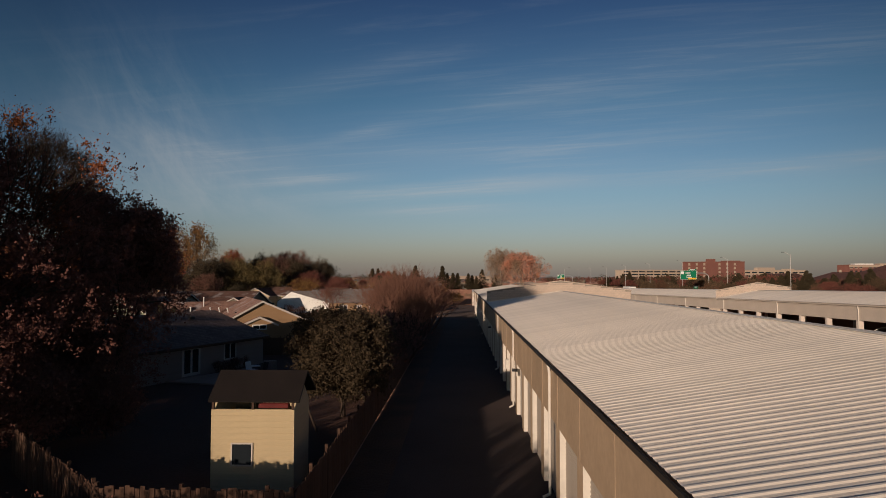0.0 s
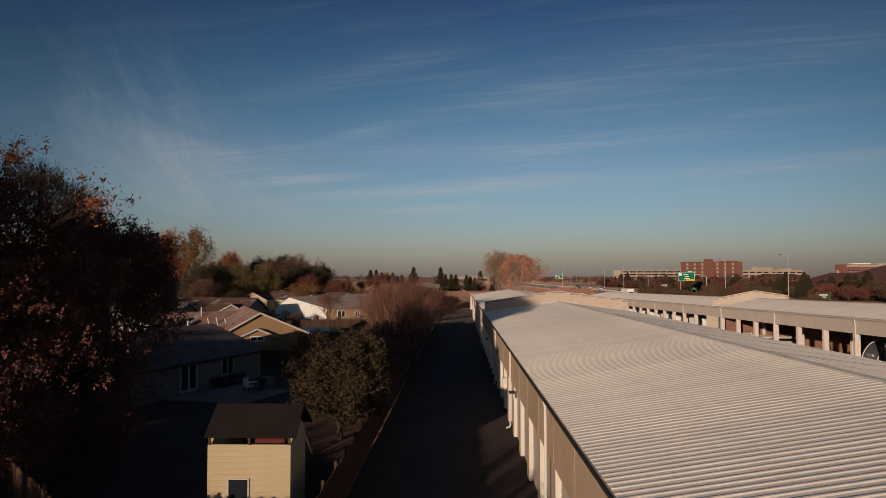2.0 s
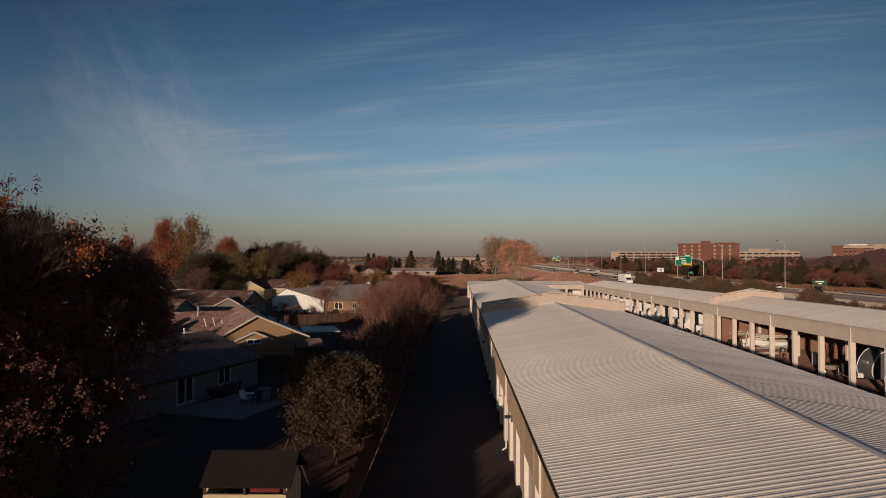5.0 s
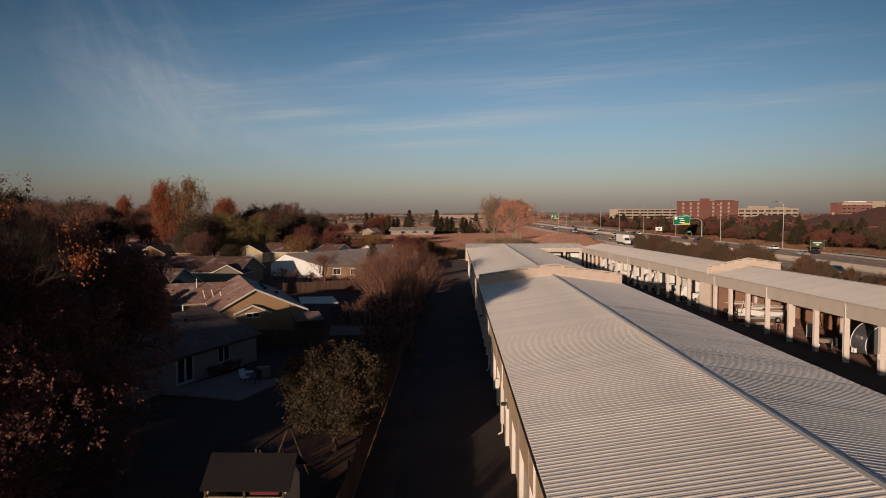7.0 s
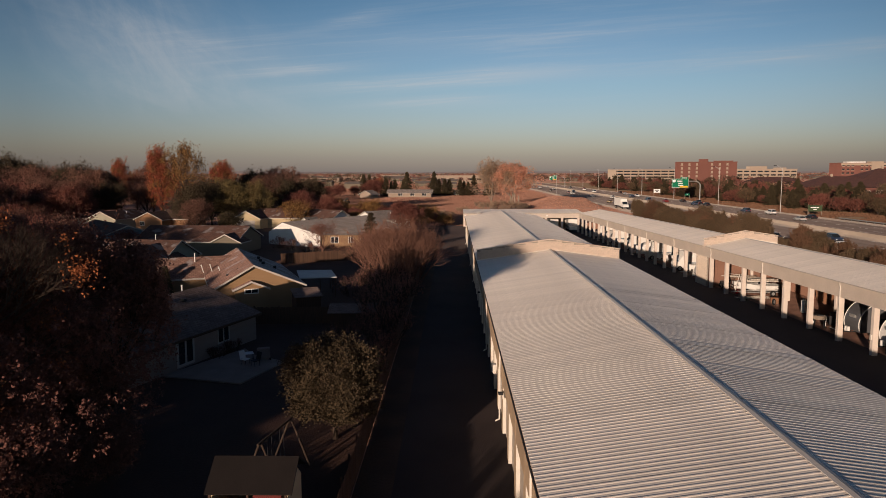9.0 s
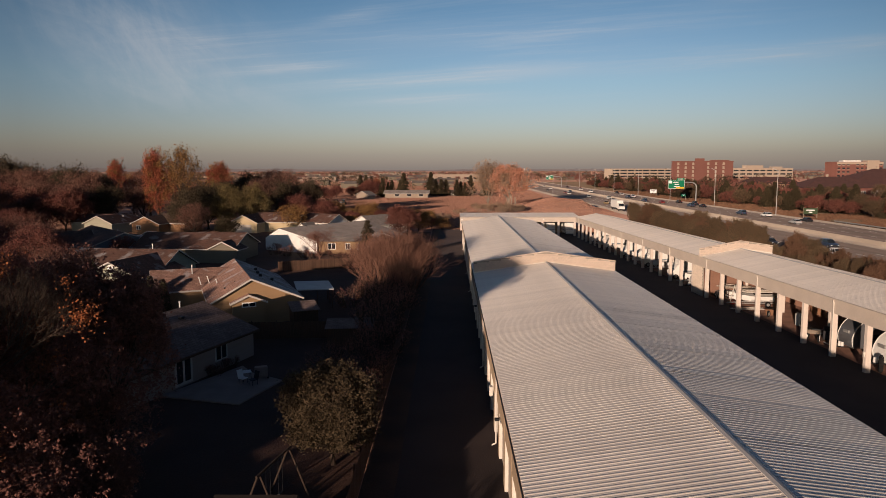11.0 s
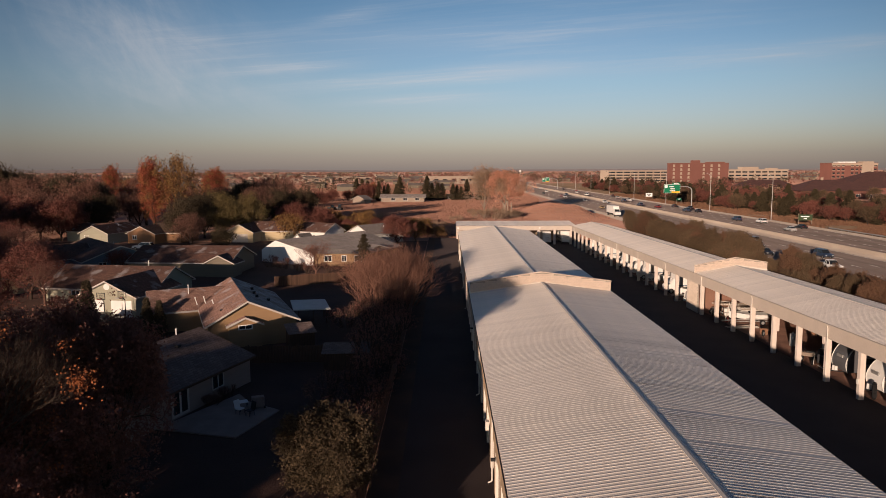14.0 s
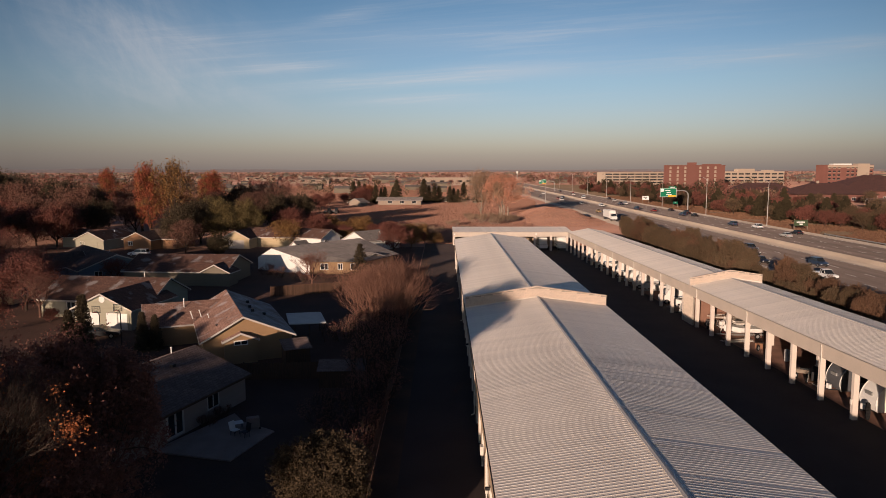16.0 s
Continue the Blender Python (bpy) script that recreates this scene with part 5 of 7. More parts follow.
rusty = put(leafy_tree("rust_tree", 36, 9.5, 5.5, L_red, "dark red autumn tree beside the field", 0.3, 13300, 4, fill=1.2, clump=0.8, crown_low=0.12), -46, 206)
copies(rusty, [(-53.5, 94.5, 0.2), (-28, 200, 0.5), (-20, 204, 0.55), (-15, 198, 0.5), (-24, 212, 0.5), (-5, 195, 0.45), (-33, 206, 0.5), (-18, 216, 0.5), (-10, 222, 0.4), (-30, 230, 0.5), (-40, 240, 0.5), (-118, 192, 1.3), (-104, 186, 1.1), (-128, 200, 1.4), (-72, 340, 0.95), (-62, 352, 0.75), (-38, 210, 0.8), (-74, 232, 1.0), (-100, 300, 1.4), (-118, 310, 1.3), (-14, 190, 0.7), (-12, 172, 0.7)], RT, group="red autumn trees")
amber = put(leafy_tree("amber_tree", 37, 7.5, 4.5, L_gold, "small amber-leaved garden tree in autumn", 0.36, 6000, 4, fill=1.2, clump=0.7, crown_low=0.15), -42, 186)
copies(amber, [(-8, 182, 0.95), (-10, 206, 0.55), (-27, 194, 0.6), (-22, 222, 0.45), (-36, 214, 0.9), (-30, 210, 0.7), (-24, 206, 0.8), (-6, 200, 0.6), (-2, 188, 0.55)], RT, group="amber garden trees")

firs = put(conifer("spruce", 26, 11.5, 3.4, L_green, "dark spruce beside the farm across the field", 5200, 0.5, 0.04, 0.42), -40, 412)
copies(firs, [(-27, 408, 1.05), (-29.5, 414, 0.85), (-35, 418, 0.75), (-37, 416, 0.7), (-11.5, 428, 1.05), (-8.5, 431, 0.85), (-5, 428, 0.9), (-2, 432, 0.8), (4.5, 424, 0.75), (7, 428, 0.8), (9.5, 425, 0.7), (13.5, 434, 0.95), (21, 424, 0.65), (24, 428, 0.6), (-52, 430, 1.0), (-56, 434, 1.05), (-49, 433, 0.9)], RT, 1.05, 1.2, "spruces round the farm")
copies(rusty, [(-50, 408, 1.05), (-47, 411, 0.95), (-60, 420, 0.8), (-66, 402, 0.7), (-76, 415, 0.75)], RT, group="red trees beside the farm")

# the great tree past the end of the yard, brush below it
put(leafy_tree("cottonwood", 41, 19.8, 11.5, L_cotton, "great orange-brown cottonwood in the open field", 0.62, 13500, 5, fill=0.75, fill_low=0.2, clump=1.35, crown_low=0.22, bare=0.12, second=L_brush, share=0.2, bark=M_bark_pale, mass=((-3.5, 0, 16.5, 2.4, 2.4, 2.2, 420), (4.2, 0, 15.2, 2.6, 2.4, 2.4, 460), (6.5, 0, 9.5, 2.2, 2.2, 2.2, 300))), 26, 300)
put(leafy_tree("cottonwood", 42, 21, 8.0, L_brush, "pale half-bare cottonwood in the open field", 0.55, 3200, 5, bare=0.45, clump=1.3, bark=M_bark_pale, crown_low=0.1), 17, 303)
brush = put(twig_bush("dry_brush", 43, 4.2, 7.0, "dry tan brush in the field", 22, 3, M_bark_pale, L_brush, 6000), 18, 276)
copies(brush, [(14, 268, 0.8), (27, 274, 0.8), (-12, 228, 0.5), (-20, 250, 0.5), (10, 224, 0.4), (23, 270, 0.9), (12, 292, 0.7), (28, 282, 0.7), (20, 262, 0.7), (-2, 230, 0.6), (-8, 250, 0.5), (4, 255, 0.6), (-16, 240, 0.6), (-26, 262, 0.6), (-5, 212, 0.8), (8, 240, 0.4)], RT, group="dry brush in the field")

for x, h in ((24.6, 5.0), (26.4, 5.4), (28.0, 4.8)):
    s = Shape()
    s.tube((0, 0, -0.05), (0.1, 0, h * 0.55), 0.34, 0.3, 7)
    s.tube((0.1, 0, h * 0.55), (0.02, 0.1, h), 0.3, 0.24, 7, True)
    ob = new("tree_stump", s.mesh("tree_stump", M_bark_pale))
    ob.matrix_basis = pose(x, 294, 0)
    tagged(ob, "tall pale barkless stump below the cottonwood", "stump", "pale stumps")

# pines between the yard and the freeway
rows = []
for i in range(125):
    y = 46 + i * 1.345 + RT.uniform(-1.5, 1.5)
    rows.append((56.2 + RT.uniform(-3.2, 4.4) + (1.2 if y > 150 else 0), y, RT.choice((0.62, 0.8, 0.95, 1.1, 1.25)) * RT.uniform(0.92, 1.08) * (0.8 if y < 112 else 0.92)))
for k, (m, label) in enumerate(((L_pine, "bushy dark roadside pine"), (L_shrub, "bushy brownish roadside pine"), (L_pine, "low dark pine beside the freeway"))):
    pin = put(leafy_tree("roadside_pine", 55 + k, 5.2 if k < 2 else 4.2, 2.5, m, label, 0.24, 15000, 4, clump=0.34, crown_low=0.08, fill=0.7, fill_low=0.02, slim=0.3), 57.5 - k, 60 + 31 * k)
    for x, y, f in rows[k::3]:
        c = copy_thing(pin, Matrix.Identity(4))
        c.matrix_basis = pose(x, y, 0, RT.uniform(-4, 4), RT.uniform(-4, 4), RT.uniform(0, 360)) @ Matrix.Diagonal((f * 0.85, f * 0.85, f * RT.uniform(0.95, 1.25), 1))
        c["group"] = "pines beside the freeway"

# trees beyond the freeway
rp = put(conifer("broad_pine", 52, 11, 4.6, L_green, "broad dark pine beyond the freeway", 7000, 0.5, 0.05, 0.35), 146, 250)
redb = put(leafy_tree("red_bush_tree", 53, 6.5, 4.2, L_red, "dark red autumn bush beyond the freeway", 0.42, 4500, 4, fill=1.2, clump=0.9, crown_low=0.08), 138, 262)
round_t = put(leafy_tree("oak_tree", 54, 8.0, 4.4, L_pine, "brown-leaved oak beyond the freeway", 0.4, 6000, 4, fill=1.2, clump=0.9, crown_low=0.1), 150, 236)
copies(round_t, [(132 + RT.uniform(0, 50) + max(0, 260 - y) * 0.2, y, RT.uniform(0.6, 1.1)) for y in range(192, 600, 5)] + [(215 + 14 * i, 372 + RT.uniform(-25, 25), RT.uniform(0.8, 1.2)) for i in range(10)], RT, group="oaks beyond the freeway")
pl, rl = [], []
for i in range(130):
    y = 190 + i * 3.9
    pl.append((134 + RT.uniform(0, 46) + max(0, 260 - y) * 0.18, y + RT.uniform(-4, 4), RT.uniform(0.5, 0.95)))
    rl.append((132 + RT.uniform(0, 60) + max(0, 260 - y) * 0.2, y + RT.uniform(-5, 5), RT.uniform(0.6, 1.2)))
copies(rp, pl, RT, group="pines beyond the freeway")
copies(redb, rl, RT, group="red bushes beyond the freeway")


def far_woods(name, seed, spots, m, label, size=1.6, per=46):
    """Loose crowns of many leaf tufts, far off."""
    rng = random.Random(seed)
    s = Shape()
    for x, y, h in spots:
        r = h * rng.uniform(0.35, 0.6)
        for _ in range(per):
            d = rand_dir(rng)
            leaf(s, Vector((x + d.x * r * rng.random() ** 0.4, y + d.y * r, max(0.3, h * 0.55 + d.z * h * 0.45 * rng.random() ** 0.4))), size * h / 9 * rng.uniform(0.7, 1.4), rng)
    ob = new(name, s.mesh(name, m))
    return tagged(ob, label, "woods", kind="stuff")


def spots(rng, n, x0, x1, y0, y1, lo, hi):
    out = []
    while len(out) < n:
        y = y0 * (y1 / y0) ** rng.random()
        x = rng.uniform(x0, x1) * y / y1
        if 40 < x - (y - 400) * 0.02 < 135 and y < 900:
            continue
        if -0.36 < x / y < 0.12 and (y < 520 or (y < 1400 and rng.random() < 0.62)):
            continue
        out.append((x, y, rng.uniform(lo, hi)))
    return out


def dry_grass(seed, count):
    """Upright tufts of dry grass over the field past the yard."""
    rng = random.Random(seed)
    s = Shape()
    while len(s.f) < count:
        y = 193 * (850 / 193) ** rng.random()
        x = rng.uniform(-0.36, 0.135) * y
        if x > 60 or (x < -30 and y < 235) or noise.noise(Vector((x * 0.02, y * 0.02, 1.0))) < -0.2 - 0.5 * rng.random():
            continue
        h, w, a = rng.uniform(0.08, 0.3) * y / 300, rng.uniform(0.25, 0.75) * y / 300, rng.uniform(0, 3.14)
        dx, dy = math.cos(a) * w / 2, math.sin(a) * w / 2
        s.face((x - dx, y - dy, 0), (x + dx, y + dy, 0), (x + dx * 0.6 + rng.uniform(-0.1, 0.1), y + dy * 0.6 + 0.1, h), (x - dx * 0.7, y - dy * 0.7 + 0.1, h * rng.uniform(0.6, 1)))
    ob = new("dry_grass", s.mesh("dry_grass", leaf_mat("dry_red_grass", (0.52, 0.28, 0.195), (0.38, 0.19, 0.13))))
    return tagged(ob, "dry reddish grass tufts of the field", "grass", kind="stuff")


dry_grass(71, 210000)
far_woods("woods", 61, spots(RT, 800, -1700, 1300, 330, 2600, 5, 10), L_dark, "distant dark brown trees", 0.85, 110)
far_woods("woods", 62, spots(RT, 700, -1700, 1300, 340, 2600, 5, 11), L_red, "distant red autumn trees", 0.85, 110)
far_woods("woods", 63, spots(RT, 380, -1700, 1300, 420, 2600, 6, 13), L_green, "distant dark green trees", 0.85, 110)
far_woods("woods", 64, spots(RT, 260, -1700, 1300, 380, 2600, 5, 9), L_brush, "distant dry brush and tawny trees", 0.85, 110)

far_woods("woods", 65, spots(RT, 1500, -3000, 2600, 900, 4300, 5, 9), L_dusk, "low dark woods far out on the plain", 2.4, 16)
far_woods("woods", 66, spots(RT, 1500, -3000, 2600, 900, 4300, 4, 8), L_brown, "low brown woods far out on the plain", 2.4, 16)


def bank_grass(seed, count):
    """Dry tufts on the bank beyond the freeway."""
    rng = random.Random(seed)
    s = Shape()
    while len(s.f) < count:
        y = 150 * (520 / 150) ** rng.random()
        x = 121 + 60 * rng.random() ** 1.5
        if noise.noise(Vector((x * 0.06, y * 0.06, 4.0))) < -0.1 - 0.4 * rng.random():
            continue
        h, w, a = rng.uniform(0.12, 0.45), rng.uniform(0.25, 0.7), rng.uniform(0, 3.14)
        dx, dy = math.cos(a) * w / 2, math.sin(a) * w / 2
        s.face((x - dx, y - dy, 0), (x + dx, y + dy, 0), (x + dx * 0.6, y + dy * 0.6 + 0.1, h), (x - dx * 0.7, y - dy * 0.7 + 0.1, h * rng.uniform(0.6, 1)))
    ob = new("dry_grass", s.mesh("dry_grass", leaf_mat("dry_bank_grass", (0.3, 0.16, 0.095), (0.17, 0.09, 0.055))))
    return tagged(ob, "dry brown grass tufts on the bank beyond the freeway", "grass", kind="stuff")


bank_grass(73, 60000)

# ---- freeway ----


def strip(name, x0, x1, y0, y1, z, m, label, cat="road"):
    g = Shape()
    g.face((x0, y0, z), (x1, y0, z), (x1, y1, z), (x0, y1, z))
    return setting(name, g, m, label, cat)


strip("road", 64.5, 120.5, -300, 2200, 0.03, M_concrete, "pale concrete shoulders of the freeway")
strip("road", 69.0, 90.5, -300, 2200, 0.05, M_road, "grey asphalt carriageway with oncoming traffic")
strip("road", 97.5, 116.5, -300, 2200, 0.05, M_road, "grey asphalt carriageway with outgoing traffic")
strip("verge", 120.5, 200, -100, 900, 0.012, M_bank, "dull brown grass bank beyond the freeway", "verge")
s = Shape()
s.prism([(93.7, -300, 0), (94.5, -300, 0), (94.25, -300, 0.35), (94.2, -300, 0.95), (94.0, -300, 0.95), (93.95, -300, 0.35)], (0, 2500, 0))
setting("median_barrier", s, M_concrete, "low concrete median barrier", "barrier")
s = Shape()
for x in (72.8, 76.5, 80.2, 83.9, 101.2, 104.9, 108.6, 112.3):
    y = 60.0
    while y < 700:
        s.box(x - 0.09, x + 0.09, y, y + 3.5, 0.052, 0.058)
        y += 12.2
for x in (69.4, 90.0, 98.0, 116.0):
    s.box(x - 0.08, x + 0.08, -300, 1500, 0.052, 0.058)
tagged(new("lane_marking", s.mesh("lane_marking", M_paint)), "white dashed lane lines", "road marking", kind="structure")
s = Shape()
s.box(119.4, 119.5, 120, 215, 0.45, 0.75)
for i in range(25):
    s.box(119.5, 119.65, 121 + i * 3.8, 121.15 + i * 3.8, 0, 0.75)
setting("guard_rail", s, M_chrome, "steel guard rail beside the freeway", "guard rail")


def lamp_post(x, y, h=16.2, arm=-2.4):
    p = thing("street_lamp", pose(x, y, 0), "tall pale freeway lamp post with a short curved arm", "street lamp", "freeway lamps")
    s = Shape()
    s.tube((0, 0, 0), (0, 0, h), 0.13, 0.08, 8, True)
    part("pole", s, M_cap, p)
    s = Shape()
    q = Vector((0, 0, h - 0.5))
    for i in range(6):
        f = (i + 1) / 6
        n = Vector((arm * f, 0, h - 0.5 + 1.3 * math.sin(f * 1.5)))
        s.tube(q, n, 0.07, 0.06, 6)
        q = n
    part("arm", s, M_cap, p)
    part("lamp_head", bevelled(min(arm - 0.7, arm + 0.2), max(arm - 0.7, arm + 0.2), -0.2, 0.2, h + 0.68, h + 0.86, 0.04), M_dark, p)
    return p


l0 = lamp_post(118.3, 250.6)
for y in (311, 373, 436, 500, 565, 632, 700):
    copy_thing(l0, pose(119.2, y, 0))
lamp_post(63.0, 420, 13, 3)


def sign_gantry(x, y, sx, sz, w, h, label, arm=14.0):
    p = thing("freeway_sign", pose(x, y, 0), label, "road sign")
    s = Shape()
    s.tube((0, 0, 0), (0, 0, sz), 0.3, 0.26, 10, True)
    q = Vector((0, 0, sz))
    for i in range(6):
        a = (i + 1) / 6 * math.pi / 2
        n = Vector((-3.0 + 3.0 * math.cos(a), 0, sz + 2.2 * math.sin(a)))
        s.tube(q, n, 0.26, 0.25, 10)
        q = n
    s.tube(q, (sx, 0, sz + 2.2), 0.25, 0.2, 10, True)
    part("mast", s, M_chrome, p)
    b = part("sign_board", bevelled(sx - w / 2, sx + w / 2, -0.4, -0.3, sz + 1.2 - h / 2, sz + 1.2 + h / 2, 0.03), M_green, p, "green sign board with white border")
    part("exit_tab", boxed(sx + w / 2 - 4, sx + w / 2 - 0.2, -0.4, -0.3, sz + 1.2 + h / 2, sz + 2.0 + h / 2), M_green, b)
    t = Shape()
    z = sz + 1.2
    t.box(sx - w * 0.18, sx + w * 0.12, -0.43, -0.405, z + h * 0.18, z + h * 0.28)
    t.box(sx - w * 0.1, sx + w * 0.16, -0.43, -0.405, z - h * 0.06, z + h * 0.04)
    t.box(sx - w * 0.14, sx + w * 0.2, -0.43, -0.405, z - h * 0.28, z - h * 0.19)
    t.box(sx + w / 2 - 3.4, sx + w / 2 - 0.9, -0.43, -0.405, z + h / 2 + 0.25, z + h / 2 + 0.55)
    part("sign_text", t, M_signwhite, b)
    f = Shape()
    for q in ((-w / 2 + 0.1, w / 2 - 0.1, -h / 2 + 0.08, -h / 2 + 0.2), (-w / 2 + 0.1, w / 2 - 0.1, h / 2 - 0.2, h / 2 - 0.08), (-w / 2 + 0.1, -w / 2 + 0.22, -h / 2 + 0.2, h / 2 - 0.2), (w / 2 - 0.22, w / 2 - 0.1, -h / 2 + 0.2, h / 2 - 0.2)):
        f.box(sx + q[0], sx + q[1], -0.42, -0.405, z + q[2], z + q[3])
    part("sign_border", f, M_signwhite, b)
    part("shield", bevelled(sx - w * 0.44, sx - w * 0.27, -0.44, -0.405, z + h * 0.1, z + h * 0.4, 0.02), M_signwhite, b)
    part("exit_strip", boxed(sx - 0.2, sx + w / 2 - 0.3, -0.44, -0.425, z - h / 2 + 0.1, z - h / 2 + 0.9), M_yellow, b, "yellow exit strip")
    return p


sign_gantry(122.0, 342, -10.0, 7.9, 8.2, 4.4, "green freeway sign on a curved steel mast")
sign_gantry(104.0, 640, -11, 7.5, 7, 3.6, "green freeway sign on a steel mast, smaller")


def ground_sign(x, y, w, z0, z1, m, label, turn=0):
    p = thing("road_sign", pose(x, y, 0, 0, 0, turn), label, "road sign")
    for dx in (-w / 2, w / 2 - 0.22):
        part("post", boxed(dx, dx + 0.22, -0.1, 0.1, 0, z1 + 0.3), M_bark_pale, p)
    b = part("sign_board", boxed(-w / 2, w / 2, -0.16, -0.104, z0, z1), m, p)
    t = Shape()
    h = z1 - z0
    t.box(-w * 0.32, w * 0.28, -0.18, -0.162, z0 + h * 0.58, z0 + h * 0.74)
    t.box(-w * 0.12, w * 0.12, -0.18, -0.162, z0 + h * 0.24, z0 + h * 0.4)
    part("sign_text", t, M_signwhite if m is not M_signwhite else M_dark, b)


ground_sign(120.9, 232, 4.4, 1.6, 3.6, M_olivesign, "green roadside sign on two wooden posts", -8)
ground_sign(124, 420, 4.0, 2.0, 4.2, M_signwhite, "white roadside sign board on posts")
ground_sign(126, 372, 2.6, 2.0, 3.4, M_green, "small green roadside sign on posts")

# ---- vehicles ----


def wheel(parent, x, y, r, w, rim=M_chrome):
    s = Shape()
    s.tube((x - w / 2, y, r), (x + w / 2, y, r), r, r, 14, True)
    t = part("wheel", s, M_tyre, parent)
    c = Shape()
    c.tube((x - w / 2 - 0.01, y, r), (x + w / 2 + 0.01, y, r), r * 0.6, r * 0.6, 12, True)
    part("rim", c, rim, t)


def car(kind, paint, label):
    """Length along y, nose towards +y."""
    p = thing("car", pose(0, 0, 0), label, "car", "cars on the freeway")
    l, w = {"sedan": (4.7, 1.82), "suv": (4.9, 1.95), "pickup": (5.7, 2.0), "van": (5.6, 2.0)}[kind]
    a = l / 2
    prof = {
        "sedan": [(-a, 0.35), (-a, 0.85), (-a * 0.96, 0.98), (-a * 0.55, 1.02), (a * 0.32, 0.98), (a * 0.9, 0.78), (a, 0.62), (a, 0.35)],
        "suv": [(-a, 0.4), (-a, 1.0), (-a * 0.97, 1.1), (a * 0.4, 1.1), (a * 0.92, 0.98), (a, 0.8), (a, 0.4)],
        "pickup": [(-a, 0.5), (-a, 1.05), (-a * 0.97, 1.1), (a * 0.45, 1.12), (a * 0.94, 1.02), (a, 0.85), (a, 0.5)],
        "van": [(-a, 0.45), (-a, 1.2), (-a * 0.98, 1.25), (a * 0.6, 1.2), (a * 0.95, 1.0), (a, 0.8), (a, 0.45)],
    }[kind]
    cab = {
        "sedan": [(-a * 0.72, 1.0), (-a * 0.42, 1.42), (a * 0.08, 1.45), (a * 0.42, 0.97)],
        "suv": [(-a * 0.95, 1.08), (-a * 0.84, 1.72), (a * 0.12, 1.74), (a * 0.46, 1.08)],
        "pickup": [(-a * 0.2, 1.1), (-a * 0.14, 1.8), (a * 0.24, 1.82), (a * 0.52, 1.1)],
        "van": [(-a * 0.97, 1.2), (-a * 0.94, 2.1), (a * 0.42, 2.1), (a * 0.72, 1.18)],
    }[kind]
    s = Shape()
    s.prism([(-w / 2, y, z) for y, z in prof], (w, 0, 0))
    belt = max(z for _, z in prof)
    tuck = lambda x, y, z: (x * (0.9 + 0.1 * min(1, (belt - z) / 0.3 + (0 if abs(y) > a * 0.95 else 0.35))), y, z)
    s.v = [tuck(*v) for v in s.v]
    part("body", rounded(s, 0.07), paint, p, smooth=False)
    k = w / 2 - 0.12
    low, top = min(z for _, z in cab), max(z for _, z in cab)
    lean = lambda x, y, z: (x * (1 - 0.17 * (z - low) / (top - low)), y, z)
    g = Shape()
    g.prism([(-k + 0.02, y, z) for y, z in cab], (2 * k - 0.04, 0, 0))
    g.v = [lean(*v) for v in g.v]
    part("glazing", rounded(g, 0.05), M_glass, p)
    (ya, za), (yb, zb), (yc, zc), (yd, zd) = cab
    r = boxed(-k, k, yb, yc, zb, zc + 0.035)
    r.v = [lean(*v) for v in r.v]
    part("roof", r, paint, p)
    m = (yb + yc) / 2
    for x in (-k, k - 0.04):
        for ring in ([(ya, za), (ya + 0.13, za), (yb + 0.13, zb), (yb, zb)], [(yd - 0.1, zd), (yd, zd), (yc, zc), (yc - 0.1, zc)], [(m - 0.05, za), (m + 0.05, za), (m + 0.05, zb), (m - 0.05, zb)]):
            r = Shape()
            r.prism([(x, y, z) for y, z in ring], (0.04, 0, 0))
            r.v = [lean(*v) for v in r.v]
            part("pillar", r, paint, p)
    for y in (-a - 0.03, a - 0.06):
        part("bumper", bevelled(-w / 2 + 0.08, w / 2 - 0.08, y, y + 0.09, 0.36, 0.58, 0.03, 1), M_dark if kind != "sedan" else paint, p)
    part("grille", boxed(-0.4, 0.4, a - 0.03, a + 0.008, 0.6, 0.74), M_dark, p)
    for y in (-a * 0.62, a * 0.62):
        for x in (-w / 2 + 0.1, w / 2 - 0.1):
            wheel(p, x, y, 0.33 if kind == "sedan" else 0.38, 0.22)
    for x in (-w / 2 + 0.12, w / 2 - 0.42):
        part("headlight", boxed(x, x + 0.3, a - 0.02, a + 0.012, 0.62, 0.76), M_signwhite, p)
        part("tail_light", boxed(x, x + 0.3, -a - 0.012, -a + 0.02, 0.74, 0.9), M_red, p)
    return p


def paint(name, c):
    return mat(name, c, 0.3, 0.06, 0.5, bump=0, spec=0.5)


P = {"white": paint("white_car_paint", (0.75, 0.73, 0.7)), "black": paint("black_car_paint", (0.015, 0.015, 0.018)), "silver": paint("silver_car_paint", (0.42, 0.41, 0.39)), "blue": paint("dark_blue_car_paint", (0.03, 0.05, 0.09)), "red": paint("dark_red_car_paint", (0.22, 0.025, 0.02)), "gold": paint("tan_car_paint", (0.45, 0.28, 0.1))}
models = {}
for kind, col, label in (("sedan", "black", "black sedan on the freeway"), ("suv", "blue", "dark blue estate car on the freeway"), ("sedan", "silver", "silver sedan on the freeway"), ("suv", "white", "white off-road car on the freeway"), ("pickup", "black", "black pickup truck on the freeway"), ("pickup", "white", "white pickup truck on the freeway"), ("sedan", "red", "dark red sedan on the freeway"), ("van", "white", "white van on the freeway"), ("sedan", "gold", "tan taxi-coloured sedan on the freeway")):
    models[kind, col] = car(kind, P[col], label)


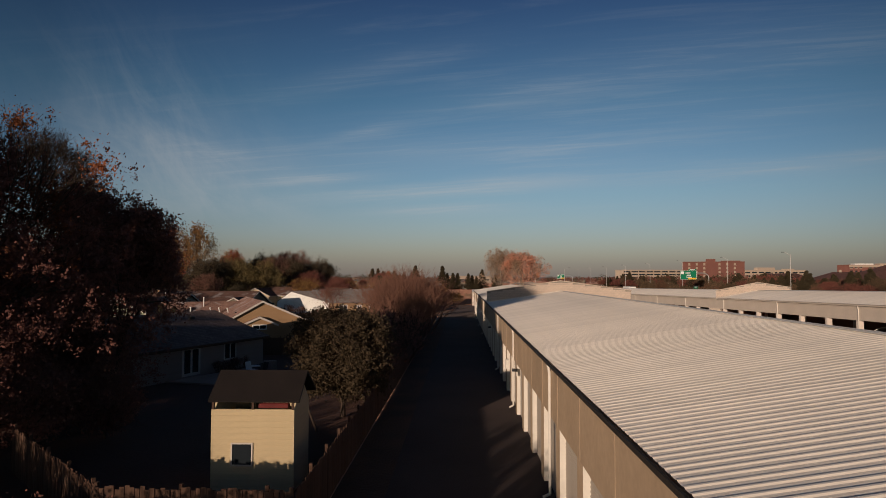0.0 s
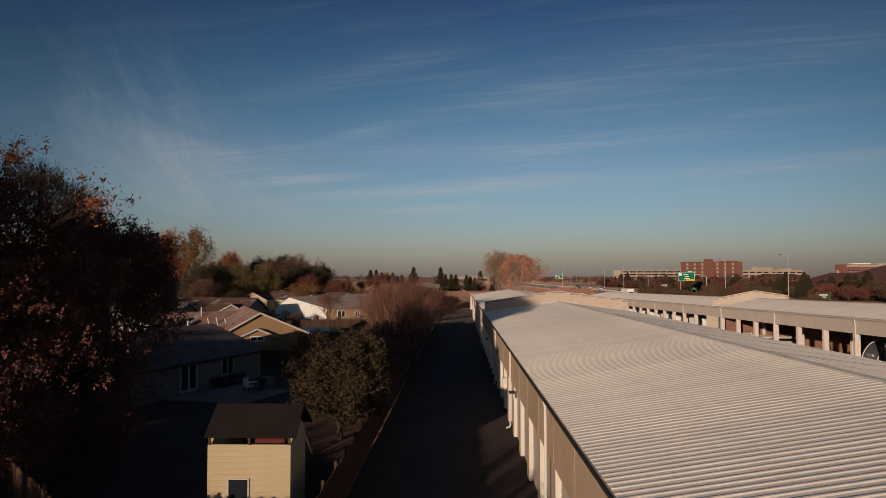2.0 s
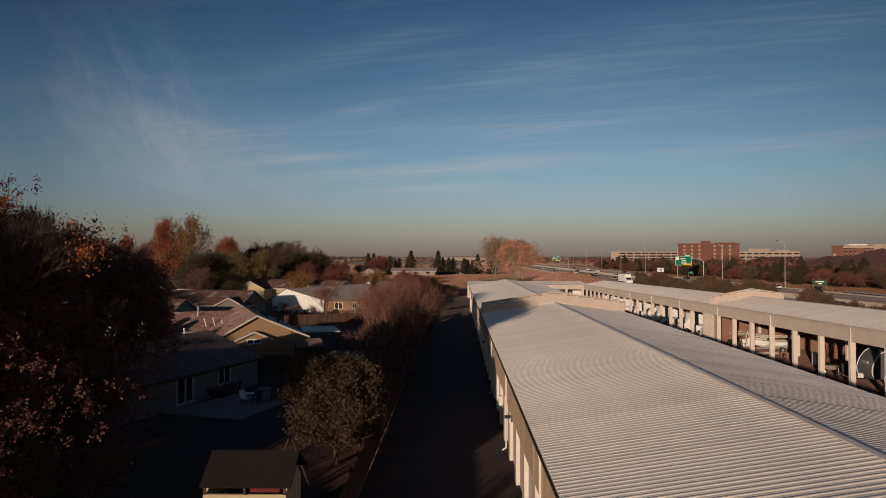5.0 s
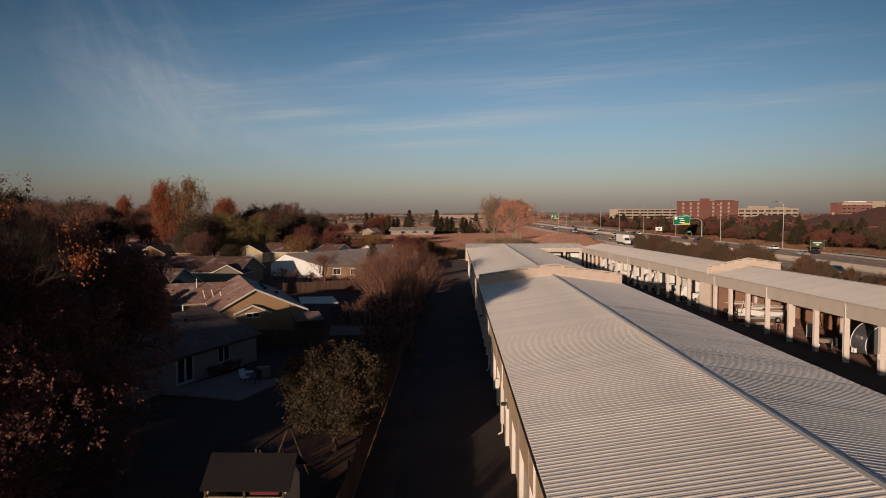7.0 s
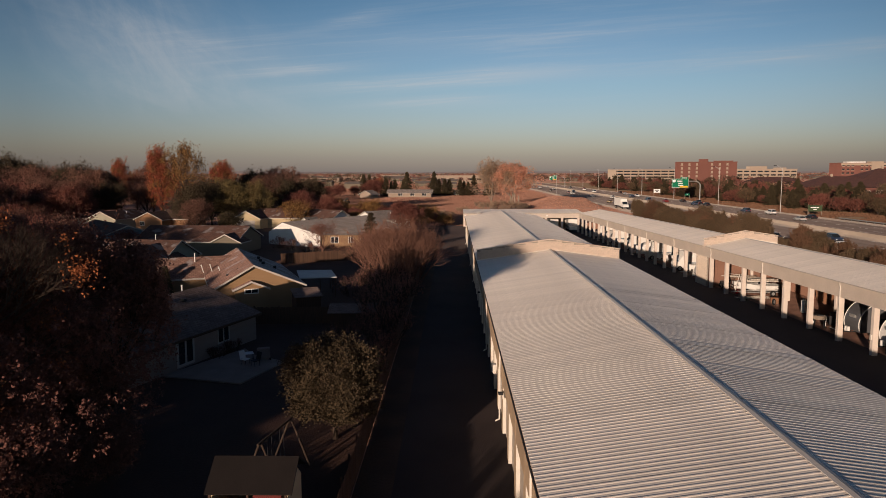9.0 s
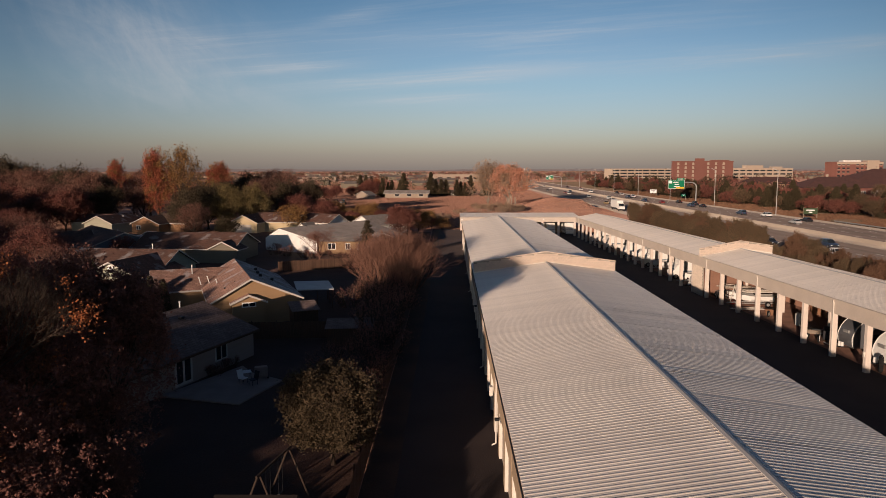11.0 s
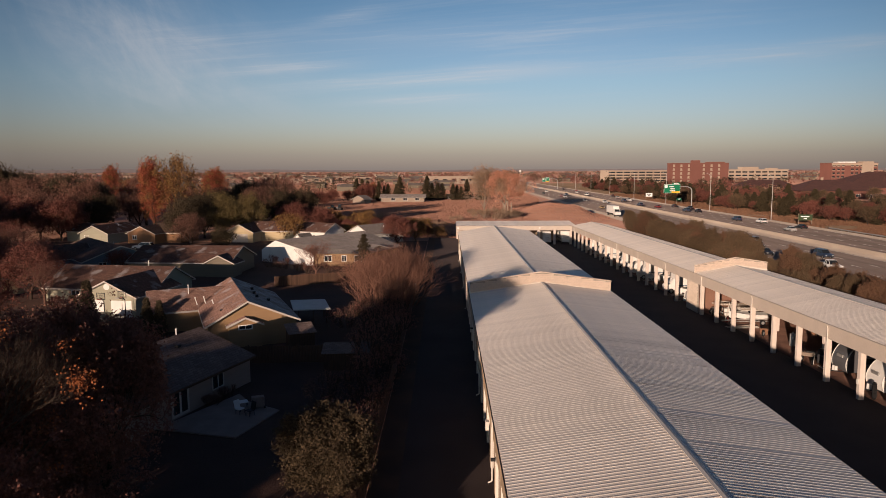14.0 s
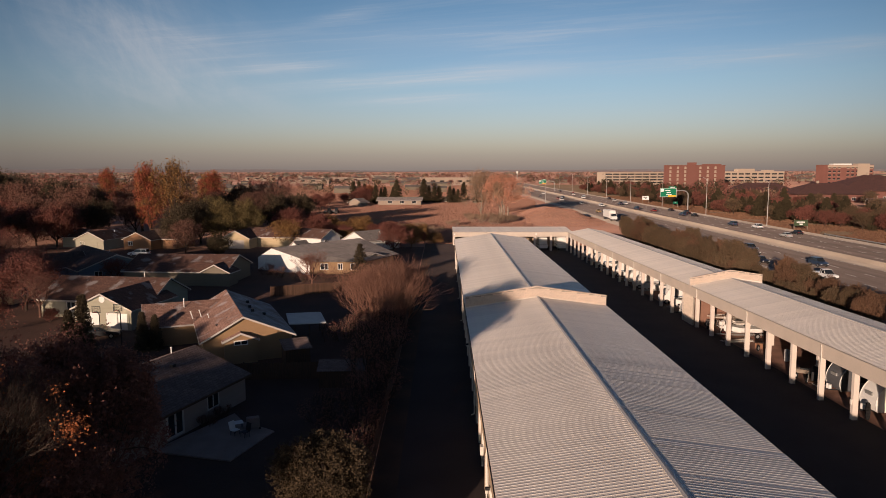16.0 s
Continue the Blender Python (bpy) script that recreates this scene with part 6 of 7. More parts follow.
TRAFFIC = [
    # oncoming lanes near the yard (noses towards the camera), then the far lanes
    ("suv", "blue", 81, 148, 180), ("suv", "blue", 79, 176, 180), ("sedan", "black", 76, 168, 180), ("pickup", "white", 73, 131, 180), ("sedan", "black", 71, 153, 180), ("sedan", "gold", 75, 330, 180), ("pickup", "black", 73, 208, 180), ("suv", "white", 88, 380, 180), ("sedan", "silver", 82, 405, 180), ("van", "white", 78, 450, 180), ("sedan", "red", 79, 470, 180), ("suv", "blue", 86, 490, 180), ("sedan", "black", 74, 520, 180), ("pickup", "white", 82, 560, 180), ("suv", "white", 76, 600, 180), ("sedan", "silver", 88, 640, 180),
    ("sedan", "silver", 105, 210, 0), ("sedan", "black", 112.5, 218, 0), ("suv", "white", 110, 240, 0), ("suv", "blue", 106.5, 252, 0), ("sedan", "black", 110, 300, 0), ("suv", "blue", 106.6, 305, 0), ("pickup", "black", 113, 318, 0), ("sedan", "red", 103, 335, 0), ("suv", "blue", 99.5, 352, 0), ("sedan", "black", 113, 340, 0), ("pickup", "white", 107, 402, 0), ("suv", "blue", 103, 398, 0), ("sedan", "silver", 110, 440, 0), ("sedan", "black", 114, 470, 0), ("van", "white", 99.5, 486, 0), ("suv", "white", 103, 540, 0), ("sedan", "red", 110, 580, 0), ("sedan", "black", 106, 620, 0),
]
seen = set()
for kind, col, x, y, turn in TRAFFIC:
    m = pose(x, y, 0.055, 0, 0, turn)
    if (kind, col) in seen:
        copy_thing(models[kind, col], m)
    else:
        models[kind, col].matrix_basis = m
        seen.add((kind, col))
for key, ob in models.items():
    if key not in seen:
        ob.matrix_basis = pose(101, 660 + 9 * len(seen), 0.055)
c = copy_thing(models["sedan", "black"], pose(-42.6, 86.3, 0.01, 0, 0, -78))
c["label"], c["group"] = "dark sedan parked on the driveway of the pale house", ""
c = copy_thing(models["suv", "white"], pose(-73.4, 167.0, 0.01, 0, 0, 85))
c["label"], c["group"] = "white car parked in the street between the houses", ""


def box_truck(x, y, turn):
    p = thing("box_truck", pose(x, y, 0.055, 0, 0, turn), "white box truck on the freeway", "truck")
    part("cargo_box", bevelled(-1.28, 1.28, -7.2, 3.6, 1.15, 4.05, 0.06), M_white, p)
    part("chassis", boxed(-0.9, 0.9, -7.0, 6.2, 0.75, 1.14), M_dark, p)
    s = Shape()
    s.prism([(-1.15, 3.85, 0.8), (-1.15, 7.0, 0.8), (-1.15, 7.0, 1.75), (-1.15, 5.7, 1.95), (-1.15, 5.2, 2.95), (-1.15, 3.85, 3.0)], (2.3, 0, 0))
    part("cab", s, M_white, p)
    part("windscreen", slab([(-1.0, 5.74, 1.98), (1.0, 5.74, 1.98), (1.0, 5.28, 2.85), (-1.0, 5.28, 2.85)], 0.02, M_glass, (1, 0, 0)), None, p)
    for y_ in (-5.8, -4.7, 5.6):
        for x_ in (-1.05, 1.05):
            wheel(p, x_, y_, 0.5, 0.3)


box_truck(68.6, 281, 180)

# ---- what stands in the open bays ----


def bay(x, y, turn=90.0):
    """A place in the open building: x metres in from its front, y along it; the nose faces the yard."""
    return B_AT @ pose(x, y, 0.02, 0, 0, turn)


def camper(at, paint_m, label, l=5.2, h=2.35, w=2.2):
    """A rounded travel trailer, nose towards +y."""
    p = thing("travel_trailer", at, label, "trailer")
    ctrl = ((-l / 2, 0.55), (-l / 2, h * 0.7), (-l * 0.46, h * 0.93), (-l * 0.34, h * 1.03), (-l * 0.1, h * 1.09), (l * 0.16, h * 1.09), (l * 0.32, h * 1.0), (l * 0.43, h * 0.82), (l / 2, h * 0.55), (l * 0.505, h * 0.38), (l * 0.47, 0.55))
    ring = [ctrl[0]]
    for i in range(1, len(ctrl) - 1):
        for f in (0.25, 0.75):
            (ya, za), (yb, zb), (yc, zc) = ctrl[i - 1], ctrl[i], ctrl[i + 1]
            ring.append(((1 - f) ** 2 * (ya + yb) / 2 + 2 * f * (1 - f) * yb + f * f * (yb + yc) / 2, (1 - f) ** 2 * (za + zb) / 2 + 2 * f * (1 - f) * zb + f * f * (zb + zc) / 2))
    ring.append(ctrl[-1])
    s = Shape()
    s.prism([(-w / 2, y, z) for y, z in ring], (w, 0, 0))
    part("body", rounded(s, 0.04, 1), paint_m, p)
    for x in (-w / 2, w / 2):
        band = Shape()
        for (ya, za), (yb, zb) in zip(ring, ring[1:]):
            band.tube((x, ya, za), (x, yb, zb), 0.045, 0.045, 6)
        part("edge_moulding", band, M_white, p, "white edge moulding")
    part("emblem", bevelled(-0.45, 0.45, l / 2 - 0.14, l / 2 + 0.0, h * 0.6, h * 0.6 + 0.28, 0.02), M_chrome, p)
    t = Shape()
    t.tube((-0.6, l / 2 - 0.3, 0.55), (0, l / 2 + 1.2, 0.5), 0.05, 0.05, 6)
    t.tube((0.6, l / 2 - 0.3, 0.55), (0, l / 2 + 1.2, 0.5), 0.05, 0.05, 6)
    part("drawbar", t, M_dark, p)
    for x in (-0.18, 0.18):
        b = Shape()
        b.tube((x, l / 2 + 0.35, 0.5), (x, l / 2 + 0.35, 0.95), 0.15, 0.13, 10, True)
        part("gas_bottle", b, M_white, p)
    for x in (-w / 2 + 0.05, w / 2 - 0.05):
        wheel(p, x, -0.4, 0.34, 0.2)
    g = boxed(-w / 2 - 0.012, w / 2 + 0.012, -0.6, 0.7, 1.35, 1.85)
    part("side_window", g, M_glass, p)
    return p


def motorhome(at, label, l=7.5, h=3.1):
    p = thing("motorhome", at, label, "motorhome")
    part("body", bevelled(-1.2, 1.2, -l / 2, l / 2 - 1.2, 0.5, h, 0.12, 3), M_white, p)
    s = Shape()
    s.prism([(-1.1, l / 2 - 1.2, 0.5), (-1.1, l / 2, 0.5), (-1.1, l / 2, 1.25), (-1.1, l / 2 - 0.5, 1.5), (-1.1, l / 2 - 1.0, 2.3), (-1.1, l / 2 - 1.2, 2.3)], (2.2, 0, 0))
    part("cab", s, M_white, p)
    part("windscreen", slab([(-1.0, l / 2 - 0.53, 1.55), (1.0, l / 2 - 0.53, 1.55), (1.0, l / 2 - 0.98, 2.25), (-1.0, l / 2 - 0.98, 2.25)], 0.02, M_glass, (1, 0, 0)), None, p)
    part("side_stripe", boxed(-1.215, 1.215, -l / 2 + 0.2, l / 2 - 1.3, 1.2, 1.4), M_blue, p)
    for y in (-l * 0.25, l / 2 - 0.7):
        for x in (-1.0, 1.0):
            wheel(p, x, y, 0.4, 0.26)


def boat(at, hull, label):
    """A motor boat on its trailer, bow towards +y."""
    p = thing("boat", at, label, "boat")
    s = Shape()
    st = [(-2.9, 1.05, 0.9), (-1.0, 1.15, 0.95), (1.2, 1.0, 1.05), (2.4, 0.55, 1.2), (3.0, 0.05, 1.35)]
    for (ya, wa, ha), (yb, wb, hb) in zip(st, st[1:]):
        for sg in (-1, 1):
            s.face((0, ya, 0.55), (0, yb, 0.55 + (0.35 if yb > 2 else 0)), (sg * wb * 0.85, yb, 0.95), (sg * wa * 0.85, ya, 0.8))
            s.face((sg * wa * 0.85, ya, 0.8), (sg * wb * 0.85, yb, 0.95), (sg * wb, yb, hb + 0.35), (sg * wa, ya, ha + 0.35))
        s.face((-wa, ya, ha + 0.33), (wa, ya, ha + 0.33), (wb, yb, hb + 0.33), (-wb, yb, hb + 0.33))
    s.face((-1.05, -2.9, 0.8), (1.05, -2.9, 0.8), (1.05, -2.9, 1.25), (-1.05, -2.9, 1.25))
    part("hull", s, hull, p)
    part("windscreen", slab([(-0.8, 0.3, 1.35), (0.8, 0.3, 1.35), (0.7, 0.0, 1.9), (-0.7, 0.0, 1.9)], 0.02, M_glass, (1, 0, 0)), None, p)
    part("engine", bevelled(-0.25, 0.25, -3.35, -2.92, 0.6, 1.75, 0.08), M_dark, p)
    t = Shape()
    for sg in (-1, 1):
        t.box(sg * 0.6 - 0.05, sg * 0.6 + 0.05, -2.6, 2.0, 0.4, 0.52)
        t.tube((sg * 0.6, 2.0, 0.46), (0, 3.9, 0.46), 0.05, 0.05, 6)
    part("trailer", t, M_chrome, p)
    for sg in (-1, 1):
        wheel(p, sg * 1.0, -0.8, 0.33, 0.2)
    return p


def utility_trailer(at, load, label):
    """A flat trailer with railings and a load on it."""
    p = thing("utility_trailer", at, label, "trailer")
    part("deck", boxed(-0.95, 0.95, -1.6, 1.6, 0.5, 0.58), M_wood, p)
    rails = Shape()
    for x in (-0.95, 0.95):
        for z in (0.75, 1.0):
            rails.tube((x, -1.6, z), (x, 1.6, z), 0.025, 0.025, 6)
        for y in (-1.6, -0.5, 0.5, 1.6):
            rails.tube((x, y, 0.55), (x, y, 1.02), 0.025, 0.025, 6)
    rails.tube((-0.6, 1.6, 0.5), (0, 2.8, 0.5), 0.04, 0.04, 6)
    rails.tube((0.6, 1.6, 0.5), (0, 2.8, 0.5), 0.04, 0.04, 6)
    part("railing", rails, M_chrome, p)
    if load is not None:
        part("load", bevelled(-0.7, 0.7, -1.3, 1.2, 0.585, 1.5, 0.12, 2), load, p)
    for sg in (-1, 1):
        wheel(p, sg * 1.08, -0.2, 0.33, 0.2)
    return p


def quad_bike(at, paint_m, label):
    p = thing("quad_bike", at, label, "quad bike")
    part("body", bevelled(-0.35, 0.35, -0.9, 0.9, 0.5, 0.85, 0.1, 2), paint_m, p)
    part("seat", bevelled(-0.2, 0.2, -0.6, 0.2, 0.86, 1.0, 0.05, 2), M_dark, p)
    h = Shape()
    h.tube((0, 0.4, 0.85), (0, 0.3, 1.2), 0.03, 0.03, 6)
    h.tube((-0.4, 0.25, 1.2), (0.4, 0.25, 1.2), 0.02, 0.02, 6)
    part("handlebar", h, M_dark, p)
    r = Shape()
    for y0 in (-0.9, 0.5):
        for x in (-0.3, 0, 0.3):
            r.tube((x, y0, 0.92), (x, y0 + 0.4, 0.92), 0.012, 0.012, 5)
    part("rack", r, M_chrome, p)
    for x in (-0.5, 0.5):
        for y in (-0.62, 0.62):
            wheel(p, x, y, 0.3, 0.25)


M_crate = mat("brown_crate_boards", (0.3, 0.15, 0.085), 0.85, 0.3, 1.0)


def crate(at, w, d, h):
    """A boarded crate on two skids."""
    p = thing("wooden_crate", at, "large brown wooden crate against the back wall", "crate")
    for x in (-w * 0.35, w * 0.35 - 0.12):
        part("skid", boxed(x, x + 0.12, -d / 2, d / 2, 0, 0.12), M_wood, p)
    part("body", boxed(-w / 2 + 0.03, w / 2 - 0.03, -d / 2 + 0.03, d / 2 - 0.03, 0.125, h), M_crate, p)
    n = int(h / 0.3)
    for i in range(n):
        z = 0.13 + i * (h - 0.13) / n
        part("board", boxed(-w / 2, w / 2, d / 2 - 0.027, d / 2, z + 0.01, z + (h - 0.13) / n - 0.01), M_crate, p)


def pole_rack(at, label):
    """Two trestles with poles of different length leaning over them."""
    p = thing("pole_rack", at, label, "rack")
    rng = random.Random(len(bpy.data.objects))
    for y in (-0.9, 0.9):
        s = Shape()
        for sx in (-1, 1):
            s.tube((sx * 0.6, y, 0), (sx * 0.1, y, 1.5), 0.04, 0.04, 6)
        s.tube((-0.9, y, 1.45), (0.9, y, 1.45), 0.04, 0.04, 6)
        part("trestle", s, M_wood, p)
    for i in range(9):
        x, z = rng.uniform(-0.8, 0.8), 1.52 + 0.07 * (i % 3)
        s = Shape()
        s.tube((x, -1.2 - rng.random(), z + rng.uniform(-0.2, 0.3)), (x + rng.uniform(-0.4, 0.4), 1.2 + rng.random(), z + rng.uniform(0, 0.5)), 0.035, 0.035, 6, True)
        part("pole", s, M_trim if i % 2 else M_bark_pale, p)


BC = lambda k: 0.2 + BAY * k
def water_heater(at):
    p = thing("water_heater", at, "white upright water heater in an open bay", "water heater")
    s = Shape()
    for za, zb, ra, rb in ((0.05, 0.1, 0.22, 0.27), (0.1, 1.35, 0.27, 0.27), (1.35, 1.42, 0.27, 0.18)):
        s.tube((0, 0, za), (0, 0, zb), ra, rb, 18, True)
    part("tank", s, M_white, p)
    for x in (-0.1, 0.1):
        t = Shape()
        t.tube((x, 0, 1.4), (x, 0, 1.56), 0.02, 0.02, 6, True)
        part("pipe_stub", t, M_chrome, p)
    for k in range(3):
        part("foot", boxed(-0.03, 0.03, -0.03, 0.03, 0, 0.06), M_dark, p, at=pose(0.18 * math.cos(2.1 * k), 0.18 * math.sin(2.1 * k), 0))


def wood_cabinet(at, w, d, h, label):
    p = thing("wooden_cabinet", at, label, "cabinet")
    part("body", boxed(-w / 2, w / 2, -d / 2, d / 2 - 0.025, 0, h), M_crate, p)
    part("top", boxed(-w / 2 - 0.04, w / 2 + 0.04, -d / 2 - 0.02, d / 2 + 0.04, h + 0.002, h + 0.05), M_bark_pale, p)
    for sg in (-1, 1):
        dr = part("door", boxed(min(0.01 * sg, sg * (w / 2 - 0.03)), max(0.01 * sg, sg * (w / 2 - 0.03)), d / 2 - 0.022, d / 2, 0.05, h - 0.05), M_crate, p)
        part("knob", bevelled(sg * 0.07 - 0.02, sg * 0.07 + 0.02, d / 2 + 0.002, d / 2 + 0.04, h * 0.5, h * 0.5 + 0.04, 0.008, 1), M_chrome, dr)


def board_stack(at, n, label):
    p = thing("board_stack", at, label, "boards")
    rng = random.Random(n * 7)
    for i in range(n):
        w = rng.uniform(0.12, 0.3)
        x = rng.uniform(-0.7, 0.7)
        part("board", boxed(-w / 2, w / 2, -1.5 - rng.random() * 0.5, 1.4 + rng.random() * 0.6, 0, 0.05), M_trim if i % 3 else M_bark_pale, p, at=pose(x, 0, 0.06 * (i // 4), 0, 0, rng.uniform(-7, 7)))


def storage_tote(at, m, label, w=0.6, d=0.42, h=0.36):
    p = thing("storage_box", at, label, "box")
    s = bevelled(-w / 2, w / 2, -d / 2, d / 2, 0, h, 0.02, 1)
    s.v = [(x * (0.9 + 0.1 * z / h), y * (0.9 + 0.1 * z / h), z) for x, y, z in s.v]
    part("body", s, m, p)
    part("lid", bevelled(-w / 2 - 0.02, w / 2 + 0.02, -d / 2 - 0.02, d / 2 + 0.02, h + 0.002, h + 0.05, 0.015, 1), m, p)


def gas_can(at):
    p = thing("gas_can", at, "red plastic fuel can on the gravel", "fuel can")
    part("body", bevelled(-0.2, 0.2, -0.13, 0.13, 0, 0.36, 0.05, 2), M_red, p)
    s = Shape()
    s.tube((0.1, 0, 0.36), (0.22, 0, 0.52), 0.025, 0.018, 8, True)
    part("spout", s, M_dark, p)
    h = Shape()
    h.tube((-0.12, 0, 0.35), (-0.08, 0, 0.43), 0.018, 0.018, 6)
    h.tube((-0.08, 0, 0.43), (0.05, 0, 0.43), 0.018, 0.018, 6)
    part("handle", h, M_red, p)


def spare_tyre(at, r=0.36):
    p = thing("spare_tyre", at, "black tyre leaning in an open bay", "tyre")
    s = Shape()
    for i in range(18):
        a, b = 2 * math.pi * i / 18, 2 * math.pi * (i + 1) / 18
        s.tube((r * 0.78 * math.cos(a), 0, r + r * 0.78 * math.sin(a)), (r * 0.78 * math.cos(b), 0, r + r * 0.78 * math.sin(b)), r * 0.22, r * 0.22, 8)
    part("tread", s, M_tyre, p)
    c = Shape()
    c.tube((0, -0.05, r), (0, 0.05, r), r * 0.55, r * 0.55, 14, True)
    part("rim", c, M_chrome, p)


def leaning_sheet(at, m, label):
    p = thing("plywood_sheet", at, label, "plywood")
    part("sheet", boxed(-1.2, 1.2, 0, 0.03, 0, 2.4), m, p, at=pose(0, 0, 0, -10))


def step_ladder(at):
    p = thing("step_ladder", at, "pale step ladder standing in an open bay", "ladder")
    for x in (-0.25, 0.25):
        for sg in (-1, 1):
            s = Shape()
            s.tube((x * (1.2 if sg > 0 else 1), sg * 0.5, 0), (x * 0.7, 0, 2.3), 0.03, 0.03, 6, True)
            part("leg", s, M_trim, p)
    for k in range(6):
        f = (k + 1) / 7
        part("rung", boxed(-0.25 * (1 - 0.3 * f), 0.25 * (1 - 0.3 * f), 0.5 * (1 - f) - 0.04, 0.5 * (1 - f) + 0.04, 2.3 * f, 2.3 * f + 0.03), M_trim, p)


camper(bay(4.9, BC(0) + 4.3), paint("graphite_trailer_paint", (0.1, 0.1, 0.105)), "dark grey rounded travel trailer with white edges in an open bay", 5.2, 3.0, 2.3)
camper(bay(5.0, BC(-1) + 3.6), M_white, "white rounded travel trailer in an open bay", 6.0, 3.0)
spare_tyre(bay(1.3, BC(-1) + 2.4, 60), 0.75)
utility_trailer(bay(2.6, BC(1) + 2.0, 150), M_dark, "railed utility trailer with a dark load in an open bay")
quad_bike(bay(2.2, BC(2) - 0.6, 60), M_bark_pale, "tan quad bike in an open bay")
storage_tote(bay(4.0, BC(1) + 4.4, 30), M_dark, "dark storage box on the gravel")
storage_tote(bay(5.0, BC(2) + 1.2, 10), M_trim, "pale storage box on the gravel", 0.8, 0.6, 0.7)
crate(bay(7.8, BC(2) + 2.4), 3.4, 1.8, 2.3)
leaning_sheet(bay(8.9, BC(3) + 3.4, 90), M_crate, "brown plywood sheet leaning on the back wall")
leaning_sheet(bay(8.9, BC(4) + 1.2, 90), M_crate, "brown plywood sheet leaning on the back wall")
water_heater(bay(3.6, BC(3) + 0.2))
storage_tote(bay(4.6, BC(3) + 1.6, 20), M_dark, "dark storage box beside the water heater", 0.9, 0.7, 0.9)
wood_cabinet(bay(4.8, BC(4) + 2.2, 60), 1.4, 0.7, 1.9, "brown wooden cabinet with a pale top in an open bay")
spare_tyre(bay(2.6, BC(4) - 0.2, 40))
storage_tote(bay(3.2, BC(4) + 0.9, 0), M_crate, "brown box in an open bay", 0.7, 0.6, 0.6)
boat(bay(4.4, BC(5) + 1.6), M_white, "white motor boat under stacked boards in an open bay")
board_stack(bay(4.4, BC(5) + 1.6) @ pose(0, 0, 1.75), 16, "pale boards stacked over the boat")
board_stack(bay(2.2, BC(5) - 0.4, 100), 10, "pale boards lying on the gravel")
step_ladder(bay(2.4, BC(6) - 1.2, 70))
pole_rack(bay(3.2, BC(6) + 0.8), "rack of pale poles and pipes in an open bay")
gas_can(bay(1.6, BC(5) + 2.6))
gas_can(bay(1.9, BC(6) - 2.0, 30))
storage_tote(bay(3.4, BC(6) + 2.0, 0), M_white, "white box in an open bay", 1.0, 0.8, 0.9)
utility_trailer(bay(5.2, BC(6) + 1.4), M_trim, "pale loaded trailer in an open bay")
spare_tyre(bay(1.2, BC(6) + 1.4, 80))
quad_bike(bay(2.4, BC(6) + 2.6), P["black"], "black quad bike near the block wall")
for k in range(8, 24):
    if k % 3 == 0:
        boat(bay(4.2, BC(k)), M_white, "white motor boat in an open bay")
    elif k % 3 == 1:
        motorhome(bay(4.6, BC(k)), "white motorhome in an open bay")
    elif k % 2 == 0:
        camper(bay(3.8, BC(k)), M_white if k % 4 else P["silver"], "pale travel trailer in an open bay", 5.8, 2.5)
motorhome(pose(28.2, 194.4, -1.5, 0, 0, 180), "white motorhome at the far end of the yard", 7.5, 3.3)
motorhome(pose(33.4, 194.4, -1.5, 0, 0, 180), "white motorhome with a dark front at the far end", 7.5, 3.4)

# ---- far buildings ----


def block_building(name, at, w, d, h, wall, label, floors, cols, win_w, win_h, first=1.2, skip=(), roof_m=M_cap, glass=M_glass):
    """A flat-roofed building, its long front in the plane y = 0."""
    p = thing(name, at, label, "building")
    part("wall", boxed(-w / 2, w / 2, 0, d, 0, h), wall, p)
    par = Shape()
    par.box(-w / 2 - 0.2, w / 2 + 0.2, -0.2, 0.4, h, h + 0.9)
    par.box(-w / 2 - 0.2, -w / 2 + 0.4, 0.4, d, h, h + 0.9)
    par.box(w / 2 - 0.4, w / 2 + 0.2, 0.4, d, h, h + 0.9)
    part("roof_parapet", par, wall, p)
    gl = boxed(-win_w / 2, win_w / 2, -0.06, 0.0, 0, win_h).mesh("window", glass)
    sill = boxed(-win_w / 2 - 0.2, win_w / 2 + 0.2, -0.16, -0.065, -0.5, 0).mesh("sill", M_beige)
    fh = h / floors
    for f in range(floors):
        for c in range(cols):
            if (f, c) in skip or c in skip:
                continue
            at_w = pose(-w / 2 + (c + 0.5) * w / cols, 0, f * fh + first)
            part("window", gl, None, p, at=at_w)
            if win_w < 4:
                part("sill", sill, None, p, at=at_w)
    return p


hb = block_building("brick_office_building", pose(256, 700, 0, 0, 0, -15), 57.5, 24, 23.5, M_brick, "red brick six-storey hospital block", 6, 16, 1.9, 1.9, 1.4, skip=(0, 2, 4, 6, 7, 8, 10, 12, 14, 15), glass=M_beige)
part("stair_tower", boxed(-7, 1.5, -1.2, 8, 0, 27), M_brick, hb)
part("plant_room", boxed(8, 26, 8, 16, 23.5, 25.4), M_brick, hb)
block_building("parking_building", pose(222, 780, 0), 76, 40, 16, M_beige, "long beige office block with dark window bands", 5, 9, 7.2, 1.4, 1.2)
bo = block_building("beige_office_building", pose(372, 830, 0), 80, 30, 16.5, M_beige, "beige office block behind the trees", 4, 10, 6.0, 1.6, 1.2)
part("upper_storey", boxed(-14, 6, 4, 16, 16.5, 20.5), M_beige, bo)
part("plant_room", boxed(18, 30, 6, 14, 16.5, 19), M_beige, bo)
b3 = block_building("brick_office_building", pose(533, 900, 0), 60, 28, 24.5, M_brick, "brick and cream office block in the distance", 5, 10, 3.4, 1.8, 1.3, skip=(3, 7, 8))
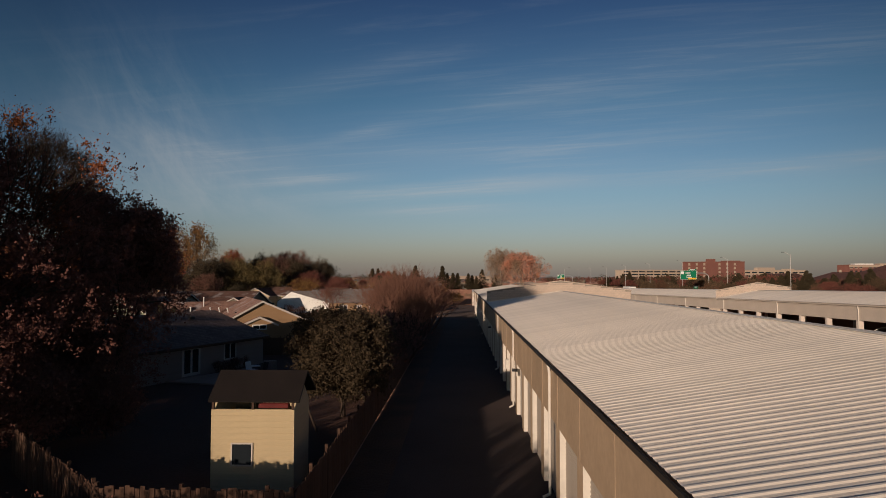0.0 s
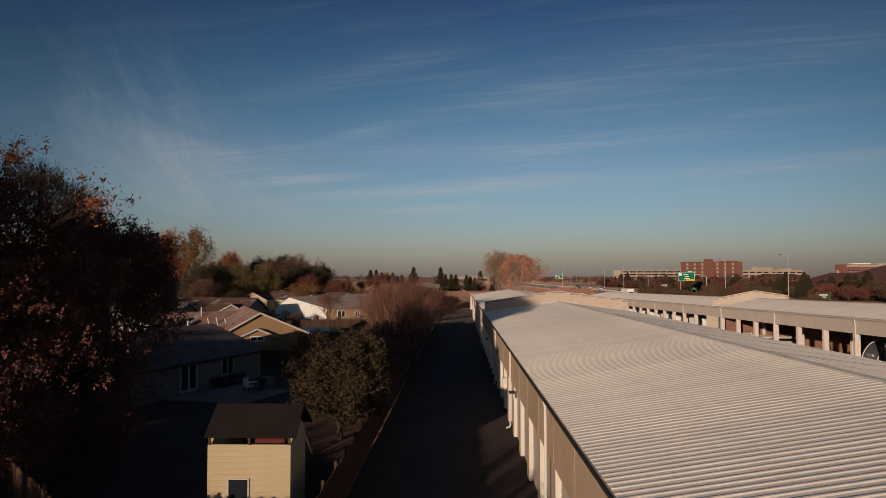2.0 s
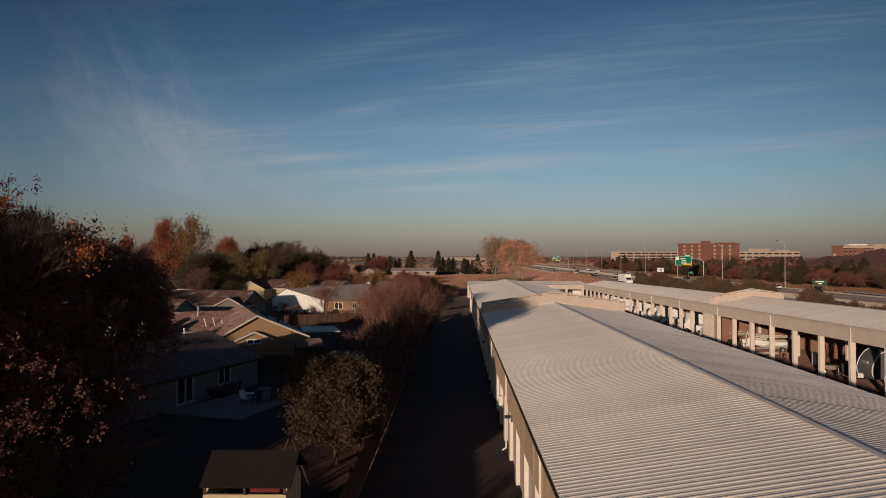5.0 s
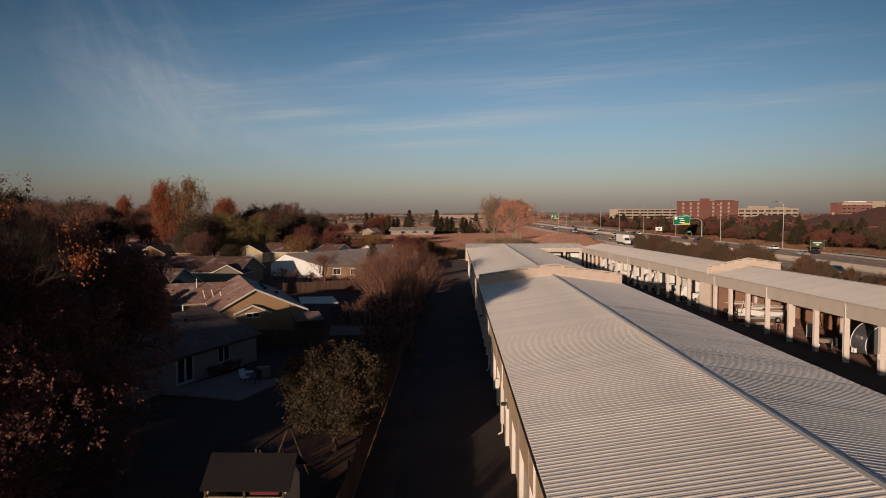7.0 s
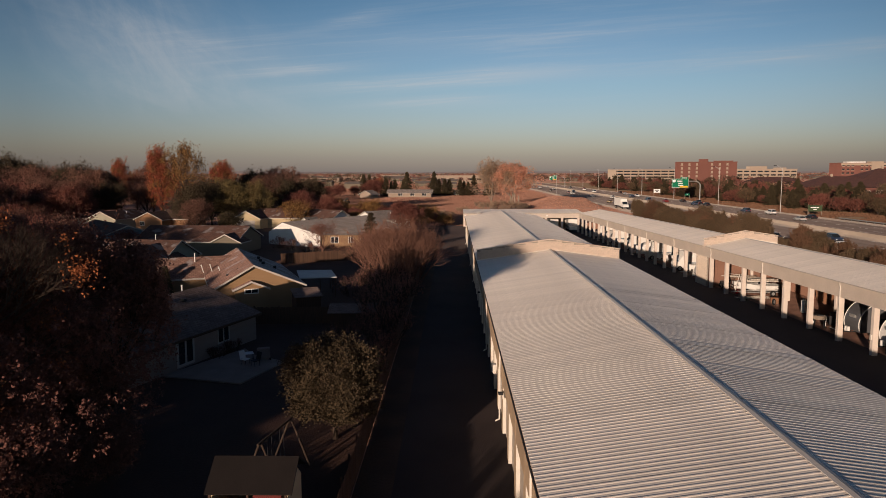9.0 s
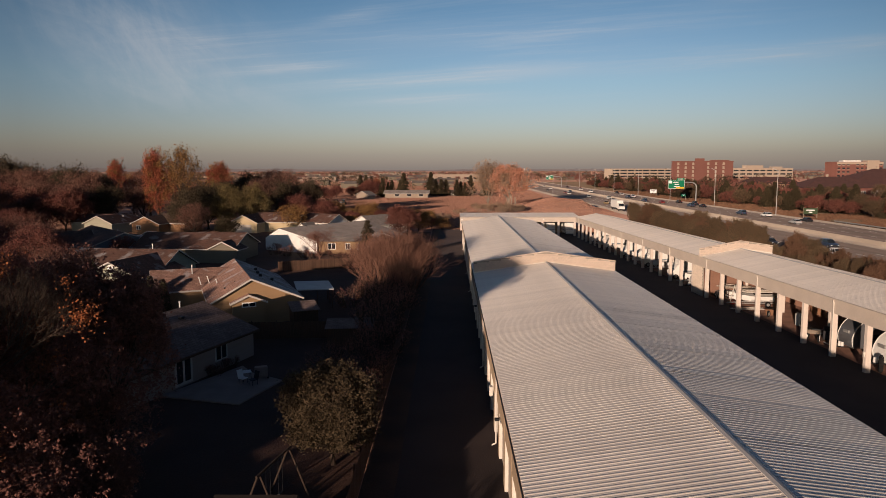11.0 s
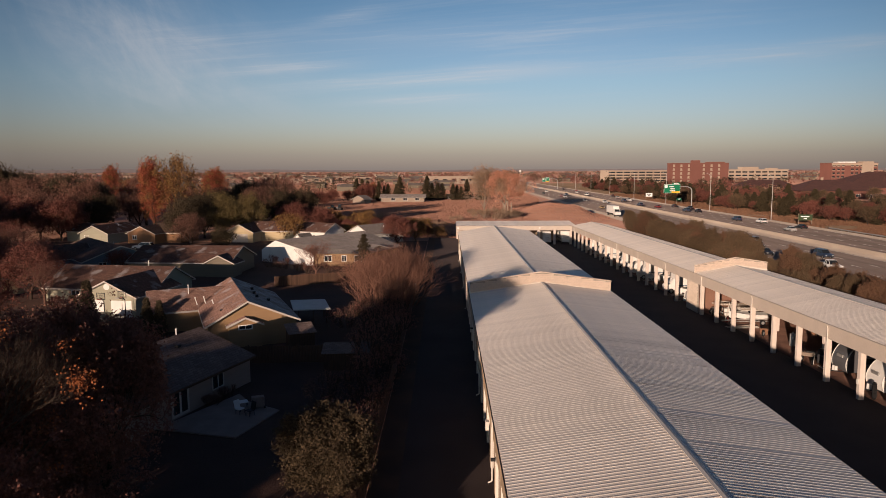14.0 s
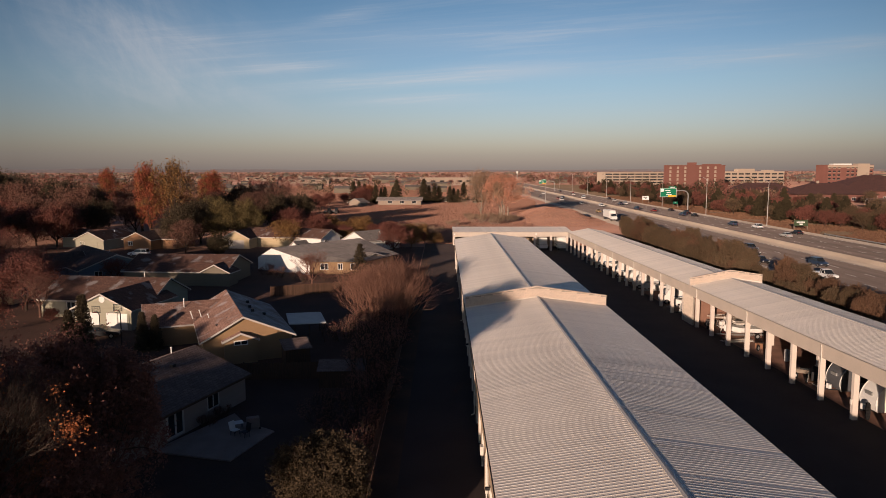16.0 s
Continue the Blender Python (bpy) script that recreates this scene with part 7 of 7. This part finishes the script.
part("cream_stair_tower", boxed(9, 24, -1.4, 10, 0, 27), M_beige, b3)
part("penthouse", boxed(-18, 6, 8, 18, 24.5, 27), M_white, b3)
part("cornice", boxed(-30.2, 30.2, -0.4, -0.21, 22, 24.8), M_beige, b3)


def hall(x, y, turn, w, l, eave, ridge, wall, roof, label):
    h = thing("low_hall", pose(x, y, 0, 0, 0, turn), label, "building")
    gable_body(h, None, w, l, eave, ridge, wall, roof, over=0.9)
    for i in range(int(l / 7)):
        window(h, pose(-w / 2 - 0.01, 4 + i * 7, 1.0, 0, 0, -90), 2.6, 1.8, split=2)
    return h




def hipped_hall(x, y, w, d, eave, top, ridge, label):
    """A broad hall under a hipped roof, its long eave towards the freeway."""
    h = thing("broad_hall", pose(x, y, 0, 0, 0, -6), label, "building")
    part("wall", boxed(-w / 2, w / 2, 0, d, 0, eave), M_brick, h)
    o = 1.2
    a, b, c, e = (-w / 2 - o, -o, eave), (w / 2 + o, -o, eave), (w / 2 + o, d + o, eave), (-w / 2 - o, d + o, eave)
    p, q = (-ridge / 2, d / 2, top), (ridge / 2, d / 2, top)
    for ring, way in (([a, b, q, p], (1, 0, 0)), ([b, c, q], (0, 1, 0)), ([c, e, p, q], (-1, 0, 0)), ([e, a, p], (0, -1, 0))):
        part("roof", slab(ring, 0.25, S_umber, way), None, h)
    for i in range(int(w / 6)):
        window(h, pose(-w / 2 + 3 + i * 6, -0.01, 1.2), 2.6, 1.8, split=2)
    part("roof_vent", boxed(-0.6, 0.6, -0.6, 0.6, -0.8, 1.4), M_beige, h, at=pose(-ridge / 4, d / 2, top))


hipped_hall(243, 424, 46, 34, 5.0, 11.6, 18, "low brick hall with a dark red-brown hipped roof")
hipped_hall(283, 436, 58, 46, 6.5, 16.6, 10, "tall brick hall with a dark red-brown hipped roof")
hipped_hall(222, 470, 40, 30, 5.0, 11.0, 20, "brick hall with a dark hipped roof behind the trees")
hall(232, 352, 70, 9, 12, 3.0, 5.6, M_cream, S_dark, "small cream gabled house beyond the freeway")
# farm across the field
hall(-12.4, 404, 88, 8, 25, 3.0, 4.6, M_beige, S_grey, "long beige farmhouse across the field")
hall(-49.6, 392, -25, 8, 7, 2.4, 4.4, M_beige, S_grey, "open farm shed across the field")
hall(9, 436, 80, 6, 8, 2.3, 3.5, M_white, S_grey, "white farm outbuilding across the field")
hall(-98, 425, 85, 7, 26, 2.6, 3.6, M_white, S_grey, "low white farm building across the field")
block_building("warehouse", pose(5, 900, 0), 70, 30, 9, M_beige, "beige warehouse on the plain", 1, 6, 6, 2, 4)
RW = random.Random(5)
wh = block_building("warehouse", pose(-330, 1250, 0), 60, 30, 5, M_beige, "pale flat warehouse on the plain", 1, 4, 6, 2, 3)
for i in range(7):
    copy_thing(wh, pose(RW.uniform(-0.42, -0.06) * (1000 + 140 * i), 1000 + 140 * i, 0, 0, 0, RW.uniform(-6, 6)))
for i in range(5):
    copy_thing(wh, pose(-700 + i * 140 + RW.uniform(-20, 20), 1200 + RW.uniform(-250, 700), 0, 0, 0, RW.uniform(-12, 12)))
s = Shape()
s.tube((0, 0, 0), (0, 0, 26), 1.2, 1.0, 12)
for za, zb, ra, rb in ((26, 28, 1.0, 4.5), (28, 31, 4.5, 4.5), (31, 33, 4.5, 0.5)):
    s.tube((0, 0, za), (0, 0, zb), ra, rb, 16)
wt = new("water_tower", s.mesh("water_tower", M_white))
wt.matrix_basis = pose(106, 980, 0) @ Matrix.Diagonal((0.34, 0.34, 0.54, 1))
tagged(wt, "pale water tower on the plain", "water tower")


def tractor(x, y):
    p = thing("tractor", pose(x, y, 0, 0, 0, 80), "small tractor standing in the field", "tractor")
    part("hood", bevelled(-0.45, 0.45, 0, 2.0, 0.9, 1.7, 0.1), P["black"], p)
    part("cab", bevelled(-0.7, 0.7, -1.5, 0, 0.9, 2.7, 0.1), M_glass, p)
    for sx in (-0.9, 0.9):
        wheel(p, sx, -1.0, 0.85, 0.45, M_gutter)
        wheel(p, sx, 1.5, 0.5, 0.3, M_gutter)


tractor(-53.6, 322)
tractor(-50.4, 323)

# earth mound beside the freeway
s = Shape()
N = 22


def mound_z(u, v):
    r = math.exp(-((u / 9) ** 2 + (v / 26) ** 2)) * 4.2 + math.exp(-(((u - 10) / 6) ** 2 + ((v + 14) / 18) ** 2)) * 3.0
    return r + 0.5 * noise.noise(Vector((u * 0.2, v * 0.2, 3.0))) * min(1, r) - 0.08


for i in range(N):
    for j in range(N):
        q = []
        for a, b in ((i, j), (i + 1, j), (i + 1, j + 1), (i, j + 1)):
            u, v = -24 + 48 * a / N, -60 + 120 * b / N
            q.append((u, v, mound_z(u, v)))
        s.face(*q)
md = new("earth_mound", s.mesh("earth_mound", M_ground))
md.matrix_basis = pose(44, 300, 0)
rng = random.Random(72)
g = Shape()
while len(g.f) < 9000:
    u, v = rng.uniform(-23, 23), rng.uniform(-58, 58)
    z = mound_z(u, v)
    if z < 0:
        continue
    h, w, a = rng.uniform(0.05, 0.22), rng.uniform(0.15, 0.45), rng.uniform(0, 3.14)
    dx, dy = math.cos(a) * w / 2, math.sin(a) * w / 2
    g.face((u - dx, v - dy, z - 0.1), (u + dx, v + dy, z - 0.1), (u + dx * 0.6, v + dy * 0.6, z + h), (u - dx * 0.7, v - dy * 0.7, z + h * 0.8))
mg = new("dry_grass", g.mesh("dry_grass", MATS["dry_red_grass"]))
mg.matrix_basis = pose(44, 300, 0)
tagged(mg, "dry reddish grass tufts on the earth mound", "grass", kind="stuff")
tagged(md, "bare reddish earth mound beside the freeway", "mound", kind="structure")


# pale stubble fields beyond the farm
M_stubble = mat("pale_stubble", (0.56, 0.33, 0.25), 0.95, 0.35, 0.01, tint=(0.42, 0.22, 0.16), fine=200, bump=0.8)
for x0, x1, y0, y1 in ((-190, 20, 480, 545), (-310, -40, 585, 660), (-60, 60, 640, 760), (-420, -150, 720, 850), (-160, 40, 830, 960), (-560, -260, 920, 1120), (-240, 0, 1080, 1300), (-700, -420, 560, 680)):
    strip("field", x0, x1, y0, y1, 0.02, M_stubble, "pale stubble field on the plain", "field")


# small houses of the town on the plain, and the low hills behind it
def far_town(seed, count):
    rng = random.Random(seed)
    walls, roofs = Shape(), Shape()
    for _ in range(count):
        y = 560 * (3600 / 560) ** rng.random()
        x = rng.uniform(-0.72, 0.7) * y
        if -10 < x - (y - 400) * 0.02 < 150 or (0.1 < x / y < 0.75 and y < 950):
            continue
        w, l, h = rng.uniform(8, 13), rng.uniform(10, 26), rng.uniform(2.8, 4.6)
        walls.box(x - l / 2, x + l / 2, y, y + w, 0, h)
        roofs.prism([(x - l / 2 - 0.5, y - 0.5, h + 0.02), (x - l / 2 - 0.5, y + w + 0.5, h + 0.02), (x - l / 2 - 0.5, y + w / 2, h + rng.uniform(1.2, 2.4))], (l + 1, 0, 0))
    for s, m, label in ((walls, M_drab, "pale walls of the houses on the plain"), (roofs, S_grey, "grey roofs of the houses on the plain")):
        tagged(new("town_houses", s.mesh("town_houses", m)), label, "houses", kind="stuff")


far_town(9, 420)
s = Shape()
cols = 90
ridge = [(-5200 + 10400 * i / cols, (46 + 30 * noise.noise(Vector((i * 0.13, 2.0, 0))) + 7 * noise.noise(Vector((i * 0.6, 5.0, 0)))) * (0.55 + 0.6 * min(1, max(0, (36 - i) / 14)))) for i in range(cols + 1)]
for (xa, za), (xb, zb) in zip(ridge, ridge[1:]):
    s.face((xa, 4700, -2), (xb, 4700, -2), (xb, 5300, zb), (xa, 5300, za))
# the distance haze is put into the hills' colour
setting("backdrop_hills", s, mat("hazy_hills", (0.17, 0.15, 0.15), 1.0, 0.15, 0.002), "low hazy hills on the horizon", "hills")
